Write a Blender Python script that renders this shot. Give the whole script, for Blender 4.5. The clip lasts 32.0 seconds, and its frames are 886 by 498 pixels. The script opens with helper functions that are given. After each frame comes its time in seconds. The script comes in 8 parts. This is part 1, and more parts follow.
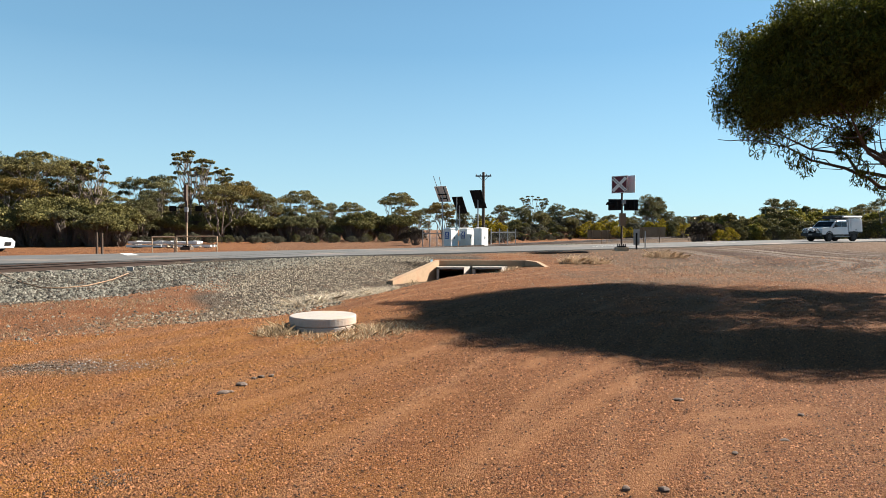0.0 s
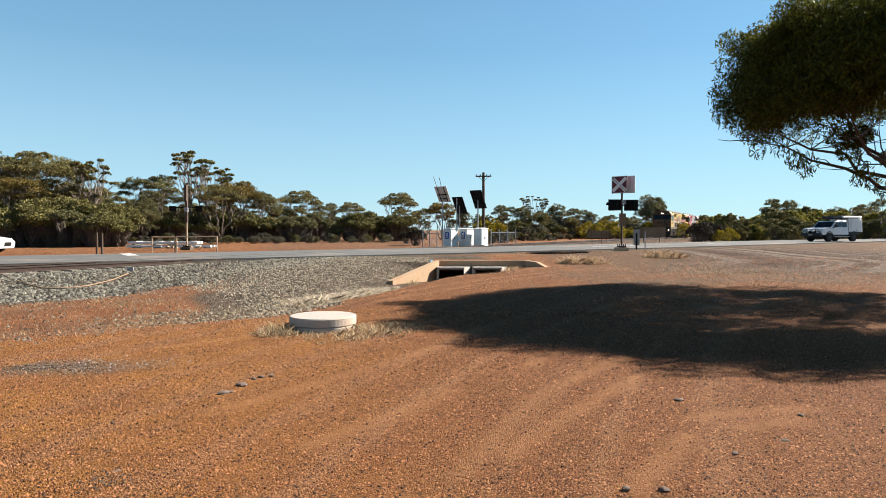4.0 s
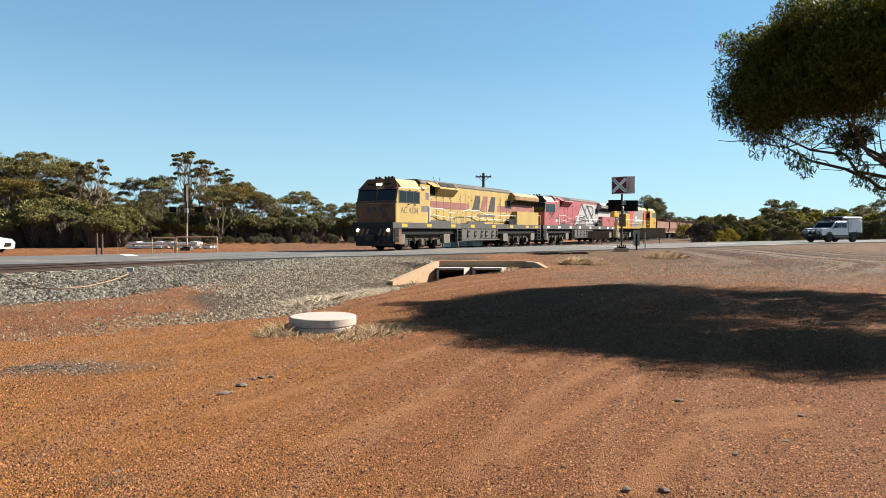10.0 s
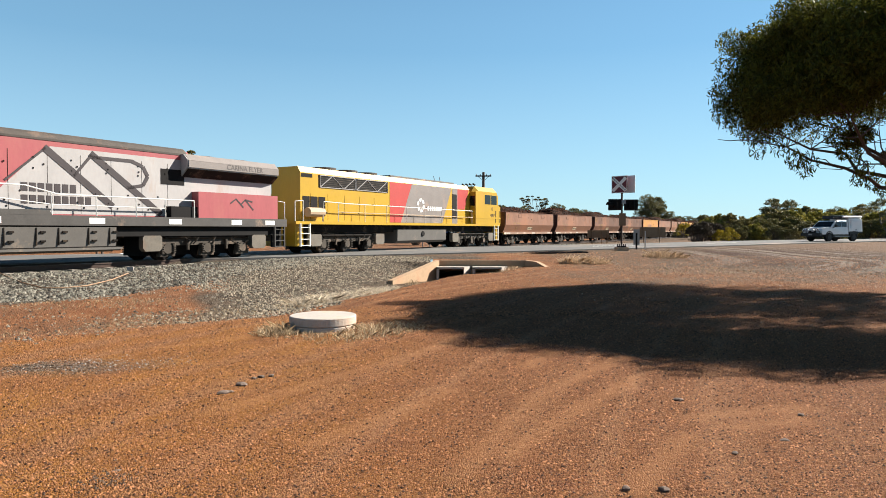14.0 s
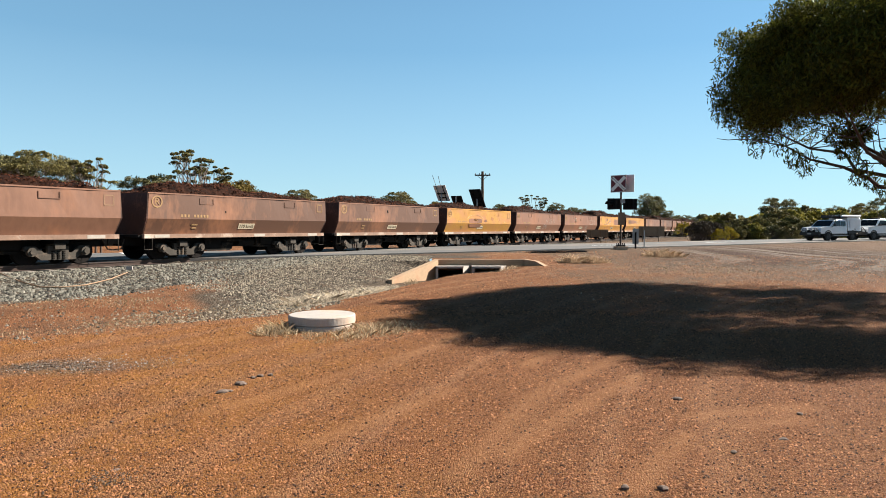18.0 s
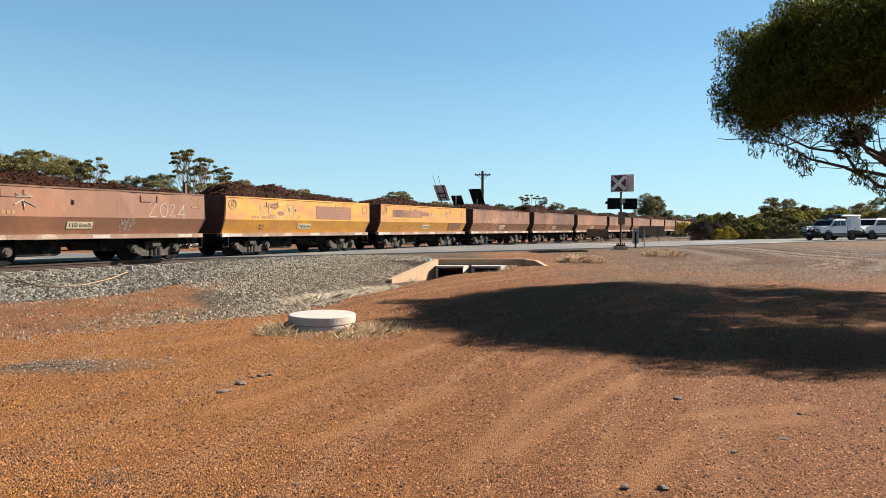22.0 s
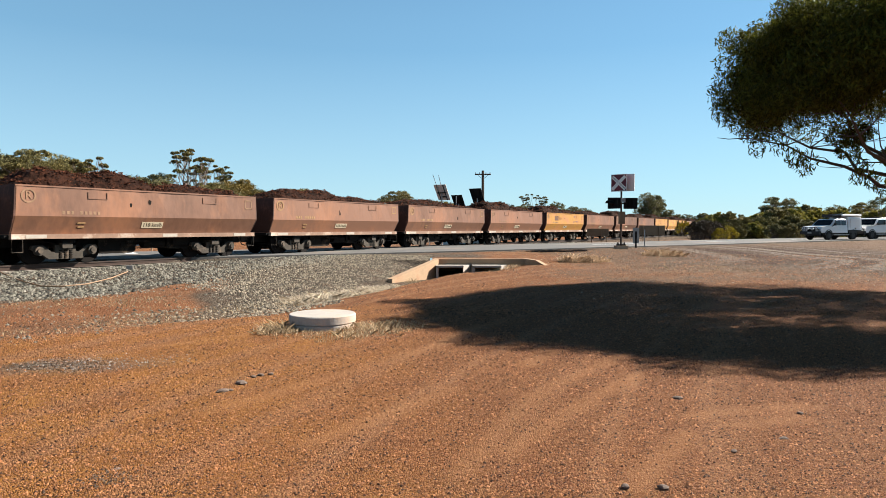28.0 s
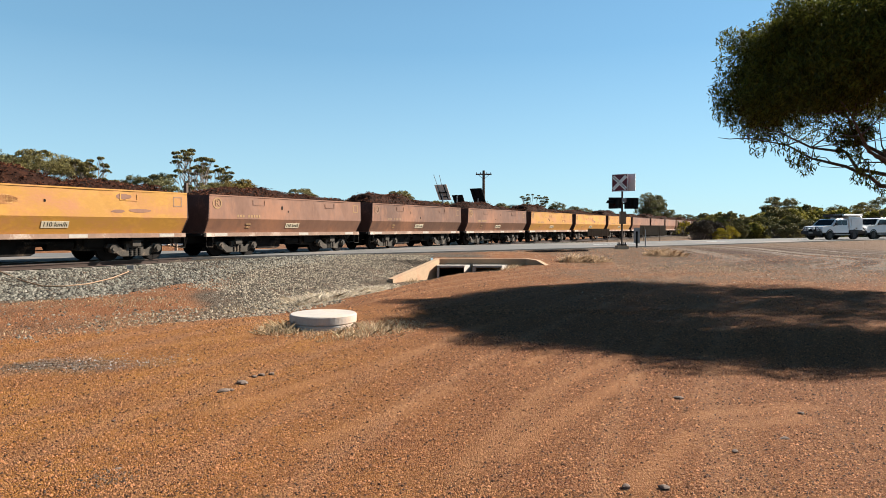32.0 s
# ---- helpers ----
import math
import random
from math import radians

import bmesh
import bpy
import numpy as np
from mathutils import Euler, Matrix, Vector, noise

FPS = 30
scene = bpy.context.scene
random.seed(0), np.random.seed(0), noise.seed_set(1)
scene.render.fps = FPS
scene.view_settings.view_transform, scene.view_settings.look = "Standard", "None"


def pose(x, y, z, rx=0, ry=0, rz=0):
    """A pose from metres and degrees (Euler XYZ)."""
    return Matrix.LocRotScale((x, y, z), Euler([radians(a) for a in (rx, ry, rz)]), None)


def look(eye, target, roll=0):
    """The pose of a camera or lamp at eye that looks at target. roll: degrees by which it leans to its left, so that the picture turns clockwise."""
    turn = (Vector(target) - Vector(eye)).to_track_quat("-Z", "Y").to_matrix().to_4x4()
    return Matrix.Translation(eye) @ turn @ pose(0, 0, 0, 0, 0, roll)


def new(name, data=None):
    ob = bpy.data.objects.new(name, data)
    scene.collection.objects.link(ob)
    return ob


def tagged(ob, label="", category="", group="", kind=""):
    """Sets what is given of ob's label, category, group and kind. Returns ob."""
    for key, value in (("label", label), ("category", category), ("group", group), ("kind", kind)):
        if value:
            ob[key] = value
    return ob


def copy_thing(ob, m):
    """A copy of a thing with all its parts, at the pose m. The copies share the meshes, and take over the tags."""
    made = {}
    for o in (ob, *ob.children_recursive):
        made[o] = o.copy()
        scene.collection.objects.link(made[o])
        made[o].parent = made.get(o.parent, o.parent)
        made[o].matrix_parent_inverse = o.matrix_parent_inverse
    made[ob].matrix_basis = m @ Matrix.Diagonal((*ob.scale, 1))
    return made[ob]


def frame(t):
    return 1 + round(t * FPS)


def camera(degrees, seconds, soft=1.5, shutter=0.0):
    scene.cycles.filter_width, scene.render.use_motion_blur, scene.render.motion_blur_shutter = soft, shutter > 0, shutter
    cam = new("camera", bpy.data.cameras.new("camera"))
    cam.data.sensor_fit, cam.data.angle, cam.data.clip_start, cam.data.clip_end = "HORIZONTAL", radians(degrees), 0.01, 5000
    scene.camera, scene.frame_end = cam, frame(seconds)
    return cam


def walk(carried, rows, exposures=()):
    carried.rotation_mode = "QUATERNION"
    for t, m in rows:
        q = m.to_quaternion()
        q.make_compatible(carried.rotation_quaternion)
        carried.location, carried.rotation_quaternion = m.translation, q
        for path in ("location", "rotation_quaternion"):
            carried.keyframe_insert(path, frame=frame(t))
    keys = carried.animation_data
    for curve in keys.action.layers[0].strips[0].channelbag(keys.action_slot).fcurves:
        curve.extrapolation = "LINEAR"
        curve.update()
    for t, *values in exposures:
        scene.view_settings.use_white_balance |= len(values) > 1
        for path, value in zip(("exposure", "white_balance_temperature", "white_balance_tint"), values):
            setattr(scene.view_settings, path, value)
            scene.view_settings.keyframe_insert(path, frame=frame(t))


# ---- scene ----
# Camera on a tripod, with a slow creep of a few hundredths of a degree.
EYE = Vector((0, 0, 1.6))
cam = camera(68.6, 32.0, 0.5)
walk(cam, [(t, look(EYE, (-dx, 1150, 1.6 - 34 + dy))) for t, dx, dy in (
    (0.0, 0, 0), (3.5, 0, 0.2), (6.0, 0, 1.4), (10.5, 0, 1.4), (13.0, 0, 0.3), (14.5, -0.2, -0.2), (17.0, -1.6, -1.2),
    (20.0, -1.6, -1.7), (24.0, -1.4, -2.4), (28.0, -1.0, -2.9), (30.5, -0.5, -3.0), (32.0, 0.4, -3.0))])

# ---- light ----
SUN_AZ, SUN_EL = radians(24), radians(35)
SUN_DIR = Vector((math.cos(SUN_AZ) * math.cos(SUN_EL), math.sin(SUN_AZ) * math.cos(SUN_EL), math.sin(SUN_EL)))
world = bpy.data.worlds.new("sky")
scene.world = world
world.use_nodes = True
wn = world.node_tree
sky = wn.nodes.new("ShaderNodeTexSky")
sky.sky_type = "NISHITA"
sky.sun_disc = False
sky.sun_elevation, sky.sun_rotation = SUN_EL, radians(90) - SUN_AZ
sky.air_density, sky.dust_density, sky.ozone_density = 1.0, 0.0, 4.0
wn.nodes["Background"].inputs["Strength"].default_value = 0.0425
clear = wn.nodes.new("ShaderNodeMix")
clear.data_type, clear.blend_type = "RGBA", "MULTIPLY"
clear.inputs[0].default_value, clear.inputs[7].default_value = 1.0, (0.77, 1.06, 1.08, 1)
wn.links.new(sky.outputs["Color"], clear.inputs[6])
# pale haze low over the horizon, thinning to a deep blue overhead
up = wn.nodes.new("ShaderNodeSeparateXYZ")
wn.links.new(wn.nodes.new("ShaderNodeTexCoord").outputs["Generated"], up.inputs[0])
thin = wn.nodes.new("ShaderNodeMapRange")
thin.interpolation_type = "SMOOTHSTEP"
for key, value in (("From Min", 0.22), ("From Max", 0.62), ("To Min", 0.45), ("To Max", 0.0)):
    thin.inputs[key].default_value = value
wn.links.new(up.outputs["Z"], thin.inputs["Value"])
haze = wn.nodes.new("ShaderNodeMix")
haze.data_type = "RGBA"
haze.inputs[7].default_value = (2.7, 5.1, 6.95, 1)
wn.links.new(thin.outputs["Result"], haze.inputs[0])
wn.links.new(clear.outputs[2], haze.inputs[6])
low = wn.nodes.new("ShaderNodeMapRange")
for key, value in (("From Min", 0.0), ("From Max", 0.26), ("To Min", 0.55), ("To Max", 0.0)):
    low.inputs[key].default_value = value
wn.links.new(up.outputs["Z"], low.inputs["Value"])
pale = wn.nodes.new("ShaderNodeMix")
pale.data_type = "RGBA"
pale.inputs[7].default_value = (5.0, 7.0, 8.15, 1)
wn.links.new(low.outputs["Result"], pale.inputs[0])
wn.links.new(haze.outputs[2], pale.inputs[6])
# the clear sky deepens towards the zenith
deep = wn.nodes.new("ShaderNodeMapRange")
deep.interpolation_type = "SMOOTHSTEP"
for key, value in (("From Min", 0.3), ("From Max", 0.75), ("To Min", 1.0), ("To Max", 0.34)):
    deep.inputs[key].default_value = value
wn.links.new(up.outputs["Z"], deep.inputs["Value"])
zenith = wn.nodes.new("ShaderNodeMix")
zenith.data_type, zenith.blend_type = "RGBA", "MULTIPLY"
zenith.inputs[0].default_value = 1.0
wn.links.new(pale.outputs[2], zenith.inputs[6])
wn.links.new(deep.outputs["Result"], zenith.inputs[7])
wn.links.new(zenith.outputs[2], wn.nodes["Background"].inputs["Color"])
sun = new("sun", bpy.data.lights.new("sun", "SUN"))
sun.data.energy, sun.data.angle, sun.data.color = 5.0, radians(0.53), (1.0, 0.93, 0.82)
sun.matrix_world = look(SUN_DIR * 60, (0, 0, 0))
scene.view_settings.exposure = 1.55


# ---- materials ----
# One even factor on mat() base colours, set against the raised exposure.
DUST = 0.64


def mat(name, col, rough=0.7, metal=0.0, var=0.25, scale=2.0, bump=0.0, bscale=30.0, tint=None, tint_amount=0.0, tint_scale=1.2,
        emit=None, strength=0.0, island=False, spec=0.4, streak=1.0, objvar=0.0):
    """A surface with broad and fine variation; tint: a second colour (rust, dust, dirt) in patches; streak stretches the patches upright."""
    m = bpy.data.materials.new(name)
    m.use_nodes = True
    nt = m.node_tree
    b = nt.nodes["Principled BSDF"]
    b.inputs["Roughness"].default_value, b.inputs["Metallic"].default_value = rough, metal
    b.inputs["Specular IOR Level"].default_value = spec
    tc = nt.nodes.new("ShaderNodeTexCoord")
    mp = nt.nodes.new("ShaderNodeMapping")
    mp.inputs["Scale"].default_value = (1, 1, 1 / streak)
    nt.links.new(tc.outputs["Object"], mp.inputs["Vector"])

    def nz(s, detail=4.0):
        n = nt.nodes.new("ShaderNodeTexNoise")
        n.inputs["Scale"].default_value, n.inputs["Detail"].default_value = s, detail
        nt.links.new(mp.outputs["Vector"], n.inputs["Vector"])
        return n.outputs["Fac"]

    def math_node(op, a, c):
        n = nt.nodes.new("ShaderNodeMath")
        n.operation = op
        for k, v in ((0, a), (1, c)):
            if isinstance(v, (int, float)):
                n.inputs[k].default_value = v
            else:
                nt.links.new(v, n.inputs[k])
        return n.outputs[0]

    def mix(f, a, c, kind="MIX"):
        n = nt.nodes.new("ShaderNodeMix")
        n.data_type, n.blend_type = "RGBA", kind
        for k, v in ((0, f), (6, a), (7, c)):
            if isinstance(v, (int, float)):
                n.inputs[k].default_value = v
            elif isinstance(v, tuple):
                n.inputs[k].default_value = (*v, 1)
            else:
                nt.links.new(v, n.inputs[k])
        return n.outputs[2]

    value = math_node("ADD", math_node("MULTIPLY", nz(scale), 0.6), math_node("MULTIPLY", nz(scale * 9, 2), 0.4))
    if island:
        g = nt.nodes.new("ShaderNodeNewGeometry")
        value = math_node("ADD", math_node("MULTIPLY", value, 0.4), math_node("MULTIPLY", g.outputs["Random Per Island"], 0.6))
    if objvar:
        oi = nt.nodes.new("ShaderNodeObjectInfo")
        value = math_node("ADD", value, math_node("MULTIPLY", math_node("SUBTRACT", oi.outputs["Random"], 0.5), objvar))
    col = tuple(c * DUST for c in col)
    lo, hi = tuple(c * (1 - var) for c in col), tuple(min(1, c * (1 + var)) for c in col)
    r = nt.nodes.new("ShaderNodeMapRange")
    r.inputs["From Min"].default_value, r.inputs["From Max"].default_value = 0.3, 0.7
    nt.links.new(value, r.inputs["Value"])
    out = mix(r.outputs["Result"], lo, hi)
    if tint:
        r2 = nt.nodes.new("ShaderNodeMapRange")
        r2.inputs["From Min"].default_value, r2.inputs["From Max"].default_value = 0.62 - 0.35 * tint_amount, 0.8 - 0.35 * tint_amount
        nt.links.new(math_node("ADD", math_node("MULTIPLY", nz(tint_scale, 6), 0.8), math_node("MULTIPLY", nz(tint_scale * 12, 3), 0.2)), r2.inputs["Value"])
        out = mix(r2.outputs["Result"], out, tint)
    nt.links.new(out, b.inputs["Base Color"])
    if bump:
        bn = nt.nodes.new("ShaderNodeBump")
        bn.inputs["Strength"].default_value, bn.inputs["Distance"].default_value = bump, 0.02
        nt.links.new(nz(bscale, 3), bn.inputs["Height"])
        nt.links.new(bn.outputs["Normal"], b.inputs["Normal"])
    if emit:
        b.inputs["Emission Color"].default_value, b.inputs["Emission Strength"].default_value = (*emit, 1), strength
    return m


def leaf_mat(name, col, var=0.45, thin=0.28):
    m = mat(name, col, rough=0.55, var=var, scale=1.3, island=True, spec=0.12)
    nt = m.node_tree
    b = nt.nodes["Principled BSDF"]
    tr = nt.nodes.new("ShaderNodeBsdfTranslucent")
    ms = nt.nodes.new("ShaderNodeMixShader")
    ms.inputs[0].default_value = thin
    nt.links.new(b.inputs["Base Color"].links[0].from_socket, tr.inputs["Color"])
    nt.links.new(b.outputs[0], ms.inputs[1])
    nt.links.new(tr.outputs[0], ms.inputs[2])
    nt.links.new(ms.outputs[0], nt.nodes["Material Output"].inputs["Surface"])
    return m


M_STEEL = mat("rail_steel", (0.075, 0.045, 0.034), 0.6, 0.3, 0.3, 4)
M_RAILTOP = mat("polished_rail", (0.55, 0.53, 0.5), 0.25, 0.9, 0.1)
M_SLEEPER = mat("concrete_sleeper", (0.38, 0.33, 0.28), 0.9, 0, 0.25, 5, 0.3)
M_BALLAST = mat("ballast_stone", (0.172, 0.160, 0.130), 0.9, 0, 0.85, 8, island=True)
M_PEBBLE = mat("red_pebble", (0.315, 0.132, 0.054), 0.9, 0, 0.8, 8, island=True)
M_ASPHALT = mat("asphalt", (0.150, 0.147, 0.144), 0.95, 0, 0.2, 0.7, 0.3, 60, (0.25, 0.19, 0.15), 0.25, 0.25)
M_CONCRETE = mat("culvert_concrete", (0.56, 0.38, 0.235), 0.9, 0, 0.15, 1.5, 0.15, 25, (0.34, 0.2, 0.12), 0.35, 1.5)
M_CONCRETE_LIGHT = mat("pit_concrete", (0.56, 0.51, 0.465), 0.9, 0, 0.15, 3, 0.25, 40, (0.42, 0.30, 0.22), 0.3, 3)
M_WHITE = mat("white_paint", (1.10, 1.10, 1.08), 0.5, 0, 0.06, 1.5, 0, 30, (0.5, 0.42, 0.34), 0.15, 2)
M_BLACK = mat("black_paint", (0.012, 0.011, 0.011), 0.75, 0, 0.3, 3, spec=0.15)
M_GREYSTEEL = mat("galvanised_steel", (0.42, 0.43, 0.44), 0.45, 0.5, 0.15, 4)
M_WOODPOLE = mat("weathered_pole", (0.13, 0.09, 0.065), 0.9, 0, 0.3, 3, 0.4, 20, streak=8)
M_BOARD_BACK = mat("brown_board", (0.27, 0.175, 0.105), 0.7, 0, 0.2, 2)
M_BITUMEN = mat("flat_black_patch", (0.010, 0.009, 0.009), 1.0, 0, 0.3, 6, 0.3, 30, spec=0.0)
M_CHIPPINGS = mat("pale_chippings", (0.30, 0.30, 0.30), 0.9, 0, 0.7, 8, island=True)
M_GRAVEL = mat("apron_gravel", (0.235, 0.195, 0.142), 0.9, 0, 0.75, 8, island=True)
M_SIGN_RED = mat("sign_red", (0.17, 0.015, 0.032), 0.5, 0, 0.1, 2)
M_LENS = mat("dark_red_lens", (0.06, 0.006, 0.006), 0.2, 0, 0.1, 2)
M_SIGN_BLUE = mat("sign_blue", (0.03, 0.10, 0.42), 0.5, 0, 0.1, 2)
M_YELLOWPAINT = mat("yellow_paint", (0.75, 0.45, 0.02), 0.5, 0, 0.15, 2)
M_PANEL = mat("solar_cells", (0.012, 0.018, 0.04), 0.2, 0.1, 0.2, 3, spec=0.6)
M_PANEL_BACK = mat("panel_back", (0.95, 0.85, 0.79), 0.6, 0.1, 0.12, 3)
M_GLASS_DARK = mat("dark_window_glass", (0.010, 0.012, 0.014), 0.08, 0, 0.2, 2, spec=0.35)
M_TYRE = mat("tyre_rubber", (0.018, 0.017, 0.016), 0.85, 0, 0.25, 8)
M_RIM = mat("dark_rim", (0.05, 0.05, 0.055), 0.4, 0.6, 0.2, 8)
M_CARWHITE = mat("white_car_paint", (1.12, 1.13, 1.15), 0.25, 0, 0.04, 1, spec=0.6)
M_CANOPY = mat("white_canopy", (1.15, 1.15, 1.15), 0.4, 0.1, 0.05, 1)
M_PLASTIC = mat("black_plastic", (0.02, 0.02, 0.022), 0.55, 0, 0.2, 4)
M_LAMPGLASS = mat("headlamp_glass", (0.6, 0.62, 0.65), 0.1, 0, 0.05, 4, spec=0.8)
M_HEADLIGHT = mat("lit_headlight", (1.0, 0.92, 0.75), 0.3, 0, 0.02, 4, emit=(1.0, 0.85, 0.6), strength=3.0)
M_BARK = mat("gum_bark", (0.30, 0.24, 0.20), 0.85, 0, 0.35, 3, 0.4, 15, (0.13, 0.09, 0.07), 0.3, 2, streak=4)
M_BARK_DARK = mat("dark_bark", (0.12, 0.085, 0.065), 0.9, 0, 0.35, 4, 0.4, 15, streak=4)
M_LEAF_NEAR = leaf_mat("gum_leaf_near", (0.12, 0.125, 0.018), 0.5, 0.34)
M_LEAF_A = leaf_mat("gum_leaf_olive", (0.26, 0.222, 0.085), 0.5, 0.22)
M_LEAF_B = leaf_mat("gum_leaf_green", (0.215, 0.20, 0.09), 0.5, 0.22)
M_LEAF_C = leaf_mat("gum_leaf_bronze", (0.28, 0.205, 0.060), 0.5, 0.2)
M_LEAF_BUSH = leaf_mat("bush_leaf", (0.22, 0.195, 0.068), 0.45, 0.15)
M_LEAF_GREY = leaf_mat("saltbush_leaf", (0.22, 0.205, 0.14))
M_LEAF_D = leaf_mat("gum_leaf_bright", (0.40, 0.35, 0.075), 0.5, 0.3)
M_LEAF_DRY = leaf_mat("dry_bush_leaf", (0.075, 0.058, 0.040), 0.4, 0.2)
M_LEAF_YELLOW = leaf_mat("wattle_leaf", (0.55, 0.43, 0.045), 0.45, 0.3)
M_TWIG = mat("dry_twig", (0.15, 0.118, 0.098), 0.9, 0, 0.35, 5)
M_DRYGRASS = leaf_mat("dry_grass", (0.90, 0.77, 0.60), 0.3)
M_DEADGRASS = leaf_mat("grey_dead_grass", (0.66, 0.50, 0.32), 0.4)
M_STRAW = leaf_mat("straw_tussock", (0.78, 0.56, 0.37), 0.3)
M_LITTER = mat("bark_litter", (0.11, 0.075, 0.05), 0.95, 0, 0.6, 8, island=True)
M_ROCK = mat("grey_rock", (0.20, 0.145, 0.115), 0.9, 0, 0.35, 6, 0.4)
M_HOSE = mat("orange_hose", (0.40, 0.24, 0.14), 0.7, 0, 0.25, 4)
# rolling stock
M_LOCO_CREAM = mat("faded_yellow_paint", (0.55, 0.375, 0.110), 0.5, 0, 0.18, 1.2, 0, 30, (0.40, 0.22, 0.08), 0.18, 0.8, streak=2.5)
M_LOCO_MAROON = mat("faded_maroon_paint", (0.30, 0.105, 0.085), 0.55, 0, 0.12, 1.5, 0, 30, (0.36, 0.2, 0.11), 0.2, 1)
M_LOCO_RED = mat("faded_red_paint", (0.44, 0.100, 0.112), 0.5, 0, 0.12, 1.0, 0, 30, (0.30, 0.085, 0.08), 0.36, 0.8, streak=2.5)
M_LOCO_GREY = mat("pale_grey_paint", (0.50, 0.475, 0.47), 0.5, 0, 0.10, 1.2, 0, 30, (0.30, 0.235, 0.20), 0.2, 1, streak=2.5)
M_LOCO_YELLOW = mat("bright_yellow_paint", (0.60, 0.36, 0.014), 0.45, 0, 0.08, 1.2, 0, 30, (0.40, 0.21, 0.03), 0.2, 0.8, streak=2.5)
M_LOCO_PINKRED = mat("bright_red_paint", (0.55, 0.06, 0.05), 0.5, 0, 0.1, 1.2)
M_LOCO_DARKGREY = mat("charcoal_paint", (0.13, 0.115, 0.11), 0.55, 0, 0.15, 1.5, 0, 30, (0.26, 0.17, 0.12), 0.2, 1)
M_LOGO_DARK = mat("dark_logo_paint", (0.055, 0.042, 0.045), 0.5, 0, 0.15, 2)
M_ROOF = mat("sooty_roof", (0.085, 0.07, 0.06), 0.8, 0, 0.3, 1.5, 0, 30, (0.2, 0.12, 0.08), 0.3, 1)
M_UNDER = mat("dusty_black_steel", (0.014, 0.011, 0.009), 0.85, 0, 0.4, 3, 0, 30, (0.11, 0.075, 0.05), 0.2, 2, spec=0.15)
M_BOGIE = mat("dusty_cast_steel", (0.070, 0.056, 0.043), 0.85, 0, 0.4, 3, 0.2, 20, (0.17, 0.12, 0.085), 0.25, 2)
M_TANKBOX = mat("grey_locker_paint", (0.135, 0.122, 0.11), 0.6, 0, 0.15, 2, 0, 30, (0.24, 0.18, 0.13), 0.1, 1.2)
M_SANDBOX = mat("dusty_sandbox_paint", (0.19, 0.165, 0.135), 0.8, 0, 0.25, 3, 0, 30, (0.13, 0.09, 0.065), 0.3, 2)
M_FRAMEGREY = mat("grey_sill_paint", (0.075, 0.068, 0.063), 0.6, 0, 0.25, 2, 0, 30, (0.2, 0.14, 0.1), 0.1, 1.5)
M_WHEEL = mat("wheel_steel", (0.013, 0.010, 0.009), 0.85, 0, 0.3, 3, spec=0.15)
M_RAILWHITE = mat("handrail_white", (1.0, 0.98, 0.93), 0.5, 0, 0.08, 3)
M_WAGON = mat("rust_brown_wagon", (0.245, 0.118, 0.072), 0.5, 0, 0.30, 0.5, 0.15, 9, (0.30, 0.130, 0.066), 0.34, 0.45, streak=2.2, objvar=0.75)
M_WAGON_Y = mat("scuffed_yellow_wagon", (0.70, 0.335, 0.05), 0.6, 0, 0.2, 0.6, 0.12, 9, (0.36, 0.15, 0.055), 0.46, 0.75, streak=0.6, objvar=0.4)
# Darker copy of the wagon brown: puts the ends' shade into their colour.
M_WAGON_END = mat("shaded_end_steel", (0.075, 0.032, 0.022), 0.8, 0, 0.3, 1.5, 0.15, 9, (0.16, 0.07, 0.045), 0.3, 1)
M_WORN_Y = mat("worn_ochre", (0.46, 0.19, 0.05), 0.7, 0, 0.3, 1.5, 0, 30, (0.62, 0.36, 0.12), 0.3, 1.5)
M_OVERSPRAY = mat("pale_ochre_overspray", (0.70, 0.44, 0.17), 0.7, 0, 0.2, 2)
M_SILL = mat("wagon_sill", (0.34, 0.20, 0.135), 0.7, 0, 0.25, 1.2, 0, 30, (0.55, 0.46, 0.38), 0.2, 1.2)
M_ORE = mat("iron_ore", (0.115, 0.042, 0.023), 0.95, 0, 0.9, 3.2, 0.6, 40, island=True, spec=0.1)
M_MARK = mat("chalk_white", (0.55, 0.48, 0.41), 0.8, 0, 0.2, 4)
M_FADED = mat("faded_stencil", (0.37, 0.215, 0.125), 0.8, 0, 0.3, 4)
M_MARK_Y = mat("stencil_yellow", (0.46, 0.27, 0.12), 0.8, 0, 0.2, 4)
M_SPEED = mat("speed_plate_cream", (0.82, 0.68, 0.48), 0.7, 0, 0.12, 3)
M_MIDGREY = mat("warm_grey_paint", (0.27, 0.235, 0.22), 0.55, 0, 0.15, 1.5, 0, 30, (0.3, 0.2, 0.15), 0.2, 1)
M_WINGBROWN = mat("sooty_ochre_paint", (0.40, 0.20, 0.055), 0.6, 0, 0.25, 1.5, 0, 30, (0.10, 0.05, 0.025), 0.4, 1.2, streak=2)
# Yellow paint darkened to brown: carries the front's shade in its colour.
M_NOSE = mat("shade_darkened_nose_paint", (0.23, 0.10, 0.04), 0.65, 0, 0.3, 2, 0, 30, (0.045, 0.023, 0.014), 0.45, 1.6)
M_GRIME = mat("black_grime", (0.018, 0.015, 0.013), 0.7, 0, 0.4, 3, 0, 30, (0.05, 0.035, 0.025), 0.25, 2)
M_PLATE = mat("cream_plate", (0.62, 0.45, 0.30), 0.7, 0, 0.15, 3)


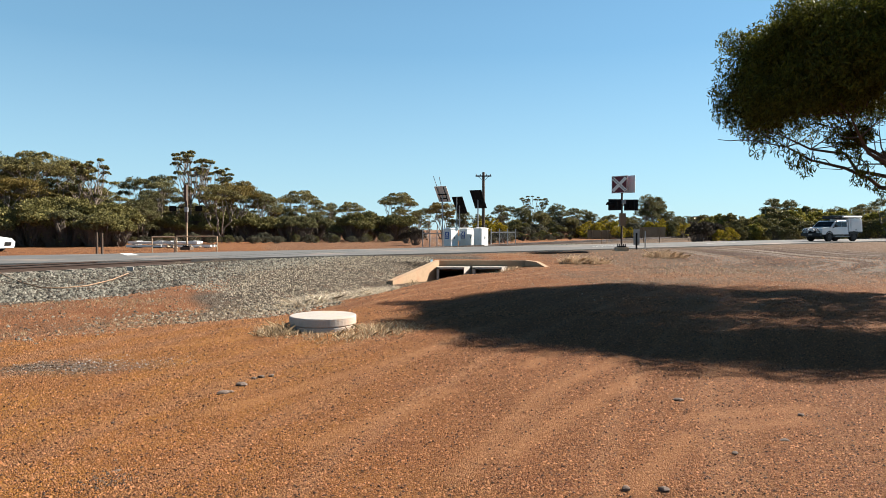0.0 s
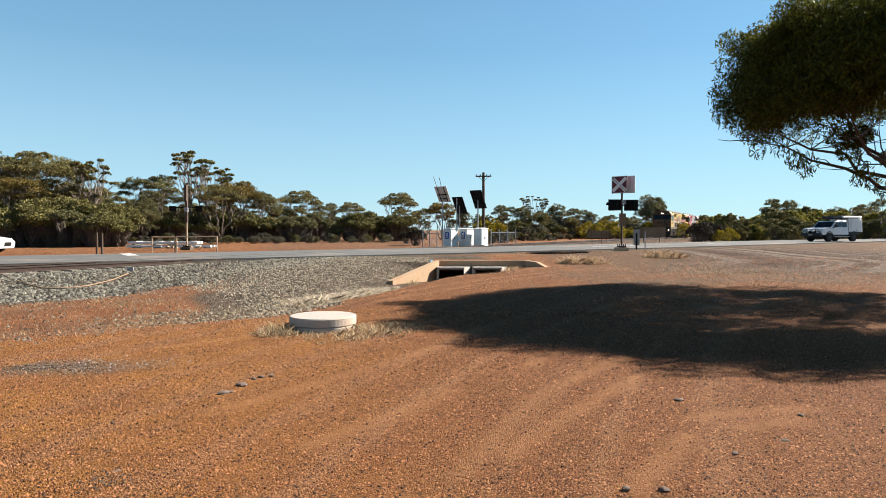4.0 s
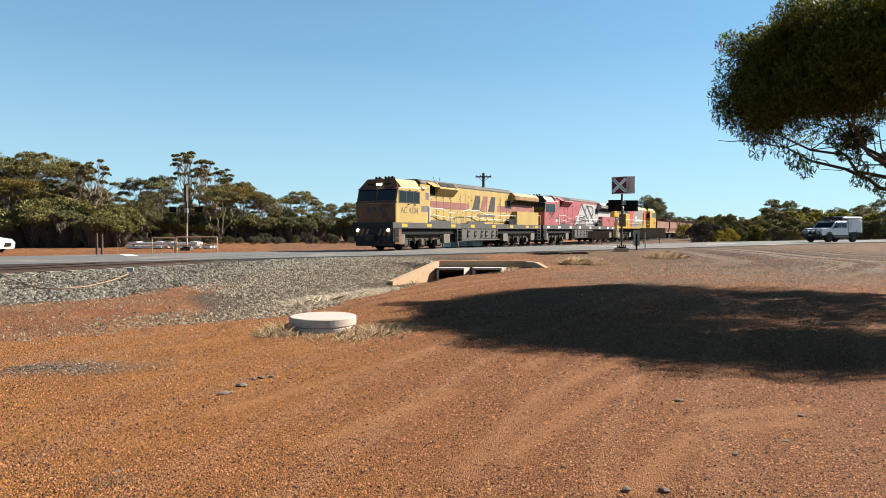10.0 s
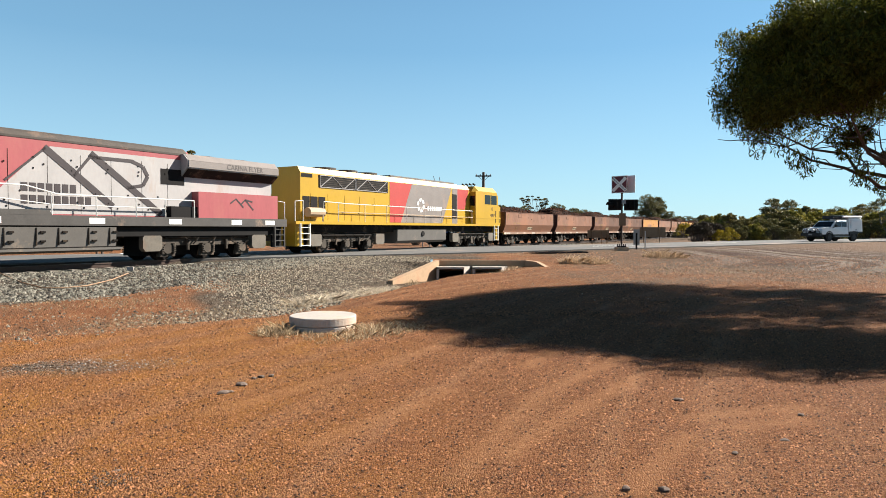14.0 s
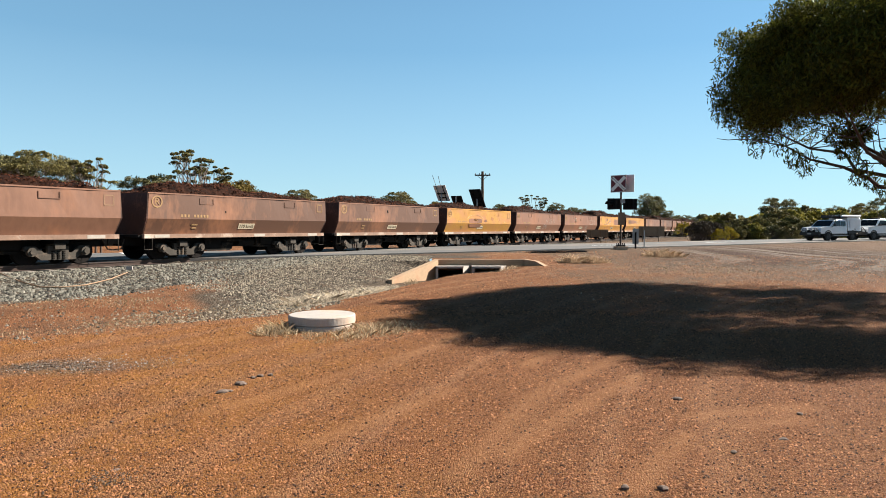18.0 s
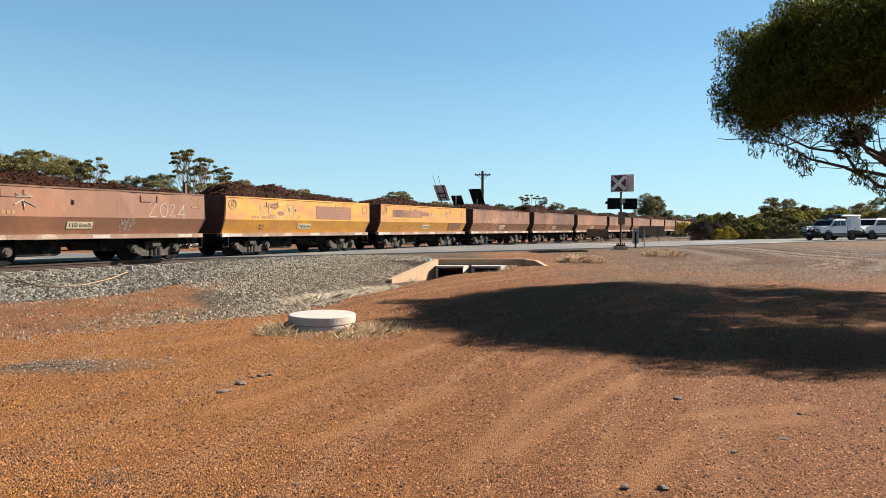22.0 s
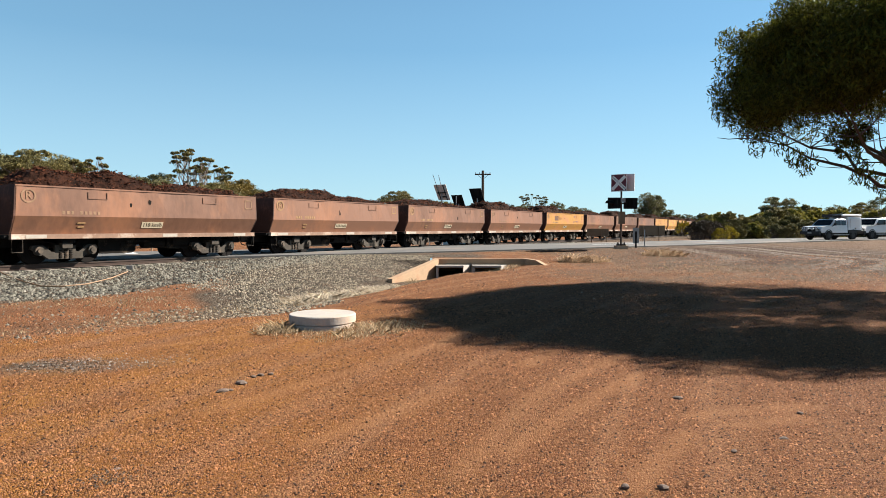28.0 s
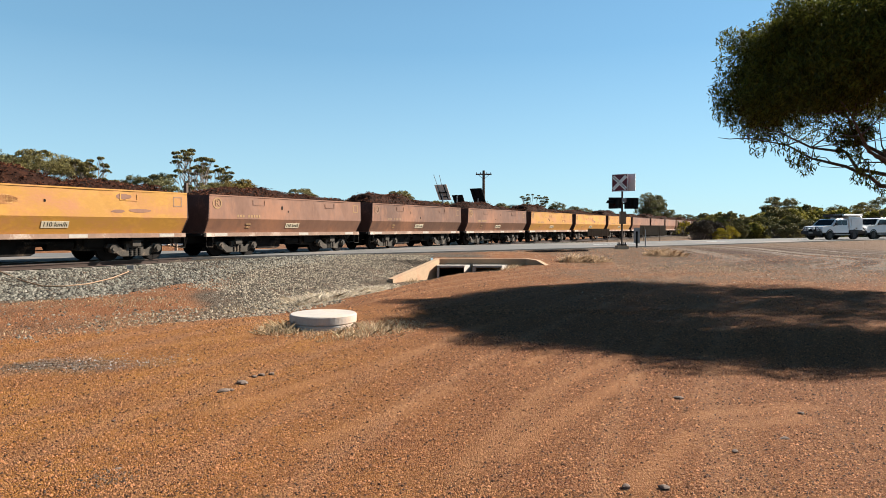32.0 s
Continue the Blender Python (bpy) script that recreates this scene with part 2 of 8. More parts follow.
# ---- mesh building ----
class Geo:
    """Gathers vertices and faces."""

    def __init__(self):
        self.v, self.f = [], []

    def add(self, vs, fs):
        n = len(self.v)
        self.v += [tuple(p) for p in vs]
        self.f += [tuple(i + n for i in f) for f in fs]
        return self

    def box(self, x0, x1, y0, y1, z0, z1, m=None):
        c = [Vector((x, y, z)) for x in (x0, x1) for y in (y0, y1) for z in (z0, z1)]
        if m:
            c = [m @ p for p in c]
        return self.add(c, [(0, 1, 3, 2), (4, 6, 7, 5), (0, 4, 5, 1), (2, 3, 7, 6), (0, 2, 6, 4), (1, 5, 7, 3)])

    def bar(self, p, q, w, h=None):
        """A square bar from p to q."""
        p, q = Vector(p), Vector(q)
        return self.tube([p, q], [w * 0.707, w * 0.707], 4)

    def tube(self, path, radii, n=8, cap=True):
        path = [Vector(p) for p in path]
        if isinstance(radii, (int, float)):
            radii = [radii] * len(path)
        rings, vs, fs = len(path), [], []
        ref = Vector((0.31, 0.17, 0.93))
        for i, p in enumerate(path):
            d = (path[min(i + 1, rings - 1)] - path[max(i - 1, 0)]).normalized()
            a = d.cross(ref)
            if a.length < 0.2:
                a = d.cross(Vector((1, 0, 0)))
            a.normalize()
            b = d.cross(a)
            for k in range(n):
                w = 2 * math.pi * (k + 0.5) / n
                vs.append(p + (a * math.cos(w) + b * math.sin(w)) * radii[i])
        for i in range(rings - 1):
            for k in range(n):
                fs.append((i * n + k, i * n + (k + 1) % n, (i + 1) * n + (k + 1) % n, (i + 1) * n + k))
        if cap:
            fs.append(tuple(range(n - 1, -1, -1)))
            fs.append(tuple((rings - 1) * n + k for k in range(n)))
        return self.add(vs, fs)

    def prism(self, poly, axis, a, b):
        """A flat polygon pushed along an axis: axis 'y' takes (x, z), 'x' takes (y, z), 'z' takes (x, y)."""
        def at(p, w):
            return {"y": (p[0], w, p[1]), "x": (w, p[0], p[1]), "z": (p[0], p[1], w)}[axis]
        n = len(poly)
        vs = [at(p, a) for p in poly] + [at(p, b) for p in poly]
        fs = [tuple(range(n - 1, -1, -1)), tuple(range(n, 2 * n))] + [(i, (i + 1) % n, n + (i + 1) % n, n + i) for i in range(n)]
        return self.add(vs, fs)

    def loft(self, rings, cap=True):
        n = len(rings[0])
        vs = [p for r in rings for p in r]
        fs = [(i * n + k, i * n + (k + 1) % n, (i + 1) * n + (k + 1) % n, (i + 1) * n + k) for i in range(len(rings) - 1) for k in range(n)]
        if cap:
            fs += [tuple(range(n - 1, -1, -1)), tuple((len(rings) - 1) * n + k for k in range(n))]
        return self.add(vs, fs)

    def disc(self, c, r, axis, w, n=20, r2=None):
        """A short cylinder centred on c along an axis."""
        i = "xyz".index(axis)
        p, q = list(c), list(c)
        p[i] -= w / 2
        q[i] += w / 2
        return self.tube([p, q], [r, r2 or r], n)

    def rock(self, c, s, rnd):
        c = Vector(c)
        vs = []
        for x, y, z in ((1, 0, 0), (-1, 0, 0), (0, 1, 0), (0, -1, 0), (0, 0, 1), (0, 0, -1)):
            vs.append(c + Vector((x + rnd.uniform(-.45, .45), y + rnd.uniform(-.45, .45), (z + rnd.uniform(-.4, .4)) * 0.75)) * s)
        return self.add(vs, [(0, 2, 4), (2, 1, 4), (1, 3, 4), (3, 0, 4), (2, 0, 5), (1, 2, 5), (3, 1, 5), (0, 3, 5)])


def to_mesh(name, g, material, smooth=False):
    me = bpy.data.meshes.new(name)
    if isinstance(g, Geo):
        me.from_pydata(g.v, [], g.f)
        bm = bmesh.new()
        bm.from_mesh(me)
        bmesh.ops.recalc_face_normals(bm, faces=bm.faces)
        bm.to_mesh(me)
        bm.free()
    else:
        me.from_pydata(*g)
    if smooth:
        me.polygons.foreach_set("use_smooth", [True] * len(me.polygons))
    me.materials.append(material)
    return me


def part(name, g, material, parent=None, label="", smooth=False):
    ob = new(name, g if isinstance(g, bpy.types.Mesh) else to_mesh(name, g, material, smooth))
    if parent:
        ob.parent = parent
    if label:
        ob["label"] = label
    return ob


def thing(name, label, category, m=None, group="", kind=""):
    ob = tagged(new(name), label, category, group, kind)
    ob.empty_display_size = 0.2
    if m:
        ob.matrix_basis = m
    return ob


def lettering(name, text, size, m, material, parent, label=""):
    """Letters as a thin mesh in the plane of m, centred."""
    cu = bpy.data.curves.new(name, "FONT")
    cu.body, cu.size, cu.align_x, cu.align_y, cu.extrude = text, size, "CENTER", "CENTER", 0.004
    tmp = new("tmp", cu)
    me = bpy.data.meshes.new_from_object(tmp)
    bpy.data.objects.remove(tmp)
    me.transform(m)
    me.materials.clear()
    me.materials.append(material)
    return part(name, me, material, parent, label)


def side_text(x, y, z):
    """Plane of writing on a vehicle's visible (left, +y) side, read from outside."""
    return Matrix.Translation((x, y, z)) @ Matrix(((-1, 0, 0, 0), (0, 0, 1, 0), (0, 1, 0, 0), (0, 0, 0, 1)))


def smoothstep(a, b, x):
    t = np.clip((np.asarray(x, float) - a) / (b - a), 0, 1)
    return t * t * (3 - 2 * t)


def fnoise(x, y, s, seed=0.0):
    return noise.noise((x * s + seed, y * s - seed, seed * 0.7))


# ---- the plan: railway and road ----
TURN = math.atan(696 / 1150)
ALONG = Vector((math.sin(TURN), math.cos(TURN), 0))
AWAY = Vector((-math.cos(TURN), math.sin(TURN), 0))
TRACK_D, RAIL_Z = 23.3, 0.41


def track_point(s, side=0.0, z=0.0):
    bend = 0.0005 * max(0.0, s - 60) ** 2
    return AWAY * (TRACK_D + bend - side) + ALONG * s + Vector((0, 0, RAIL_Z + z))


ROAD = [(-150, -58.8, 0.30), (-67.8, -5.4, 0.33), (-17.4, 27.05, 0.40), (-0.6, 37.9, 0.42), (16.0, 48.6, 0.48), (33.6, 60.0, 0.57), (54.0, 69.0, 0.66), (110.0, 88.0, 0.8), (300.0, 150.0, 0.9)]
ROAD_W = 4.3


def road_line(step=2.0):
    """Points, ways across and heights along the road's middle."""
    pts = [Vector(p) for p in ROAD]
    out = []
    for i in range(len(pts) - 1):
        p0, p1, p2, p3 = pts[max(i - 1, 0)], pts[i], pts[i + 1], pts[min(i + 2, len(pts) - 1)]
        n = max(2, int((p2 - p1).length / step))
        for k in range(n):
            t = k / n
            m1, m2 = (p2 - p0) * 0.5, (p3 - p1) * 0.5
            out.append(p1 * (2 * t**3 - 3 * t * t + 1) + m1 * (t**3 - 2 * t * t + t) + p2 * (3 * t * t - 2 * t**3) + m2 * (t**3 - t * t))
    out.append(pts[-1])
    return out


ROAD_PTS = road_line()
ROAD_ARR = np.array([tuple(p) for p in ROAD_PTS])


def road_near(x, y):
    """Distance from the road's middle and the road's height there, for arrays."""
    x, y = np.asarray(x, float), np.asarray(y, float)
    best, zz = np.full(x.shape, 1e9), np.zeros(x.shape)
    for a, b in zip(ROAD_ARR[:-1], ROAD_ARR[1:]):
        d = b[:2] - a[:2]
        t = np.clip(((x - a[0]) * d[0] + (y - a[1]) * d[1]) / (d @ d), 0, 1)
        dist = np.hypot(x - a[0] - t * d[0], y - a[1] - t * d[1])
        near = dist < best
        best, zz = np.where(near, dist, best), np.where(near, a[2] + t * (b[2] - a[2]), zz)
    return best, zz


DITCH = [(0.2, 27.0), (-1.35, 23.3), (-3.1, 17.8), (-4.6, 13.4), (-8.0, 10.4), (-15, 7.0)]


def ditch_near(x, y):
    best, tt = np.full(np.shape(x), 1e9), np.zeros(np.shape(x))
    for i, (a, b) in enumerate(zip(DITCH[:-1], DITCH[1:])):
        d = np.subtract(b, a)
        t = np.clip(((x - a[0]) * d[0] + (y - a[1]) * d[1]) / (d @ d), 0, 1)
        dist = np.hypot(x - a[0] - t * d[0], y - a[1] - t * d[1])
        tt, best = np.where(dist < best, i + t, tt), np.minimum(dist, best)
    return best, tt


def ground_z(x, y):
    """Height of the ground, for arrays."""
    x, y = np.asarray(x, float), np.asarray(y, float)
    across = x * AWAY.x + y * AWAY.y
    s = x * ALONG.x + y * ALONG.y
    rd, rz = road_near(x, y)
    z = 0.10 * smoothstep(10, 24, y) * smoothstep(-6, 2, x)
    # rising to the road's shoulder
    lift = 1 - smoothstep(ROAD_W + 0.3, ROAD_W + 9.0, rd)
    nearside = across < TRACK_D
    z = np.where(nearside | (rd < 12), z * (1 - lift) + (rz - 0.04) * lift, z)
    # beyond the railway a flat plain
    far = smoothstep(TRACK_D + 2, TRACK_D + 14, across)
    z = np.where(rd > ROAD_W, z * (1 - far * smoothstep(ROAD_W, ROAD_W + 8, rd)) + 0.22 * far * smoothstep(ROAD_W, ROAD_W + 8, rd), z)
    # railway bank
    bend = 0.0005 * np.maximum(0, s - 60) ** 2
    off = np.abs(across - TRACK_D - bend)
    bank = 1 - smoothstep(1.5, 4.6, off)
    z = np.maximum(z, z * (1 - bank) + (RAIL_Z - 0.22) * bank)
    z = np.where(rd > ROAD_W + 0.25, np.minimum(z, RAIL_Z - 0.215 + 1.2 * smoothstep(1.9, 7.0, off)), z)
    # under the road
    z = np.where(rd < ROAD_W + 0.25, np.minimum(rz - 0.06, np.maximum(z, rz - 0.06)), z)
    # drain
    dd, dt = ditch_near(x, y)
    depth = 0.55 * (1 - smoothstep(0.2, 4.5, dt)) + 0.06
    z = np.where(y < 27.3, z - depth * np.exp(-(dd / 1.45) ** 2) * (across < 20.5), z)
    # a low worn lip where the drain's bank meets the gravel
    lip = np.interp(x, [-12, -6.0, -4.2, -2.6, -1.6], [8.6, 9.9, 11.6, 12.8, 13.5])
    z = z - .10 * smoothstep(-.05, .22, y - lip) * (1 - smoothstep(.4, 3.0, y - lip)) * (1 - smoothstep(-2.4, -1.6, x)) * smoothstep(-12, -8, x)
    # earth banked against the headwall, deeper to one side
    bank = smoothstep(22.5, 25.5, y) * (y < 27.3) * smoothstep(-1.2, 0.2, x) * (1 - smoothstep(4.5, 6.5, x))
    z = z * (1 - bank) + bank * (-0.52 + 0.66 * smoothstep(-0.2, 4.0, x))
    return z


def ballast_edge(s):
    """How near to the camera's side the crushed stone reaches, along the track."""
    return np.interp(s, [-10, 4, 8, 11, 15, 20, 60], [17.6, 16.6, 14.9, 15.6, 16.9, 17.6, 18.6])


def relief(x, y):
    """Low unevenness: wheel ruts sweeping towards the road, humps and hollows."""
    x, y = np.asarray(x, float), np.asarray(y, float)
    turn = np.hypot(x - 38, y + 8)
    wig = np.array([fnoise(a, b, 0.35, 3.1) for a, b in zip(x, y)])
    fine = np.array([fnoise(a, b, 1.7, 7.7) for a, b in zip(x, y)])
    rut = np.sin(turn * 4.2 + wig * 1.6) * 0.5 + np.sin(turn * 9.7 + wig * 3) * 0.3
    rd, _ = road_near(x, y)
    near = (1 - smoothstep(18, 40, y)) * smoothstep(ROAD_W + 0.3, ROAD_W + 2, rd)
    return near * (0.012 * rut + 0.018 * wig + 0.012 * fine), wig, fine, turn, rd


WORN = [((0.10, 4.2), (0.87, 6.13)), ((0.87, 6.13), (2.3, 8.2)), ((0.46, 4.6), (1.02, 5.44)), ((1.02, 5.44), (2.1, 7.0)), ((2.1, 5.5), (3.3, 5.8)), ((2.4, 5.2), (3.0, 5.4)), ((-1.0, 4.75), (-.35, 5.7)), ((-.35, 5.7), (.1, 6.4)),
        ((-3.9, 8.7), (-2.6, 10.0)), ((-2.0, 5.6), (-.2, 8.6)), ((1.2, 4.0), (1.9, 5.0)), ((-.2, 8.6), (.6, 10.6)), ((1.0, 7.6), (1.4, 8.4))]


def worn_track(x, y):
    """1 on the smooth, worn wheel tracks, fading to 0."""
    x, y = np.asarray(x, float), np.asarray(y, float)
    best = np.full(x.shape, 9.0)
    for (ax, ay), (bx, by) in WORN:
        dx, dy = bx - ax, by - ay
        u = np.clip(((x - ax) * dx + (y - ay) * dy) / (dx * dx + dy * dy), 0, 1)
        best = np.minimum(best, np.hypot(x - ax - u * dx, y - ay - u * dy))
    return np.exp(-(best / .15) ** 2)


def gz(x, y):
    return float(ground_z(np.array([x]), np.array([y]))[0])


def build_ground():
    rads = [0.6]
    while rads[-1] < 3000:
        r = rads[-1]
        rads.append(r + (max(0.06, r * 0.02) if r < 70 else r * 0.07))
    front = np.radians(np.arange(-44, 44.01, 0.3))
    rest = np.radians(np.arange(47, 314, 4.0))
    ang = np.concatenate([front, rest])
    rads = np.array(rads)
    A, R = np.meshgrid(ang, rads)
    X, Y = R * np.sin(A), R * np.cos(A)
    Z = ground_z(X.ravel(), Y.ravel())
    xs, ys = X.ravel(), Y.ravel()
    rise, wig, fine, turn, rd = relief(xs, ys)
    Z = Z + rise
    n = len(ang)
    vs = [tuple(p) for p in zip(xs, ys, Z)] + [(0.0, 0.0, 0.0)]
    fs = [(i * n + k, i * n + (k + 1) % n, (i + 1) * n + (k + 1) % n, (i + 1) * n + k) for i in range(len(rads) - 1) for k in range(n)]
    fs += [(len(vs) - 1, (k + 1) % n, k) for k in range(n)]
    # open over the culvert
    hole = (xs > -0.45) & (xs < 3.6) & (ys > 26.9) & (ys < 28.3)
    cut = set(np.nonzero(hole)[0].tolist())
    fs = [tuple(reversed(f)) for f in fs if not cut.intersection(f)]
    me = to_mesh("ground", (vs, [], fs), M_GROUND, True)
    # where crushed stone lies on the red earth
    across = xs * AWAY.x + ys * AWAY.y
    dd, dt = ditch_near(xs, ys)
    ragged = wig * 0.9 + fine * 0.5
    along = xs * ALONG.x + ys * ALONG.y
    stone = smoothstep(-.4, .3, across + ragged * .8 - ballast_edge(along)) * (1 - smoothstep(29, 31, across + ragged))
    drain_x = np.interp(ys, [c[1] for c in reversed(DITCH)], [c[0] for c in reversed(DITCH)])
    beyond = 1 - smoothstep(-.2, .8, xs - drain_x + ragged * .4) * (ys < 26.9)
    apron = smoothstep(-5.6, -3.8, xs + .25 * (ys - 12) + ragged) * (1 - smoothstep(1.0, 4.0, xs + ragged)) * smoothstep(9.5, 11.5, across + ragged * 1.6) * beyond
    stone = np.maximum(stone, apron * (1 - 0.6 * smoothstep(28, 33, ys)))
    turning = np.exp(-(((xs - 14.5) / 8.5) ** 2 + ((ys - 27) / 7.5) ** 2)) * 1.25
    patch = np.exp(-(((xs + 4.4) / 1.2) ** 2 + ((ys - 7.95 - 0.1 * xs) / 0.5) ** 2)) * 1.1
    verge = (1 - smoothstep(ROAD_W + 0.4, ROAD_W + 2.6, rd + ragged)) * 0.8
    stone = np.maximum.reduce([stone, turning * (0.5 + ragged + 0.35 * np.sin(turn * 3.1 + wig * 2)), patch * (0.9 + ragged * .6), verge])
    at = me.attributes.new("stone", "FLOAT", "POINT")
    at.data.foreach_set("value", [float(v) for v in np.clip(stone, 0, 1)] + [0.0])
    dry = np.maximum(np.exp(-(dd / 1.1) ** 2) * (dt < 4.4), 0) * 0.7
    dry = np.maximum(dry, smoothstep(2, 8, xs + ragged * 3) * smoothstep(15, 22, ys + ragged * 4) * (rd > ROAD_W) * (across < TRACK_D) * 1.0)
    dry = np.maximum(dry, smoothstep(9, 11, across + ragged * 2) * (across < 18.6) * (xs < -4) * (.35 + ragged * .5))
    at = me.attributes.new("worn", "FLOAT", "POINT")
    at.data.foreach_set("value", [float(v) for v in worn_track(xs, ys)] + [0.0])
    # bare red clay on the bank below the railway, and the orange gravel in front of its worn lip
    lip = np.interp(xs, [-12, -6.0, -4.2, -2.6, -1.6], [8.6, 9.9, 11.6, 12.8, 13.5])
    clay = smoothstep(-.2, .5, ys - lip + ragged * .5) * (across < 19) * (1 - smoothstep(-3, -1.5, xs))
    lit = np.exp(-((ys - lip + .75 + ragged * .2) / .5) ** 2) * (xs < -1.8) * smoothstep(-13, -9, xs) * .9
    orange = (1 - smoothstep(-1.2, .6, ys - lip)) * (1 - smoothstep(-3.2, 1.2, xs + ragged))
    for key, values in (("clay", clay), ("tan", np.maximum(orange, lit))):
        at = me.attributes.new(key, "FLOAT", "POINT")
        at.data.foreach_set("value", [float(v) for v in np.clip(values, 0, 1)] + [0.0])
    at = me.attributes.new("turning", "FLOAT", "POINT")
    at.data.foreach_set("value", [float(v) for v in np.clip(np.exp(-(((xs - 23) / 11) ** 2 + ((ys - 32) / 12) ** 2) ** 2) * (rd > ROAD_W) * (across < TRACK_D), 0, 1)] + [0.0])
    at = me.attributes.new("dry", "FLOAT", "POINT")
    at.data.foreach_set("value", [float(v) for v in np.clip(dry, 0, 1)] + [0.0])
    tagged(part("ground", me, M_GROUND), "red-orange gravelly earth with faint curved wheel tracks", "ground", kind="structure")


def ground_material():
    m = bpy.data.materials.new("red_earth")
    m.use_nodes = True
    nt = m.node_tree
    b = nt.nodes["Principled BSDF"]
    b.inputs["Roughness"].default_value = 0.95
    b.inputs["Specular IOR Level"].default_value = 0.15
    tc = nt.nodes.new("ShaderNodeTexCoord")

    def node(kind, **inp):
        n = nt.nodes.new(kind)
        for k, v in inp.items():
            key = k.replace("_", " ").title() if k.islower() else k
            if hasattr(v, "is_linked"):
                nt.links.new(v, n.inputs[key])
            else:
                n.inputs[key].default_value = v
        return n

    def ramp(v, a, c, lo=0.0, hi=1.0):
        n = nt.nodes.new("ShaderNodeMapRange")
        nt.links.new(v, n.inputs["Value"])
        for k, w in zip(("From Min", "From Max", "To Min", "To Max"), (a, c, lo, hi)):
            n.inputs[k].default_value = w
        return n.outputs["Result"]

    def mix(f, a, c, kind="MIX"):
        n = nt.nodes.new("ShaderNodeMix")
        n.data_type, n.blend_type = "RGBA", kind
        for k, v in ((0, f), (6, a), (7, c)):
            if isinstance(v, (int, float)):
                n.inputs[k].default_value = v
            elif isinstance(v, tuple):
                n.inputs[k].default_value = (*v, 1)
            else:
                nt.links.new(v, n.inputs[k])
        return n.outputs[2]

    def mul(a, c, op="MULTIPLY"):
        n = nt.nodes.new("ShaderNodeMath")
        n.operation = op
        for k, v in ((0, a), (1, c)):
            if isinstance(v, (int, float)):
                n.inputs[k].default_value = v
            else:
                nt.links.new(v, n.inputs[k])
        return n.outputs[0]

    P = tc.outputs["Object"]
    big = node("ShaderNodeTexNoise", vector=P, scale=0.22, detail=5.0).outputs["Fac"]
    mid = node("ShaderNodeTexNoise", vector=P, scale=1.4, detail=6.0).outputs["Fac"]
    fine = node("ShaderNodeTexNoise", vector=P, scale=16.0, detail=6.0, roughness=0.7).outputs["Fac"]
    peb = nt.nodes.new("ShaderNodeTexVoronoi")
    nt.links.new(P, peb.inputs["Vector"])
    peb.inputs["Scale"].default_value = 95.0
    grit = nt.nodes.new("ShaderNodeTexVoronoi")
    nt.links.new(P, grit.inputs["Vector"])
    grit.inputs["Scale"].default_value = 21.0
    # arcs of old wheel tracks round a far centre
    dist = nt.nodes.new("ShaderNodeVectorMath")
    dist.operation = "DISTANCE"
    nt.links.new(P, dist.inputs[0])
    dist.inputs[1].default_value = (38, -8, 0)
    arcs = nt.nodes.new("ShaderNodeTexNoise")
    arcs.noise_dimensions = "1D"
    nt.links.new(mul(dist.outputs["Value"], mul(mid, 0.35), "ADD"), arcs.inputs["W"])
    arcs.inputs["Scale"].default_value, arcs.inputs["Detail"].default_value = 1.5, 3.0
    sep = nt.nodes.new("ShaderNodeSeparateColor")
    nt.links.new(peb.outputs["Color"], sep.inputs["Color"])
    sep2 = nt.nodes.new("ShaderNodeSeparateColor")
    nt.links.new(grit.outputs["Color"], sep2.inputs["Color"])
    tan = nt.nodes.new("ShaderNodeAttribute")
    tan.attribute_name = "tan"
    col = mix(ramp(big, 0.35, 0.65), (0.31, 0.128, 0.050), (0.37, 0.165, 0.062))
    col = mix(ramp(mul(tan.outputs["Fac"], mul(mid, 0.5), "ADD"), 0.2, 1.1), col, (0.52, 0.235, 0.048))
    col = mix(ramp(mid, 0.4, 0.75, 0, 0.6), col, (0.27, 0.095, 0.045))
    col = mix(ramp(arcs.outputs["Fac"], 0.5, 0.68, 0, 0.75), col, (0.50, 0.265, 0.135))
    col = mix(ramp(fine, 0.42, 0.75, 0, 0.6), col, (0.16, 0.062, 0.032))
    col = mix(ramp(sep.outputs["Red"], 0.4, 1.0, 0.0, 0.75), col, (0.15, 0.055, 0.030))
    col = mix(ramp(sep.outputs["Green"], 0.80, 0.94, 0.0, 0.6), col, (0.58, 0.33, 0.15))
    worn = nt.nodes.new("ShaderNodeAttribute")
    worn.attribute_name = "worn"
    col = mix(ramp(mul(worn.outputs["Fac"], mul(fine, 0.3, "ADD")), 0.2, 0.8, 0, 0.5), col, (0.50, 0.250, 0.115))
    clay = nt.nodes.new("ShaderNodeAttribute")
    clay.attribute_name = "clay"
    col = mix(ramp(mul(clay.outputs["Fac"], mul(fine, 0.4, "ADD")), 0.3, 1.0, 0, 0.85), col, mix(ramp(mid, 0.4, 0.7), (0.29, 0.120, 0.055), (0.42, 0.205, 0.10)))
    stone = nt.nodes.new("ShaderNodeAttribute")
    stone.attribute_name = "stone"
    st = ramp(mul(stone.outputs["Fac"], mul(fine, 0.5), "ADD"), 0.5, 0.95)
    grey = mix(ramp(sep2.outputs["Red"], 0, 1), (0.045, 0.036, 0.028), (0.24, 0.20, 0.155))
    grey = mix(ramp(mid, 0.5, 0.75, 0, 0.5), grey, (0.24, 0.13, 0.08))
    col = mix(st, col, grey)
    dry = nt.nodes.new("ShaderNodeAttribute")
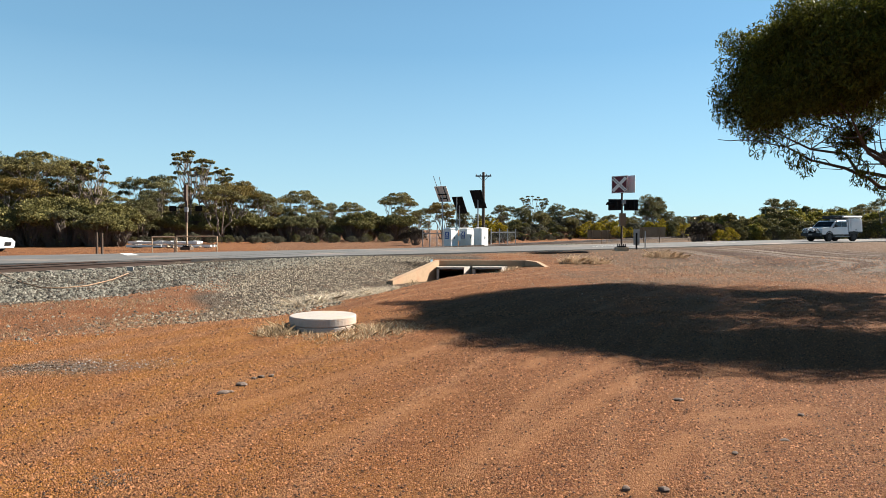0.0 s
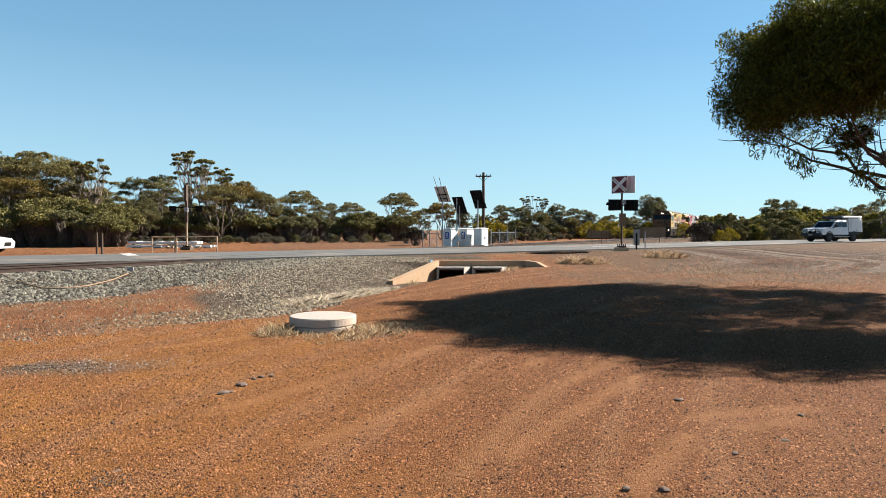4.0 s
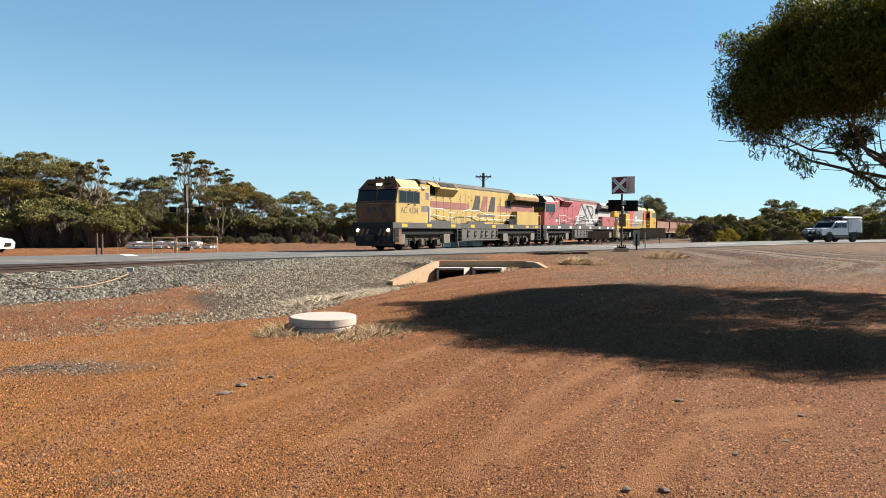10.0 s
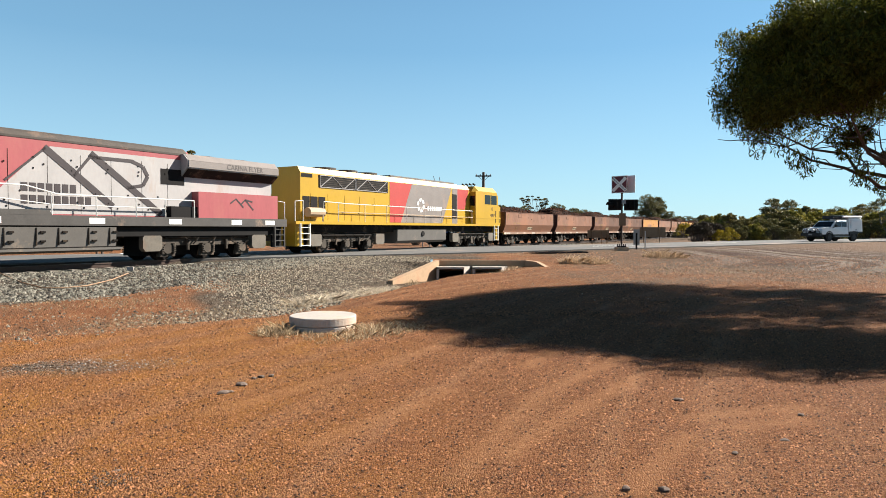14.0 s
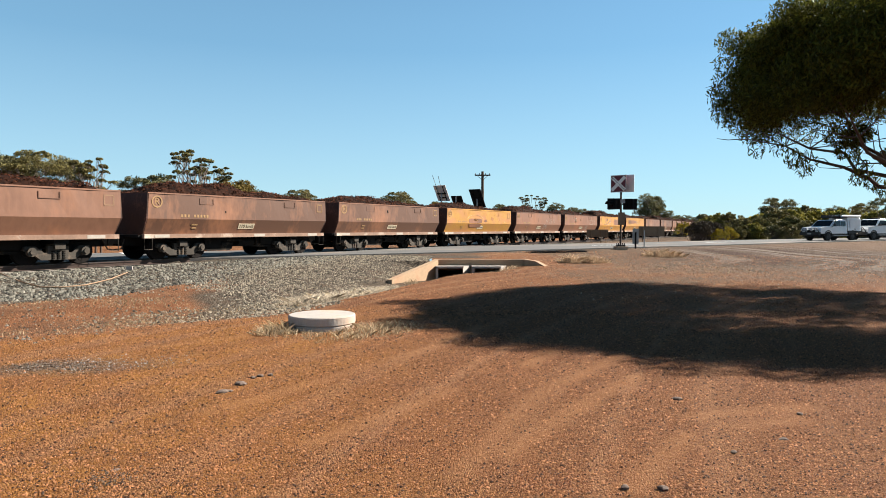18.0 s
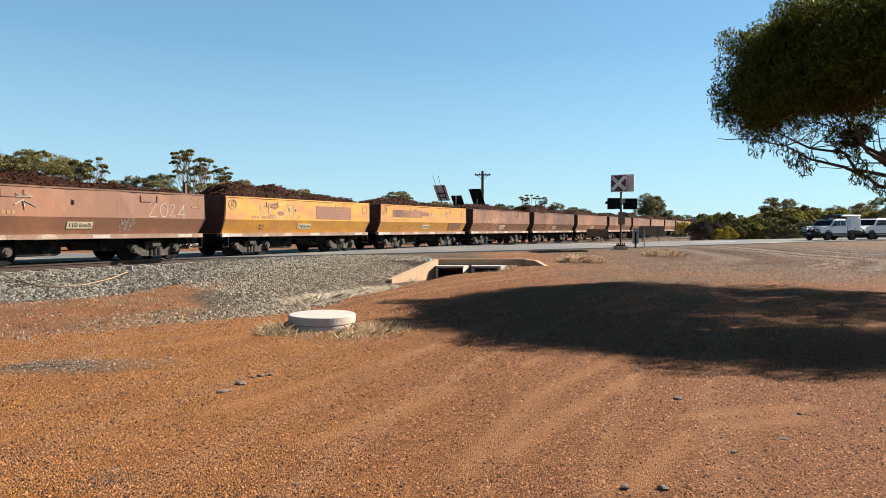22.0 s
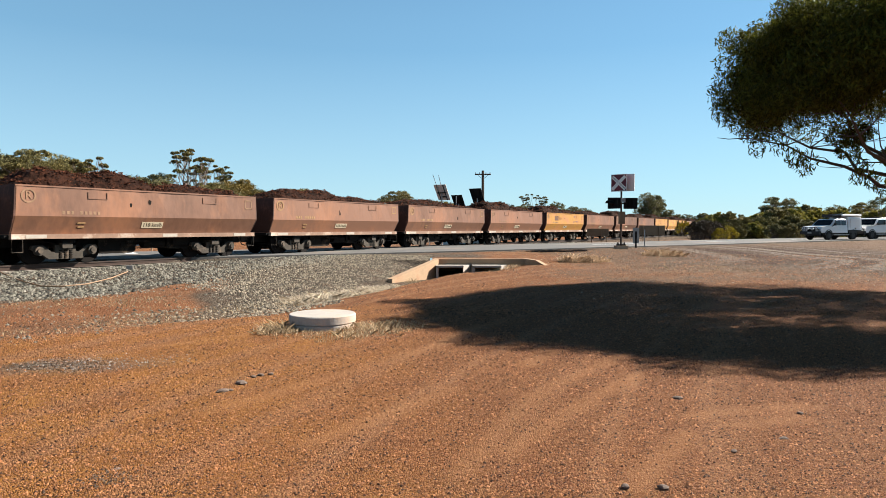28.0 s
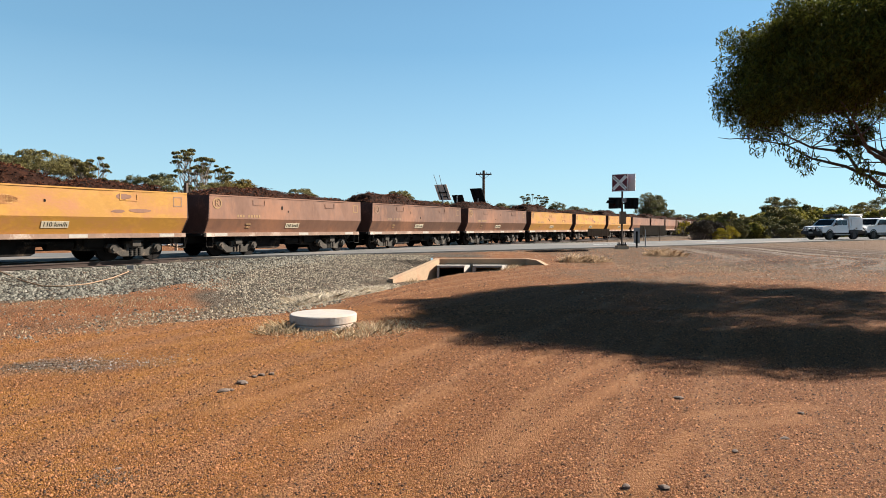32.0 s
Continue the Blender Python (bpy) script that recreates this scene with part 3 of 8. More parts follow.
    dry.attribute_name = "dry"
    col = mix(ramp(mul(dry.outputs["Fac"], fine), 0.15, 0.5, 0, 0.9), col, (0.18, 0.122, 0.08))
    # the gravel turning area: grey fines swept into curved wheel tracks
    area = nt.nodes.new("ShaderNodeAttribute")
    area.attribute_name = "turning"
    dist2 = nt.nodes.new("ShaderNodeVectorMath")
    dist2.operation = "DISTANCE"
    nt.links.new(P, dist2.inputs[0])
    dist2.inputs[1].default_value = (7.0, 35.0, 0)
    arcs2 = nt.nodes.new("ShaderNodeTexNoise")
    arcs2.noise_dimensions = "1D"
    nt.links.new(mul(dist2.outputs["Value"], mul(big, 2.2), "ADD"), arcs2.inputs["W"])
    arcs2.inputs["Scale"].default_value, arcs2.inputs["Detail"].default_value = 0.5, 3.0
    gravel = mix(ramp(sep2.outputs["Red"], 0.2, 0.9), (0.075, 0.044, 0.028), (0.20, 0.130, 0.085))
    gravel = mix(ramp(arcs2.outputs["Fac"], 0.53, 0.58, 0, 0.9), gravel, (0.36, 0.30, 0.25))
    gravel = mix(ramp(arcs2.outputs["Fac"], 0.47, 0.43, 0, 0.95), gravel, (0.085, 0.040, 0.024))
    gravel = mix(ramp(mid, 0.5, 0.66, 0, 0.5), gravel, (0.14, 0.078, 0.046))
    gravel = mix(ramp(fine, 0.45, 0.62, 0, 0.7), gravel, (0.075, 0.048, 0.032))
    col = mix(ramp(mul(area.outputs["Fac"], mul(mid, 0.5), "ADD"), 0.3, 0.85, 0, 0.95), col, gravel)
    col = mix(1.0, col, (0.59, 0.565, 0.55), "MULTIPLY")
    nt.links.new(col, b.inputs["Base Color"])
    h = mul(mul(peb.outputs["Distance"], -0.5), mul(fine, 0.7), "ADD")
    h = mul(h, mul(mul(grit.outputs["Distance"], -1.6), st), "ADD")
    bump = nt.nodes.new("ShaderNodeBump")
    bump.inputs["Strength"].default_value, bump.inputs["Distance"].default_value = 1.0, 0.034
    nt.links.new(h, bump.inputs["Height"])
    nt.links.new(bump.outputs["Normal"], b.inputs["Normal"])
    return m


M_GROUND = ground_material()
build_ground()


def build_road():
    g = Geo()
    pts = [p for p in ROAD_PTS if p.x > -120 and p.x < 280]

    def cross(i):
        d = pts[min(i + 1, len(pts) - 1)] - pts[max(i - 1, 0)]
        return Vector((-d.y, d.x, 0)).normalized()

    def ribbon(geo, a, b, z, lo, hi, thick=0.14):
        rings = []
        for i in range(lo, hi):
            n = cross(i)
            p, q = pts[i] + n * a, pts[i] + n * b
            rings.append([(p.x, p.y, p.z + z), (q.x, q.y, q.z + z), (q.x, q.y, q.z + z - thick), (p.x, p.y, p.z + z - thick)])
        geo.loft(rings)

    ribbon(g, -ROAD_W, ROAD_W, 0.0, 0, len(pts))
    road = part("road", g, M_ASPHALT, None)
    tagged(road, "grey sealed two-lane road crossing the railway at a slant", "road", kind="structure")
    i = 0
    while i < len(pts) - 2:
        if not -14 < pts[i].x < 6:
            dash = Geo()
            ribbon(dash, -0.06, 0.06, 0.008, i, i + 3, 0.006)
            part("lane_mark", dash, M_WHITE, road)
        i += 6
    k = min(range(len(pts)), key=lambda j: (pts[j] - Vector((-14.3, 29.05, 0.4))).length)
    stop = Geo()
    n, p = cross(k), pts[k]
    d = Vector((n.y, -n.x, 0))
    c = [p + n * 1.2, p + n * 4.0, p + n * 4.0 + d * 0.5, p + n * 1.2 + d * 0.5]
    stop.loft([[(q.x, q.y, q.z + 0.004) for q in c], [(q.x, q.y, q.z + 0.010) for q in c]])
    part("stop_line", stop, M_WHITE, road)


build_road()


def build_track():
    track = thing("railway_track", "single railway line with brown steel rails on concrete sleepers in ballast", "railway track", kind="structure")
    for side in (0.7525, -0.7525):
        foot, head = Geo(), Geo()
        ss = [-60 + 4 * k for k in range(120)]
        for geo, poly in ((foot, [(-.07, -.165), (.07, -.165), (.07, -.150), (.012, -.135), (.012, -.04), (-.012, -.04), (-.012, -.135), (-.07, -.150)]),
                          (head, [(-.036, -.04), (.036, -.04), (.036, -.004), (.030, 0), (-.030, 0), (-.036, -.004)])):
            geo.loft([[track_point(s, side + a, c) for a, c in poly] for s in ss])
        rail = part("rail", foot, M_STEEL, track)
        part("rail_head", head, M_STEEL, rail)
        top = Geo().loft([[track_point(s, side + a, c) for a, c in ((-.024, .001), (.024, .001), (.024, .004), (-.024, .004))] for s in ss])
        part("running_surface", top, M_RAILTOP, rail, "bright worn strip on the rail")
    me = to_mesh("sleeper", Geo().loft([[(x, -1.25, -.20), (x, -1.25, z), (x, 1.25, z), (x, 1.25, -.20)] for x, z in ((-.12, -.19), (-.10, -.168), (.10, -.168), (.12, -.19))]), M_SLEEPER)
    clip = to_mesh("clip", Geo().box(-.07, .07, -.07, .07, -.168, -.12), M_STEEL)
    for k in range(88):
        s = -6 + 0.68 * k
        o = part("sleeper", me, M_SLEEPER, track)
        o.matrix_basis = Matrix.Translation(track_point(s)) @ pose(0, 0, 0, 0, 0, 90 - math.degrees(TURN))
    return track


build_track()


# ---- the train ----
# Vehicles: x forward from their front end, y to their left (the side seen), z up from the rail's top.
def wheelset(parent, x, r):
    g = Geo()
    for side in (-1, 1):
        g.disc((0, side * 0.75, 0), r, "y", 0.13, 24)
        g.disc((0, side * 0.69, 0), r + 0.03, "y", 0.03, 24)
        g.disc((0, side * 0.84, 0), r * 0.42, "y", 0.10, 12)
        for k in range(4):
            w = math.pi / 2 * k
            g.disc((math.cos(w) * r * 0.62, side * 0.80, math.sin(w) * r * 0.62), 0.06, "y", 0.05, 8)
    g.tube([(0, -1.0, 0), (0, 1.0, 0)], 0.085, 10)
    ob = part("wheelset", g, M_WHEEL, parent)
    ob.matrix_parent_inverse = Matrix.Translation((x, 0, r))
    (WHEELS_BIG if r > 0.47 else WHEELS).append(ob)
    return ob


WHEELS, WHEELS_BIG = [], []


def wagon_bogie(wagon, cx):
    g = Geo()
    for side in (-1, 1):
        y0, y1 = (0.93, 1.07) if side > 0 else (-1.07, -0.93)
        arch = [(-1.12, .50), (-1.05, .62), (-.72, .62), (-.45, .40), (-.34, .40), (-.34, .62), (.34, .62), (.34, .40), (.45, .40), (.72, .62), (1.05, .62), (1.12, .50),
                (.86, .40), (.55, .16), (-.55, .16), (-.86, .40)]
        g.prism([(cx + a, b) for a, b in arch], "y", y0, y1)
        for ax in (-.875, .875):
            g.disc((cx + ax, side * 1.09, 0.44), 0.15, "y", 0.16, 12)
            g.disc((cx + ax, side * 1.18, 0.44), 0.085, "y", 0.08, 10)
    g.box(cx - .17, cx + .17, -1.2, 1.2, .52, .74)
    bogie = part("bogie", g, M_BOGIE, wagon, "dusty cast steel bogie")
    for side in (-1, 1):
        springs = Geo()
        for k in (-1, 0, 1):
            for j in range(4):
                springs.disc((cx + k * 0.17, side * 1.03, 0.22 + 0.075 * j), 0.075, "z", 0.045, 10)
        part("spring_nest", springs, M_UNDER, bogie)
    for ax in (-.875, .875):
        wheelset(bogie, cx + ax, 0.44)
    return bogie


def ore_heap(seed):
    rnd = random.Random(seed)
    nx, ny = 96, 26
    full = {1: .62, 2: .95, 3: .78}[seed]
    peaks = [(-2.2 + rnd.uniform(-.4, .4), .62 * full), (-4.4 + rnd.uniform(-.5, .5), .68 * full), (-6.8 + rnd.uniform(-.4, .4), .36 * full), (-8.6, .2 * full)]
    vs, fs = [], []
    for i in range(nx + 1):
        for j in range(ny + 1):
            x, y = -0.30 - 9.7 * i / nx, -1.36 + 2.72 * j / ny
            edge = min(1, min(i, nx - i) / 8) * min(1, min(j, ny - j) / 6)
            h = 0.14 + max(a * math.exp(-((x - c) / 1.5) ** 2) for c, a in peaks) * (1 - (y / 1.7) ** 2)
            h = h * (edge ** 0.7) + 0.06 * noise.noise((x * 1.7, y * 1.7, seed)) + 0.03 * noise.noise((x * 7, y * 7, seed)) + rnd.uniform(-.014, .014)
            vs.append((x, y, 2.47 + h))
    for i in range(nx):
        for j in range(ny):
            a = i * (ny + 1) + j
            fs.append((a, a + ny + 1, a + ny + 2, a + 1))
    fs = [tuple(reversed(f)) for f in fs]
    for _ in range(6500):
        p = Vector(rnd.choice(vs)) + Vector((rnd.uniform(-.1, .1), rnd.uniform(-.1, .1), 0))
        if abs(p.y) > 1.36 or not -9.95 < p.x < -.33:
            continue
        s, n = rnd.uniform(.018, .042), len(vs)
        vs += [tuple(p + Vector((a + rnd.uniform(-.4, .4), b + rnd.uniform(-.4, .4), c + rnd.uniform(-.3, .3))) * s) for a, b, c in ((1, 0, -.2), (-.5, .9, -.2), (-.5, -.9, -.2), (0, 0, 1))]
        fs += [(n, n + 1, n + 3), (n + 1, n + 2, n + 3), (n + 2, n, n + 3)]
    return to_mesh("ore_load", (vs, [], fs), M_ORE)


def ring_mark(g, x, y, z, r, w):
    for k in range(20):
        a, b = 2 * math.pi * k / 20, 2 * math.pi * (k + 1) / 20
        g.prism([(x + q * math.cos(t), z + q * math.sin(t)) for q, t in ((r, a), (r, b), (r - w, b), (r - w, a))], "y", y, y + 0.006)


def square_mark(g, x, y, z, s, w):
    for a, b, c, d in ((-s, s, s - w, s), (-s, s, -s, -s + w), (-s, -s + w, -s, s), (s - w, s, -s, s)):
        g.prism([(x + a, z + c), (x + b, z + c), (x + b, z + d), (x + a, z + d)], "y", y, y + 0.006)


def build_wagon(material, heap, label, seed):
    rnd = random.Random(seed)
    w = thing("ore_wagon", label, "ore wagon", group="ore wagons of the train")
    L = 10.02
    # hopper sides: upright above the knee, leaning in below it; the ends lean out towards the sill
    HK, HB, ZT, ZK, ZB = 1.45, 1.20, 2.56, 1.58, 0.98
    xs_top, xs_knee, xs_bot = (-0.25, -L - .03), (-0.24, -L - .03), (-0.17, -L + .06)
    body = Geo()
    nseg = 16

    def station(k):
        t = k / nseg
        dent = 0.0 if k in (0, nseg) else rnd.uniform(-0.022, 0.012)
        x = [a + (b - a) * t for a, b in (xs_bot, xs_knee, xs_top)]
        return [(x[0], -HB, ZB), (x[1], -HK, ZK), (x[2], -HK, ZT), (x[2], -HK + .05, ZT), (x[1], -HK + .06, ZK), (x[0], -HB + .06, ZB + .02),
                (x[0], HB - .06, ZB + .02), (x[1], HK - .06, ZK), (x[2], HK - .05 + dent, ZT + dent), (x[2], HK + dent, ZT + dent), (x[1], HK, ZK), (x[0], HB, ZB)]
    body.loft([station(k) for k in range(nseg + 1)])
    ends = []
    for x, xb, y in ((xs_top[0], xs_bot[0], 1), (xs_top[1], xs_bot[1], -1)):
        ends.append(Geo().loft([[(xb, -HB, ZB), (xb, HB, ZB), (xb - y * .05, HB, ZB), (xb - y * .05, -HB, ZB)],
                   [(x + y * .06, -HK, ZK), (x + y * .06, HK, ZK), (x, HK, ZK), (x, -HK, ZK)],
                   [(x + y * .008, -HK, ZT), (x + y * .008, HK, ZT), (x - y * .05, HK, ZT), (x - y * .05, -HK, ZT)]]))
    shell = part("hopper", body, material, w)
    # both ends take the shade-dark colour, whatever paint the sides have
    for g in ends:
        part("end_plate", g, M_WAGON_END, w, "end plate painted dark for its shade")
    rim = Geo()
    rim.box(xs_top[1], xs_top[0], HK - .03, HK + .014, ZT - .04, ZT + .008)
    rim.box(xs_top[1], xs_top[0], -HK - .014, -HK + .03, ZT - .04, ZT + .008)
    part("rim", rim, material, shell)
    part("ore_load", heap, M_ORE, w, "heaped dark red-brown ore")
    sill = Geo()
    sill.box(-L - .02, -.16, 1.18, 1.36, .84, 1.0)
    sill.box(-L - .02, -.16, -1.36, -1.18, .84, 1.0)
    part("side_sill", sill, M_SILL, w)
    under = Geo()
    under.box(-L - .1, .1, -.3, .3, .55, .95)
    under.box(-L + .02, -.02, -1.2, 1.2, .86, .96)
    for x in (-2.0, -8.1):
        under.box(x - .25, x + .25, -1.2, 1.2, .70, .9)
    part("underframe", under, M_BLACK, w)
    gear = Geo()
    gear.tube([(-5.9, 0.75, .62), (-5.0, 0.75, .62)], 0.17, 12)
    gear.box(-6.9, -6.2, .55, 1.0, .52, .86)
    gear.tube([(-4.6, 0.9, .58), (-4.0, 0.9, .58)], 0.11, 10)
    gear.box(-5.0, -4.2, 1.05, 1.10, .66, .74)
    gear.tube([(-9.2, 1.0, .8), (-7.0, 0.9, .45), (-3.2, 0.9, .45), (-0.9, 1.0, .8)], 0.02, 6)
    part("brake_gear", gear, M_UNDER, w)
    part("reservoir_box", Geo().prism([(-3.15, .84), (-3.2, .34), (-3.35, .28), (-4.45, .28), (-4.6, .36), (-4.62, .84)], "y", -.9, .96), M_UNDER, w)
    part("valve_box", Geo().prism([(-6.0, .84), (-6.0, .40), (-6.9, .36), (-6.95, .84)], "y", -.8, .9), M_UNDER, w)
    for x in (0.0, -L):
        sgn = 1 if x == 0 else -1
        c = Geo()
        c.box(min(x, x + sgn * .48), max(x, x + sgn * .48), -.11, .11, .62, .88)
        c.box(min(x + sgn * .36, x + sgn * .52), max(x + sgn * .36, x + sgn * .52), -.17, .17, .58, .92)
        c.tube([(x, .35, .8), (x + sgn * .15, .42, .45), (x + sgn * .40, .30, .42)], .025, 6)
        part("coupler", c, M_BOGIE, w)
    for x in (-.34, -L + .16):
        part("footstep", Geo().tube([(x - .16, 1.33, .86), (x - .16, 1.33, .42), (x + .16, 1.33, .42), (x + .16, 1.33, .86)], 0.014, 5), M_BOGIE, w)
    wagon_bogie(w, -1.98)
    wagon_bogie(w, -8.06)
    # stencils and plates on the seen side
    for x in (-.9, -5.8, -9.2):
        part("reflector_strip", Geo().box(x - .32, x + .32, 1.361, 1.365, .86, .98), M_MARK, w, "pale reflective strip on the sill")
    plates = Geo()
    lean = math.atan2(HK - HB, ZK - ZB)
    q = Matrix.Translation((-5.05, 1.335, 1.31)) @ Matrix.Rotation(-lean, 4, "X")
    plates.box(-.44, .44, -.012, .014, -.12, .12, q)
    plate = part("speed_plate", plates, M_SPEED, w)
    lettering("speed_limit", "110 km/h", 0.21, q @ Matrix.Translation((0, .014, 0)) @ side_text(0, 0, 0), M_BLACK, plate)
    marks = Geo()
    ring_mark(marks, -.64, HK + .004, 2.22, .23, .05)
    part("stencil_ring", marks, M_MARK_Y if seed % 2 else M_FADED, w)["kind"] = "stuff"
    marks = Geo()
    square_mark(marks, -9.62, HK + .004, 2.20, .19, .04)
    part("stencil_frame", marks, M_MARK_Y if seed % 2 else M_FADED, w)
    lettering("stencil_letter", "R", 0.36, side_text(-.64, HK + .006, 2.22), M_MARK_Y if seed % 2 else M_FADED, w)
    bars = Geo()
    for k in range(9):
        if k != 3:
            bars.box(-1.77 - .15 * k, -1.68 - .15 * k, HK + .002, HK + .006, 1.65, 1.76)
    part("number_bars", bars, M_MARK_Y if seed % 2 else M_FADED, w)["kind"] = "stuff"
    bars = Geo()
    for k, (a, b) in enumerate(((.0, .28), (.03, .22))):
        z = 1.36 - .13 * k
        m = Matrix.Translation((-2.5 + a, 1.45 - (1.58 - z) * math.tan(lean) + .01, z)) @ Matrix.Rotation(-lean, 4, "X")
        bars.box(0, b, -.004, .006, -.03, .03, m)
    part("data_bars", bars, M_MARK_Y, w)["kind"] = "stuff"
    for x in (-2.9, -7.6):
        catch = Geo()
        for a, b, c, d in ((-.35, .35, 2.18, 2.2), (-.35, -.32, 2.18, 2.42), (.32, .35, 2.18, 2.42)):
            catch.box(x + a, x + b, HK + .002, HK + .012, c, d)
        part("patch_plate", catch, material, shell)
    return w


HEAPS = [ore_heap(k + 1) for k in range(3)]
YELLOW_WAGONS = (4, 7, 8, 17, 21, 22, 23)
WAGON_COUNT, WAGON_PITCH, FIRST_WAGON = 32, 10.87, 67.55
protos = {}
for key, material, label in (("brown", M_WAGON, "rust-brown open ore wagon heaped with red ore"), ("yellow", M_WAGON_Y, "scuffed yellow open ore wagon heaped with red ore")):
    for k in range(3 if key == "brown" else 2):
        protos[key, k] = build_wagon(material, HEAPS[k], label, 11 + 5 * k + (2 if key == "yellow" else 0))
WAGONS = []
used = set()
for i in range(WAGON_COUNT):
    key = ("yellow", i % 2) if i in YELLOW_WAGONS else ("brown", i % 3)
    if key in used:
        WAGONS.append(copy_thing(protos[key], pose(0, 0, 0)))
    else:
        used.add(key)
        WAGONS.append(protos[key])


LOWER_LEAN = math.atan2(.25, .60)


def on_lower_side(x, z):
    """On the wagon's inward-sloping lower side."""
    return Matrix.Translation((x, 1.45 - (1.58 - z) * math.tan(LOWER_LEAN) + .02, z)) @ Matrix.Rotation(-LOWER_LEAN, 4, "X") @ side_text(0, 0, 0)


def wagon_patch(i, x0, x1, z0, z1, material, label):
    part("repainted_patch", Geo().box(x1, x0, 1.451, 1.456, z0, z1), material, WAGONS[i], label)


wagon_patch(7, -5.8, -8.5, 1.66, 2.30, M_WAGON, "brown repainted patch")
wagon_patch(8, -1.4, -4.5, 1.86, 2.28, M_WAGON, "brown repainted patch")
wagon_patch(8, -4.55, -5.3, 1.98, 2.2, M_WAGON, "brown repainted patch")


def blotch(i, x, z, w, h, seed, material, label, name="worn_patch"):
    """An irregular worn patch on the upper side of a wagon."""
    r = random.Random(seed)
    part(name, Geo().prism([(x + w * math.cos(a * .45) * r.uniform(.8, 1.1), min(2.48, max(1.60, z + h * math.sin(a * .45) * r.uniform(.75, 1.15)))) for a in range(14)], "y", 1.4505, 1.455), material, WAGONS[i], label)


part("worn_patch", Geo().prism([(-4.2 + 1.0 * math.copysign(abs(math.cos(a)) ** .5, math.cos(a)), 1.76 + .17 * math.copysign(abs(math.sin(a)) ** .5, math.sin(a))) for a in (k * math.pi / 10 for k in range(20))], "y", 1.4505, 1.455), M_WAGON, WAGONS[4], "brown worn patch")
low_ = [on_lower_side(x, z) @ Vector((0, 0, h)) for h in (-.012, .002) for x, z in ((-3.25, 1.55), (-5.15, 1.55), (-5.05, 1.36), (-4.85, 1.30), (-3.6, 1.30), (-3.35, 1.36))]
part("worn_patch", Geo().loft([low_[:6], low_[6:]]), M_WAGON, WAGONS[4], "brown worn patch")
low_ = [on_lower_side(x, z) @ Vector((0, 0, h)) for h in (-.022, -.008) for x, z in ((-7.75, 1.56), (-9.5, 1.56), (-9.42, 1.2), (-9.2, 1.1), (-7.9, 1.08))]
part("repainted_patch", Geo().loft([low_[:5], low_[5:]]), M_WAGON, WAGONS[8], "brown repainted patch")
halo = Geo()
for k in range(12):
    a, b = .12 + .242 * k, .12 + .242 * (k + 1)
    halo.prism([(-4.2 + q * 1.22 * math.cos(t), 1.84 + q * .36 * math.sin(t)) for q, t in ((1, a), (1, b), (.93, b), (.93, a))], "y", 1.4505, 1.453)
part("pale_halo", halo, M_OVERSPRAY, WAGONS[4], "pale overspray round the worn patch")
for i_ in YELLOW_WAGONS:
    r_ = random.Random(i_ + 90)
    for k_ in range(5):
        blotch(i_, r_.uniform(-1.6, -9.2), r_.uniform(1.7, 2.35), r_.uniform(.12, .5), r_.uniform(.06, .16), i_ * 10 + k_, r_.choice((M_WAGON, M_WORN_Y, M_WORN_Y)), "")
wagon_patch(17, -2.2, -3.1, 1.9, 2.3, M_WAGON, "brown repainted patch")
STROKES = {
    "S": "95 7A 2A 07 25 73 91 70 20 02".split(), "M": "00 0A 45 9A 90".split(), "D": "00 0A 68 65 53 00".split(), "2": "08 3A 79 67 00 80".split(), "0": "30 03 07 3A 6A 97 93 60 30".split(),
    "4": "7A 03 93|70 7A".split(), "G": "88 5A 18 03 30 71 74 44".split(), "R": "00 0A 69 76 04 80".split(), "E": "8A 0A 00 80|05 65".split(), "A": "00 4A 80|14 74".split(), "K": "00 0A|8A 05 80".split(),
    "Y": "0A 45 8A|45 40".split(), "H": "00 0A|80 8A|05 85".split(), "I": "30 3A".split(), "B": "00 0A 68 65 05 75 72 00".split(), "T": "0A 9A|4A 40".split(), "W": "0A 20 46 60 9A".split(),
    "V": "0A 40 8A".split(), "O": "30 03 07 3A 6A 97 93 60 30".split(), "L": "0A 00 70".split()}


def over_knee(p):
    """Carry a mark on the upper side down over the bend of the wagon's flank."""
    return Vector((p.x, p.y - max(0, 1.58 - p.z) * math.tan(LOWER_LEAN), p.z))


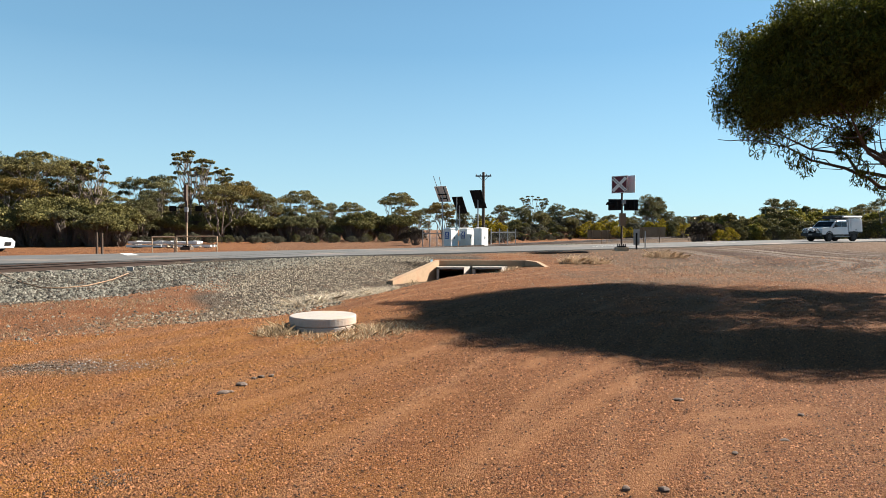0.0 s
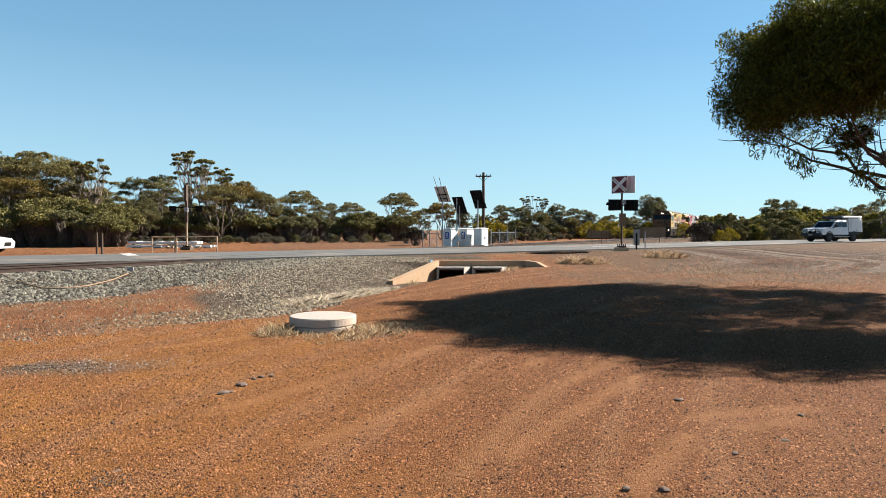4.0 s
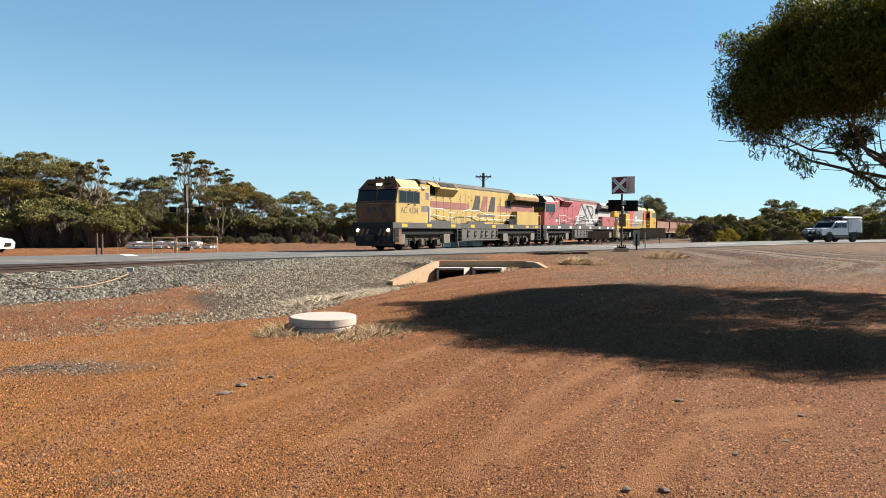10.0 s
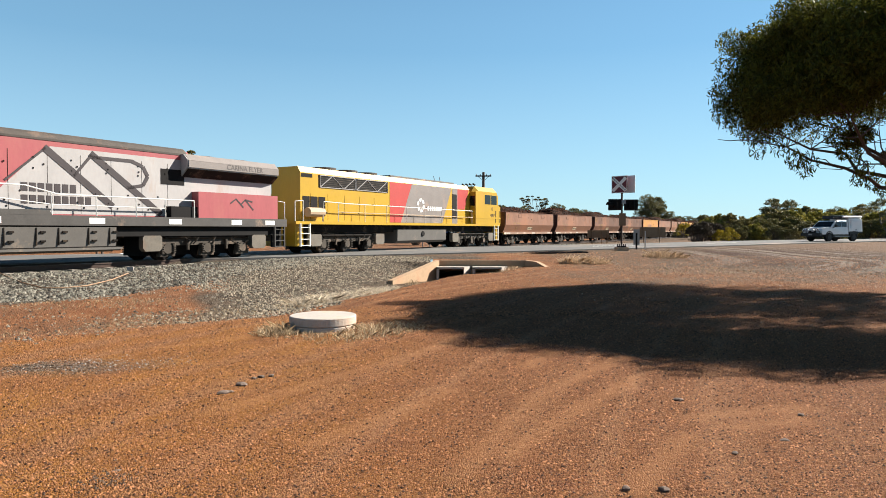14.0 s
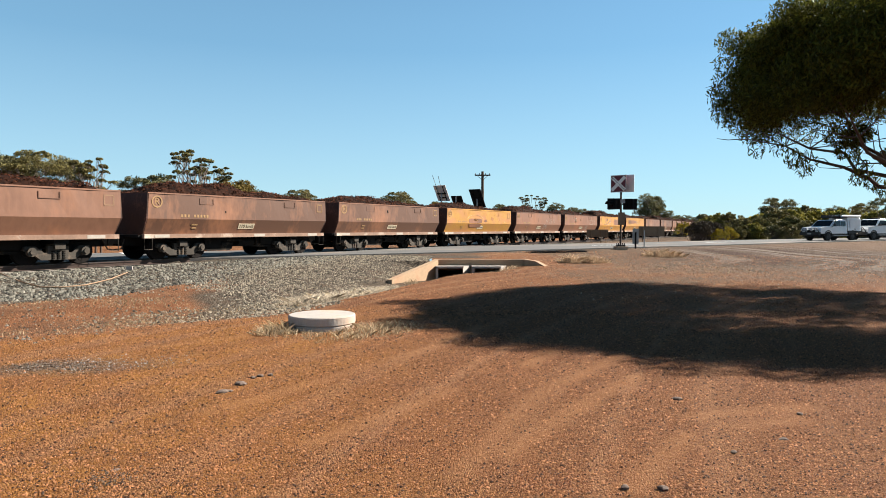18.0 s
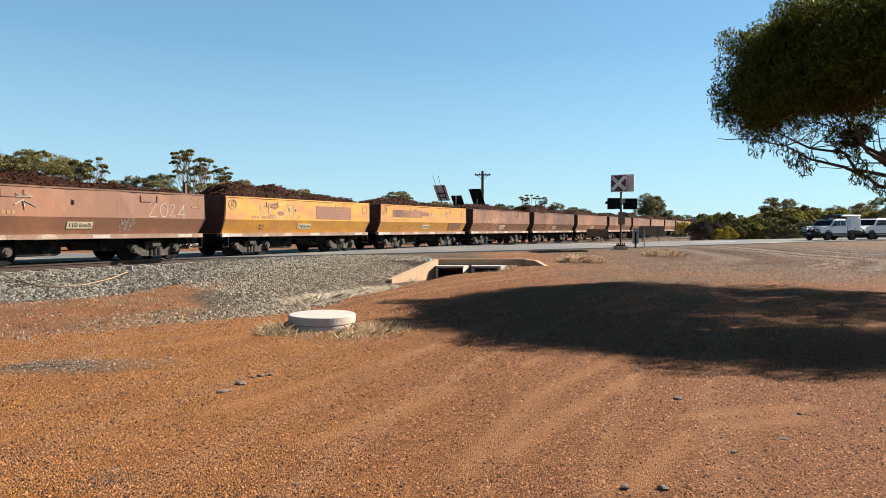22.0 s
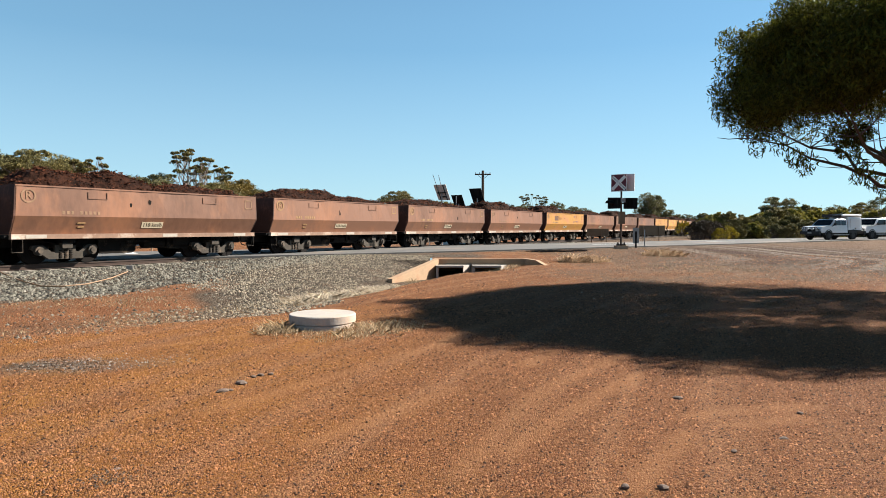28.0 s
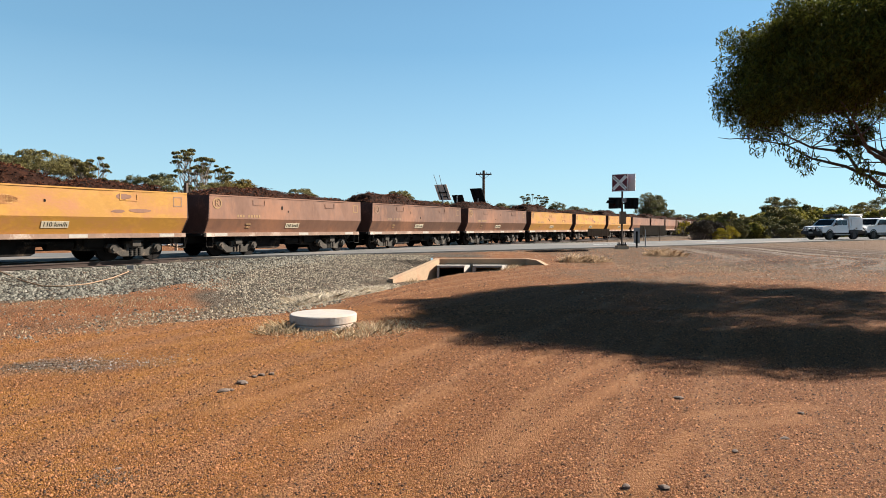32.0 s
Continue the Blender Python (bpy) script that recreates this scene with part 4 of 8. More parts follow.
def scrawl(wagon, word, m, size, seed):
    """Hand-drawn chalk letters: thin wavering strokes, each letter its own size."""
    r = random.Random(seed)
    g, x = Geo(), 0.0
    for ch in word:
        k = size * r.uniform(.8, 1.15)
        if ch in STROKES:
            lines, drop = [[]], r.uniform(-.1, .1) * size
            for item in STROKES[ch]:
                for q, at in enumerate(item.split("|")):
                    if q:
                        lines.append([])
                    lines[-1].append((x + int(at[0], 16) * .07 * k + r.uniform(-.03, .03) * k, drop + int(at[1], 16) * .1 * k - .5 * k + r.uniform(-.03, .03) * k))
            for line in lines:
                fine = [(a + (c - a) * j / 6, b + (d - b) * j / 6) for (a, b), (c, d) in zip(line, line[1:]) for j in range(6)] + line[-1:]
                for j, ((a, b), (c, d)) in enumerate(zip(fine, fine[1:])):
                    u, n = Vector((c - a, d - b, 0)), Vector((b - d, c - a, 0)).normalized() * (.007 + .012 * size)
                    u = u.normalized() * .003
                    quad = [Vector((a, b, 0)) - u - n, Vector((c, d, 0)) + u - n, Vector((c, d, 0)) + u + n, Vector((a, b, 0)) - u + n]
                    g.loft([[over_knee(m @ (p + Vector((0, 0, h)))) for p in quad] for h in (-.001, .001 + .0006 * (j % 5))])
        x += k * .85
    part("chalk_scrawl", g, M_MARK, wagon, "hand-drawn pale scrawl")["kind"] = "stuff"


for i_, word_, x_, z_, s_ in ((5, "YH IM SH", -6.4, 1.86, .34), (9, "S M D", -2.1, 1.60, .85), (7, "GREAK", -2.2, 2.05, .62), (6, "2024", -7.6, 1.88, .5), (8, "BIG TIME", -5.6, 2.02, .35)):
    scrawl(WAGONS[i_], word_, side_text(x_, 1.452, z_), s_, i_)
for i_, word_, x_, z_, s_ in ((5, "SMD", -6.0, 1.36, .42), (6, "WAS", -6.5, 1.44, .22), (6, "ERE", -6.5, 1.22, .2)):
    scrawl(WAGONS[i_], word_, side_text(x_, 1.452, z_), s_, i_ + 20)
# a chalked stick figure
fig = Geo()
for a_, b_ in (((-3.0, 2.2), (-3.5, 2.22)), ((-3.2, 2.12), (-3.25, 1.8)), ((-3.2, 2.1), (-2.95, 1.95)), ((-3.2, 2.1), (-3.6, 1.9)), ((-3.25, 2.3), (-3.45, 2.18)), ((-3.0, 2.3), (-3.15, 2.2))):
    fig.bar((a_[0], 1.456, a_[1]), (b_[0], 1.456, b_[1]), .03)
part("chalk_scribble", fig, M_MARK, WAGONS[6])["kind"] = "stuff"
# dark stains round drain holes in the sides
for i_ in range(WAGON_COUNT):
    r_ = random.Random(i_ + 40)
    for k_ in range(0 if i_ == 4 else r_.choice((1, 2, 2, 3))):
        x_, z_, w_ = r_.uniform(-3.8, -6.2), r_.uniform(1.75, 2.3), r_.uniform(.03, .065)
        part("stain", Geo().prism([(x_ + w_ * math.cos(a * .9) * r_.uniform(.7, 1.2), z_ + w_ * 1.7 * math.sin(a * .9) * r_.uniform(.7, 1.2)) for a in range(7)], "y", 1.4505, 1.4535), M_UNDER, WAGONS[i_])


def train_head(t):
    """Where the first locomotive's front is along the track."""
    if t < 14.5:
        return 10.7 + 13.2 * (11.5 - t)
    u = t - 14.5
    return -28.9 - 13.2 * u + 0.04625 * u * u


def on_track(s, length):
    a, b = track_point(s), track_point(s + length)
    d = a - b
    return Matrix.Translation(a) @ pose(0, 0, 0, 0, 0, math.degrees(math.atan2(d.y, d.x)))


def loco_bogie(loco, cx, base=1.85):
    g = Geo()
    axles = (-base, 0, base)
    for side in (-1, 1):
        y0, y1 = sorted((side * 1.0, side * 1.12))
        g.prism([(cx - 2.6, .72), (cx - 2.5, .86), (cx + 2.5, .86), (cx + 2.6, .72), (cx + 2.2, .58), (cx - 2.2, .58)], "y", y0, y1)
        for a in axles:
            g.prism([(cx + a - .24, .66), (cx + a + .24, .66), (cx + a + .36, .24), (cx + a + .36, .16), (cx + a - .36, .16), (cx + a - .36, .24)], "y", y0, y1 + side * .02 if side > 0 else y1)
            g.disc((cx + a, side * 1.15, .46), .20, "y", .14, 12)
        for a in (-.95, .95):
            g.tube([(cx + a, side * 1.2, .40), (cx + a, side * 1.2, .80)], .06, 8)
    b = part("bogie", g, M_BOGIE, loco, "dusty cast steel three-axle bogie")
    for side in (-1, 1):
        for a in axles:
            for q in (-.26, .26):
                spring = Geo()
                for j in range(5):
                    spring.disc((cx + a + q, side * 1.20, .30 + .085 * j), .085, "z", .05, 10)
                part("coil_spring", spring, M_BOGIE, b)
    for side in (-1, 1):
        for a in (-2.62, 2.62):
            box = Geo().prism([(cx + a - .40, .50), (cx + a - .40, .90), (cx + a - .34, .97), (cx + a + .34, .97), (cx + a + .40, .90), (cx + a + .40, .50), (cx + a + .30, .38), (cx + a - .30, .38)], "y", side * 1.12, side * 1.38)
            part("sand_box", box, M_SANDBOX, b, "dusty grey sand box")
    # black motor block and backing sheet paint the shade inside the bogie
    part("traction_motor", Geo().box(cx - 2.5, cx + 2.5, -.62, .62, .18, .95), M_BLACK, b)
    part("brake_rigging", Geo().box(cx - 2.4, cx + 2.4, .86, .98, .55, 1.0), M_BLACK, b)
    pipes = Geo()
    rnd = random.Random(int(cx * 10))
    for k in range(6):
        x = cx - 2.2 + .85 * k + rnd.uniform(-.1, .1)
        pipes.tube([(x, 1.22, .95), (x + rnd.uniform(-.3, .3), 1.28, .75), (x + rnd.uniform(-.2, .5), 1.24, .62)], .03, 6)
    pipes.tube([(cx - 2.0, 1.2, .9), (cx + 2.0, 1.2, .9)], .05, 8)
    part("brake_piping", pipes, M_UNDER, b)
    for a in axles:
        wheelset(b, cx + a, 0.50)
    return b


def handrail(loco, pts, material, posts, z0, name="handrail"):
    g = Geo()
    g.tube(pts, 0.022, 6)
    for x in posts:
        top = np.interp(-x, [-p[0] for p in pts], [p[2] for p in pts])
        g.tube([(x, pts[0][1], z0), (x, pts[0][1], top)], 0.020, 6)
    return part(name, g, material, loco)


def seams(loco, body, xs, y, z0, z1):
    for x in xs:
        part("door_seam", Geo().box(x - .005, x + .005, y - .01, y + .003, z0, z1), M_UNDER, body)
        for z in (z0 + .385, z1 - .405):
            part("door_latch", Geo().box(x + .10, x + .135, y, y + .025, z - .025, z + .025), M_UNDER, body)


def build_cab_loco(label, C):
    """A wide-cab locomotive with a full-length hood; C: its paints."""
    w = thing("locomotive", label, "locomotive", group="locomotives of the train")
    L, HW, DK = 21.95, 1.47, 1.67
    frame = Geo()
    frame.box(-L, -.02, -HW, HW, 1.33, DK)
    part("deck_frame", frame, M_FRAMEGREY, w)
    # wide black block paints the deep shade between deck and bogies
    part("centre_sill", Geo().box(-L + .4, -.4, -1.3, 1.3, .95, 1.325), M_BLACK, w)
    for a, b in ((-3.9, -6.6), (-8.9, -11.4)):
        g = Geo().prism([(a, DK), (b, DK), (b + .1, DK + .17), (a - .3, DK + .17)], "y", HW - .22, HW + .004)
        part("step_riser", g, M_FRAMEGREY, w)
    # nose and cab: a raked windscreen over an upright nose
    prof = [(-.30, DK), (-.30, 2.78), (-.36, 2.92), (-.56, 3.66), (-.88, 4.24), (-2.9, 4.27), (-3.0, 4.27), (-3.0, DK)]
    cab = Geo()
    rings = []
    for y, dx, top in ((-HW, .06, -.52), (-HW + .02, 0, -.48), (-1.0, 0, 0), (1.0, 0, 0), (HW - .02, 0, -.48), (HW, .06, -.52)):
        rings.append([(x - (dx if i < 5 else 0), y, z + (top if z > 4 else 0)) for i, (x, z) in enumerate(prof)])
    cab.loft(rings)
    cabo = part("cab", cab, C["cab"], w)
    rear = Geo().prism([(-3.0, DK), (-3.0, 4.05), (-4.1, 4.05), (-4.1, DK)], "y", -1.40, 1.40)
    rearo = part("cab_rear", rear, C["cab"], w)
    part("small_window", Geo().box(-3.95, -3.6, 1.40, 1.408, 3.12, 3.55), M_TANKBOX, rearo)
    part("sunshade", Geo().loft([[(-3.15, 1.40, 3.9), (-3.55, 1.40, 3.9), (-3.55, 1.40, 3.86), (-3.15, 1.40, 3.86)], [(-3.15, 1.48, 3.78), (-3.55, 1.48, 3.78), (-3.55, 1.48, 3.75), (-3.15, 1.48, 3.75)]]), C["cab"], rearo)
    for y0, y1 in ((.06, 1.34), (-1.34, -.06)):
        glass = Geo().loft([[(-.40, y0, 2.95), (-.40, y1, 2.95), (-.58, y1, 3.62), (-.58, y0, 3.62)], [(-.335, y0, 2.97), (-.335, y1, 2.97), (-.515, y1, 3.64), (-.515, y0, 3.64)]])
        part("windscreen", glass, M_GLASS_DARK, cabo)
    vis = Geo()
    vis.loft([[(-.56, -1.40, 3.66), (-.56, 1.40, 3.66), (-.56, 1.40, 3.72), (-.56, -1.40, 3.72)], [(-.40, -1.38, 3.62), (-.40, 1.38, 3.62), (-.40, 1.38, 3.67), (-.40, -1.38, 3.67)]])
    vis.box(-.42, -.29, -HW - .008, HW + .008, 2.80, 2.90)
    part("visor", vis, M_LOGO_DARK, cabo)
    band = Geo().box(-.288, -.27, -1.3, 1.3, 2.25, 2.62)
    if C["band"]:
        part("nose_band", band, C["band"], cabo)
        # slanted emblem blocks on the nose
        emb = Geo()
        for k in range(3):
            y = .55 - .42 * k
            emb.prism([(y, 2.30), (y - .26, 2.30), (y - .34, 2.58), (y - .10, 2.58)], "x", -.27, -.262)
        part("nose_emblem", emb, M_LOGO_DARK, cabo)
    for mask in (Geo(),):
        mask.loft([[(-.345, -1.44, 2.90), (-.345, 1.44, 2.90), (-.40, 1.44, 2.90), (-.40, -1.44, 2.90)], [(-.545, -1.44, 3.68), (-.545, 1.44, 3.68), (-.60, 1.44, 3.66), (-.60, -1.44, 3.66)],
                   [(-.86, -1.02, 4.28), (-.86, 1.02, 4.28), (-.92, 1.02, 4.12), (-.92, -1.02, 4.12)]])
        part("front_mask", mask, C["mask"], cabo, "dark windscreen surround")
        part("nose_front", Geo().box(-.296, -.288, -HW + .05, HW - .05, DK + .01, 2.78), C["nose"], cabo, "flat front of the nose")
    for side in (1, -1):
        y = side * (HW - .005)
        for x0, x1 in ((-.66, -1.32), (-1.38, -2.04), (-2.10, -2.74)):
            part("side_window", Geo().box(x1, x0, *sorted((y, y + side * .012)), 2.88, 3.50), M_GLASS_DARK, cabo)
        fr = Geo()
        for x in (-.62, -1.35, -2.07, -2.78):
            fr.box(x - .03, x + .03, *sorted((y, y + side * .02)), 2.84, 3.54)
        fr.box(-2.8, -.60, *sorted((y, y + side * .02)), 2.82, 2.88)
        fr.box(-2.8, -.60, *sorted((y, y + side * .02)), 3.50, 3.56)
        part("window_frame", fr, M_PLASTIC, cabo)
        mir = Geo()
        for x in (-1.65, -2.33):
            mir.tube([(x, side * HW, 3.58), (x, side * (HW + .16), 3.58)], .02, 6)
            mir.tube([(x + .1, side * HW, 2.76), (x + .1, side * (HW + .10), 2.72)], .035, 6)
        part("mirror_arm", mir, M_PLASTIC, cabo)
    if C["lit"]:
        for y in (-.12, .12):
            part("headlight", Geo().disc((-.70, y, 3.93), .085, "x", .12, 14), M_HEADLIGHT, cabo, "lit headlight")
        for y in (-1.12, 1.12):
            part("ditch_light", Geo().disc((-.05, y, 1.22), .09, "x", .12, 12), M_HEADLIGHT, cabo, "lit ditch light")
    for y in (-.62, .62):
        part("number_box", Geo().box(-.80, -.66, y - .2, y + .2, 3.84, 4.0), M_BLACK, cabo)
    horn = Geo()
    for y in (-.6, -.35, .1, .35, .6):
        horn.tube([(-1.45, y, 4.34), (-1.15, y, 4.38)], [.03, .075], 8)
        horn.tube([(-1.40, y, 4.2), (-1.40, y, 4.36)], .03, 6)
    horn.tube([(-2.7, -.2, 4.2), (-2.7, -.2, 4.38)], .05, 6)
    part("horns", horn, M_BLACK, cabo)
    pilot = Geo()
    pilot.prism([(-1.3, .28), (-1.25, 1.33), (1.25, 1.33), (1.3, .28)], "x", -.28, -.05)
    pilot.prism([(-1.45, .55), (-1.45, 1.33), (1.45, 1.33), (1.45, .55)], "x", -.22, -.06)
    part("pilot", pilot, M_GRIME, w)
    part("deck_end", Geo().box(-.02, .0, -HW, HW, 1.33, DK), M_GRIME, w)
    for y in (-1.3, -.95, -.6, .35, .7, 1.05):
        stripe = Geo().prism([(y, .9), (y + .14, .9), (y + .34, 1.3), (y + .2, 1.3)], "x", -.055, -.048)
        part("hazard_stripe", stripe, C["stripes"], w)
    for side in (1, -1):
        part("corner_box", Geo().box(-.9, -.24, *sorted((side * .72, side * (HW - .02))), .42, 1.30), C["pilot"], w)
    st = Geo()
    for z in (.55, .85, 1.12):
        st.box(-.62, -.12, HW - .06, HW + .02, z, z + .05)
        st.box(-.58, -.14, HW - .03, HW + .006, z + .05, z + .24)
    part("corner_steps", st, M_BLACK, w)
    c = Geo().box(-.1, .45, -.12, .12, .66, .92)
    c.box(.3, .5, -.19, .19, .62, .96)
    c.tube([(-.1, .5, .9), (.12, .5, .5), (.2, .4, .35)], .03, 6)
    part("coupler", c, M_BOGIE, w)
    part("coupler", Geo().box(-L - .45, -L + .1, -.12, .12, .66, .92), M_BOGIE, w)
    # hood
    hood = Geo()
    sect = [(-1.02, DK), (-1.02, 4.16), (-.90, 4.30), (-.7, 4.34), (.7, 4.34), (.90, 4.30), (1.02, 4.16), (1.02, DK)]
    hood.prism(sect, "x", -17.0, -4.1)
    hoodo = part("hood", hood, C["hood"], w)
    roof = Geo().prism([(-1.035, 4.13), (-1.035, 4.20), (-.91, 4.34), (-.74, 4.43), (.74, 4.43), (.91, 4.34), (1.035, 4.20), (1.035, 4.13), (.6, 4.1), (-.6, 4.1)], "x", -16.9, -3.6)
    part("roof_walk", roof, M_ROOF, w)
    box = Geo()
    box.prism([(.98, 3.40), (1.42, 3.90), (1.42, 3.98), (1.10, 4.30), (.6, 4.31), (.6, 3.40)], "x", -7.7, -5.3)
    box.prism([(-.98, 3.42), (-1.42, 3.62), (-1.42, 3.72), (-1.08, 4.12), (-.6, 4.14), (-.6, 3.42)], "x", -7.7, -4.4)
    part("air_intake", box, C["intake"], hoodo)
    # black panel proud of the hood, painted as the shade of an open cavity
    part("intake_cavity", Geo().box(-5.3, -4.3, .9, 1.034, 3.50, 4.20), M_BLACK, hoodo)
    part("intake_flap", Geo().loft([[(-5.3, 1.02, 4.28), (-4.3, 1.02, 4.28), (-4.3, 1.02, 4.25), (-5.3, 1.02, 4.25)], [(-5.3, 1.42, 4.00), (-4.5, 1.42, 4.00), (-4.5, 1.42, 3.97), (-5.3, 1.42, 3.97)]]), C["intake"], hoodo)
    gr = Geo()
    for x in (-5.95, -7.05):
        gr.loft([[(x - .50, 1.13, 4.27), (x + .50, 1.13, 4.27), (x + .50, 1.39, 4.01), (x - .50, 1.39, 4.01)], [(x - .50, 1.15, 4.30), (x + .50, 1.15, 4.30), (x + .50, 1.41, 4.035), (x - .50, 1.41, 4.035)]])
    part("intake_grille", gr, M_BLACK, hoodo)
    if C["stripe"]:
        for x0, x1 in ((-9.9, -4.15), (-17.0, -14.3)):
            part("stripe", Geo().box(x0, x1, 1.0, 1.024, 2.62, 3.10), C["stripe"], hoodo, "faded maroon stripe")
    seams(w, hoodo, [-4.6, -5.5, -6.4, -7.3, -8.6, -9.4, -10.3, -11.5, -12.6, -13.7, -14.9, -16.0], 1.026, DK + .08, 3.75)
    bolts = Geo()
    for k in range(30):
        x = -4.5 - .41 * k
        for z in (1.95, 2.45, 3.2, 3.55):
            if (k * 7 + int(z * 10)) % 3 == 0:
                bolts.box(x - .02, x + .02, 1.02, 1.042, z - .026, z + .026)
    part("latches", bolts, M_BLACK, hoodo)["kind"] = "stuff"
    vent = Geo().box(-16.75, -15.7, 1.02, 1.036, 2.95, 3.55)
    part("side_vent", vent, M_BLACK, hoodo)
    # radiator end with overhanging wings
    rad = Geo().prism([(-1.02, DK), (-1.02, 3.30), (-1.42, 3.62), (-1.45, 3.95), (-1.2, 4.18), (1.2, 4.18), (1.45, 3.95), (1.42, 3.62), (1.02, 3.30), (1.02, DK)], "x", -L + .55, -16.6)
    rado = part("radiator", rad, C["radiator"], w)
    wing = Geo().box(-L + .5, -16.65, 1.452, 1.47, 3.66, 3.93)
    wingo = part("radiator_wing", wing, C["wing"], rado)
    part("wing_top", Geo().loft([[(x, 1.455, 3.935), (x, 1.475, 3.935), (x, 1.215, 4.19), (x, 1.20, 4.175)] for x in (-L + .5, -16.65)]), C["wing"], wingo)
    # black sheet under the wing paints the shadow seen below it
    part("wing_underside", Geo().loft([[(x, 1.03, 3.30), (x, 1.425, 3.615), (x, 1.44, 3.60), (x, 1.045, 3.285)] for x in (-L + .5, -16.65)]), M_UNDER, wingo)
    if C["stripe"]:
        part("stripe", Geo().box(-L + .6, -17.0, 1.018, 1.03, 2.72, 3.28), C["stripe"], rado)
    fan = Geo()
    for x in (-18.2, -20.0):
        fan.disc((x, 0, 4.22), .75, "z", .1, 20)
    part("radiator_fan", fan, M_ROOF, rado)
    lock = Geo().box(-L + .55, -17.1, 1.0, HW - .03, DK, 2.72)
    locker = part("rear_locker", lock, C["locker"], w)
    # solid black block, painted as the darkness of the gap before the locker
    part("locker_gap", Geo().box(-17.1, -15.9, 1.03, HW - .1, DK, 2.1), M_BLACK, w)
    # lockers and tank between the bogies
    tank = Geo().prism([(-1.42, .62), (-1.46, 1.28), (1.46, 1.28), (1.42, .62), (1.2, .42), (-1.2, .42)], "x", -13.6, -8.1)
    tanko = part("fuel_tank", tank, M_TANKBOX, w)
    for x in (-8.9, -9.95, -10.9, -11.6, -12.6, -13.35):
        d = Geo().box(x - .015, x + .015, 1.44, 1.476, .68, 1.26)
        for z in (.82, 1.12):
            d.box(x - .28, x - .12, 1.44, 1.49, z - .03, z + .03)
        part("locker_door", d, M_UNDER, tanko)
    part("tank_step", Geo().box(-13.8, -8.0, 1.2, 1.5, .50, .58), M_TANKBOX, tanko)
    for x in (-7.75, -L + .45):
        lad = Geo()
        for xx in (x - .30, x + .30):
            lad.box(xx - .025, xx + .025, HW - .08, HW + .01, .40, 1.35)
        for z in (.42, .68, .94, 1.2):
            lad.box(x - .30, x + .30, HW - .14, HW + .01, z, z + .03)
        part("ladder", lad, M_FRAMEGREY, w)
        part("ladder_well", Geo().box(x - .29, x + .29, HW - .3, HW - .2, .40, 1.33), M_BLACK, w)
    for x in (-1.2, -3.9, -6.9, -9.6, -12.9, -16.0, -19.0, -20.9):
        part("reflector_patch", Geo().box(x - .28, x + .28, HW + .001, HW + .006, 1.40, 1.60), C["patch"], w)
    rm = C["rail"]
    handrail(w, [(-4.0, 1.43, 2.62), (-5.6, 1.43, 2.60), (-6.4, 1.43, 2.38), (-7.3, 1.43, 2.36), (-7.42, 1.43, DK)], rm, (-4.4, -6.5, -7.2), DK)
    handrail(w, [(-8.08, 1.43, DK), (-8.2, 1.43, 2.50), (-9.0, 1.43, 2.62), (-10.6, 1.43, 2.60), (-11.6, 1.43, 2.36), (-16.9, 1.43, 2.34)], rm, (-9.6, -11.4, -12.9, -14.4, -15.6, -16.9), DK)
    handrail(w, [(-L + .10, 1.43, DK), (-L + .10, 1.43, 2.45), (-L + .5, 1.43, 2.5)], rm, (-L + .5,), DK)
    low = Geo()
    for pts in ([(-4.4, 1.42, 2.2), (-5.6, 1.42, 2.1), (-7.0, 1.42, 2.05), (-7.2, 1.42, DK)], [(-8.3, 1.42, DK), (-8.5, 1.42, 2.1), (-9.6, 1.42, 2.2), (-11.4, 1.42, 2.02), (-15.6, 1.42, 2.0)]):
        low.tube(pts, .016, 6)
    part("lower_rail", low, rm, w)
    cyl = Geo().tube([(-4.0, 1.36, DK + .05), (-4.0, 1.36, DK + 1.02)], .11, 12)
    part("air_cylinder", cyl, M_RAILWHITE, w, "white upright cylinder")
    loco_bogie(w, -3.6)
    loco_bogie(w, -17.7)
    return w, cabo, hoodo, rado, locker


# The front faces take the darkened M_NOSE, so their shade is painted on.
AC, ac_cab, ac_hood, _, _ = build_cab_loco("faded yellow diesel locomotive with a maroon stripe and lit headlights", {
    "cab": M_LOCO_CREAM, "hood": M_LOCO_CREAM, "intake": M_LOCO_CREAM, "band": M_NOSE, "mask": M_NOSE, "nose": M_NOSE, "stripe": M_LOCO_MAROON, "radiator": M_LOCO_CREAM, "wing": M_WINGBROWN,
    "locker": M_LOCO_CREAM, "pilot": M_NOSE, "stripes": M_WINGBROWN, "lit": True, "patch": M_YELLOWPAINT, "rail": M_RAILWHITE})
lettering("fleet_number", "AC 4304", 0.52, side_text(-1.72, 1.472, 2.38), M_LOCO_DARKGREY, ac_cab)
flag = Geo().box(-3.9, -3.1, 1.40, 1.406, 2.36, 2.72)
part("flag_panel", flag, M_LOCO_DARKGREY, AC, "small dark flag panel")
# the big emblem as three slanted plain blocks
for x_, m_ in ((-10.3, M_LOGO_DARK), (-11.55, M_LOCO_MAROON), (-12.8, M_LOGO_DARK)):
    part("emblem_block", Geo().prism([(x_, 2.60), (x_ - .55, 3.72), (x_ - 1.2, 3.72), (x_ - 1.05, 2.60)], "y", 1.026, 1.036), m_, ac_hood)
part("emblem_bar", Geo().box(-13.9, -11.1, 1.028, 1.034, 2.22, 2.36), M_LOCO_DARKGREY, ac_hood)

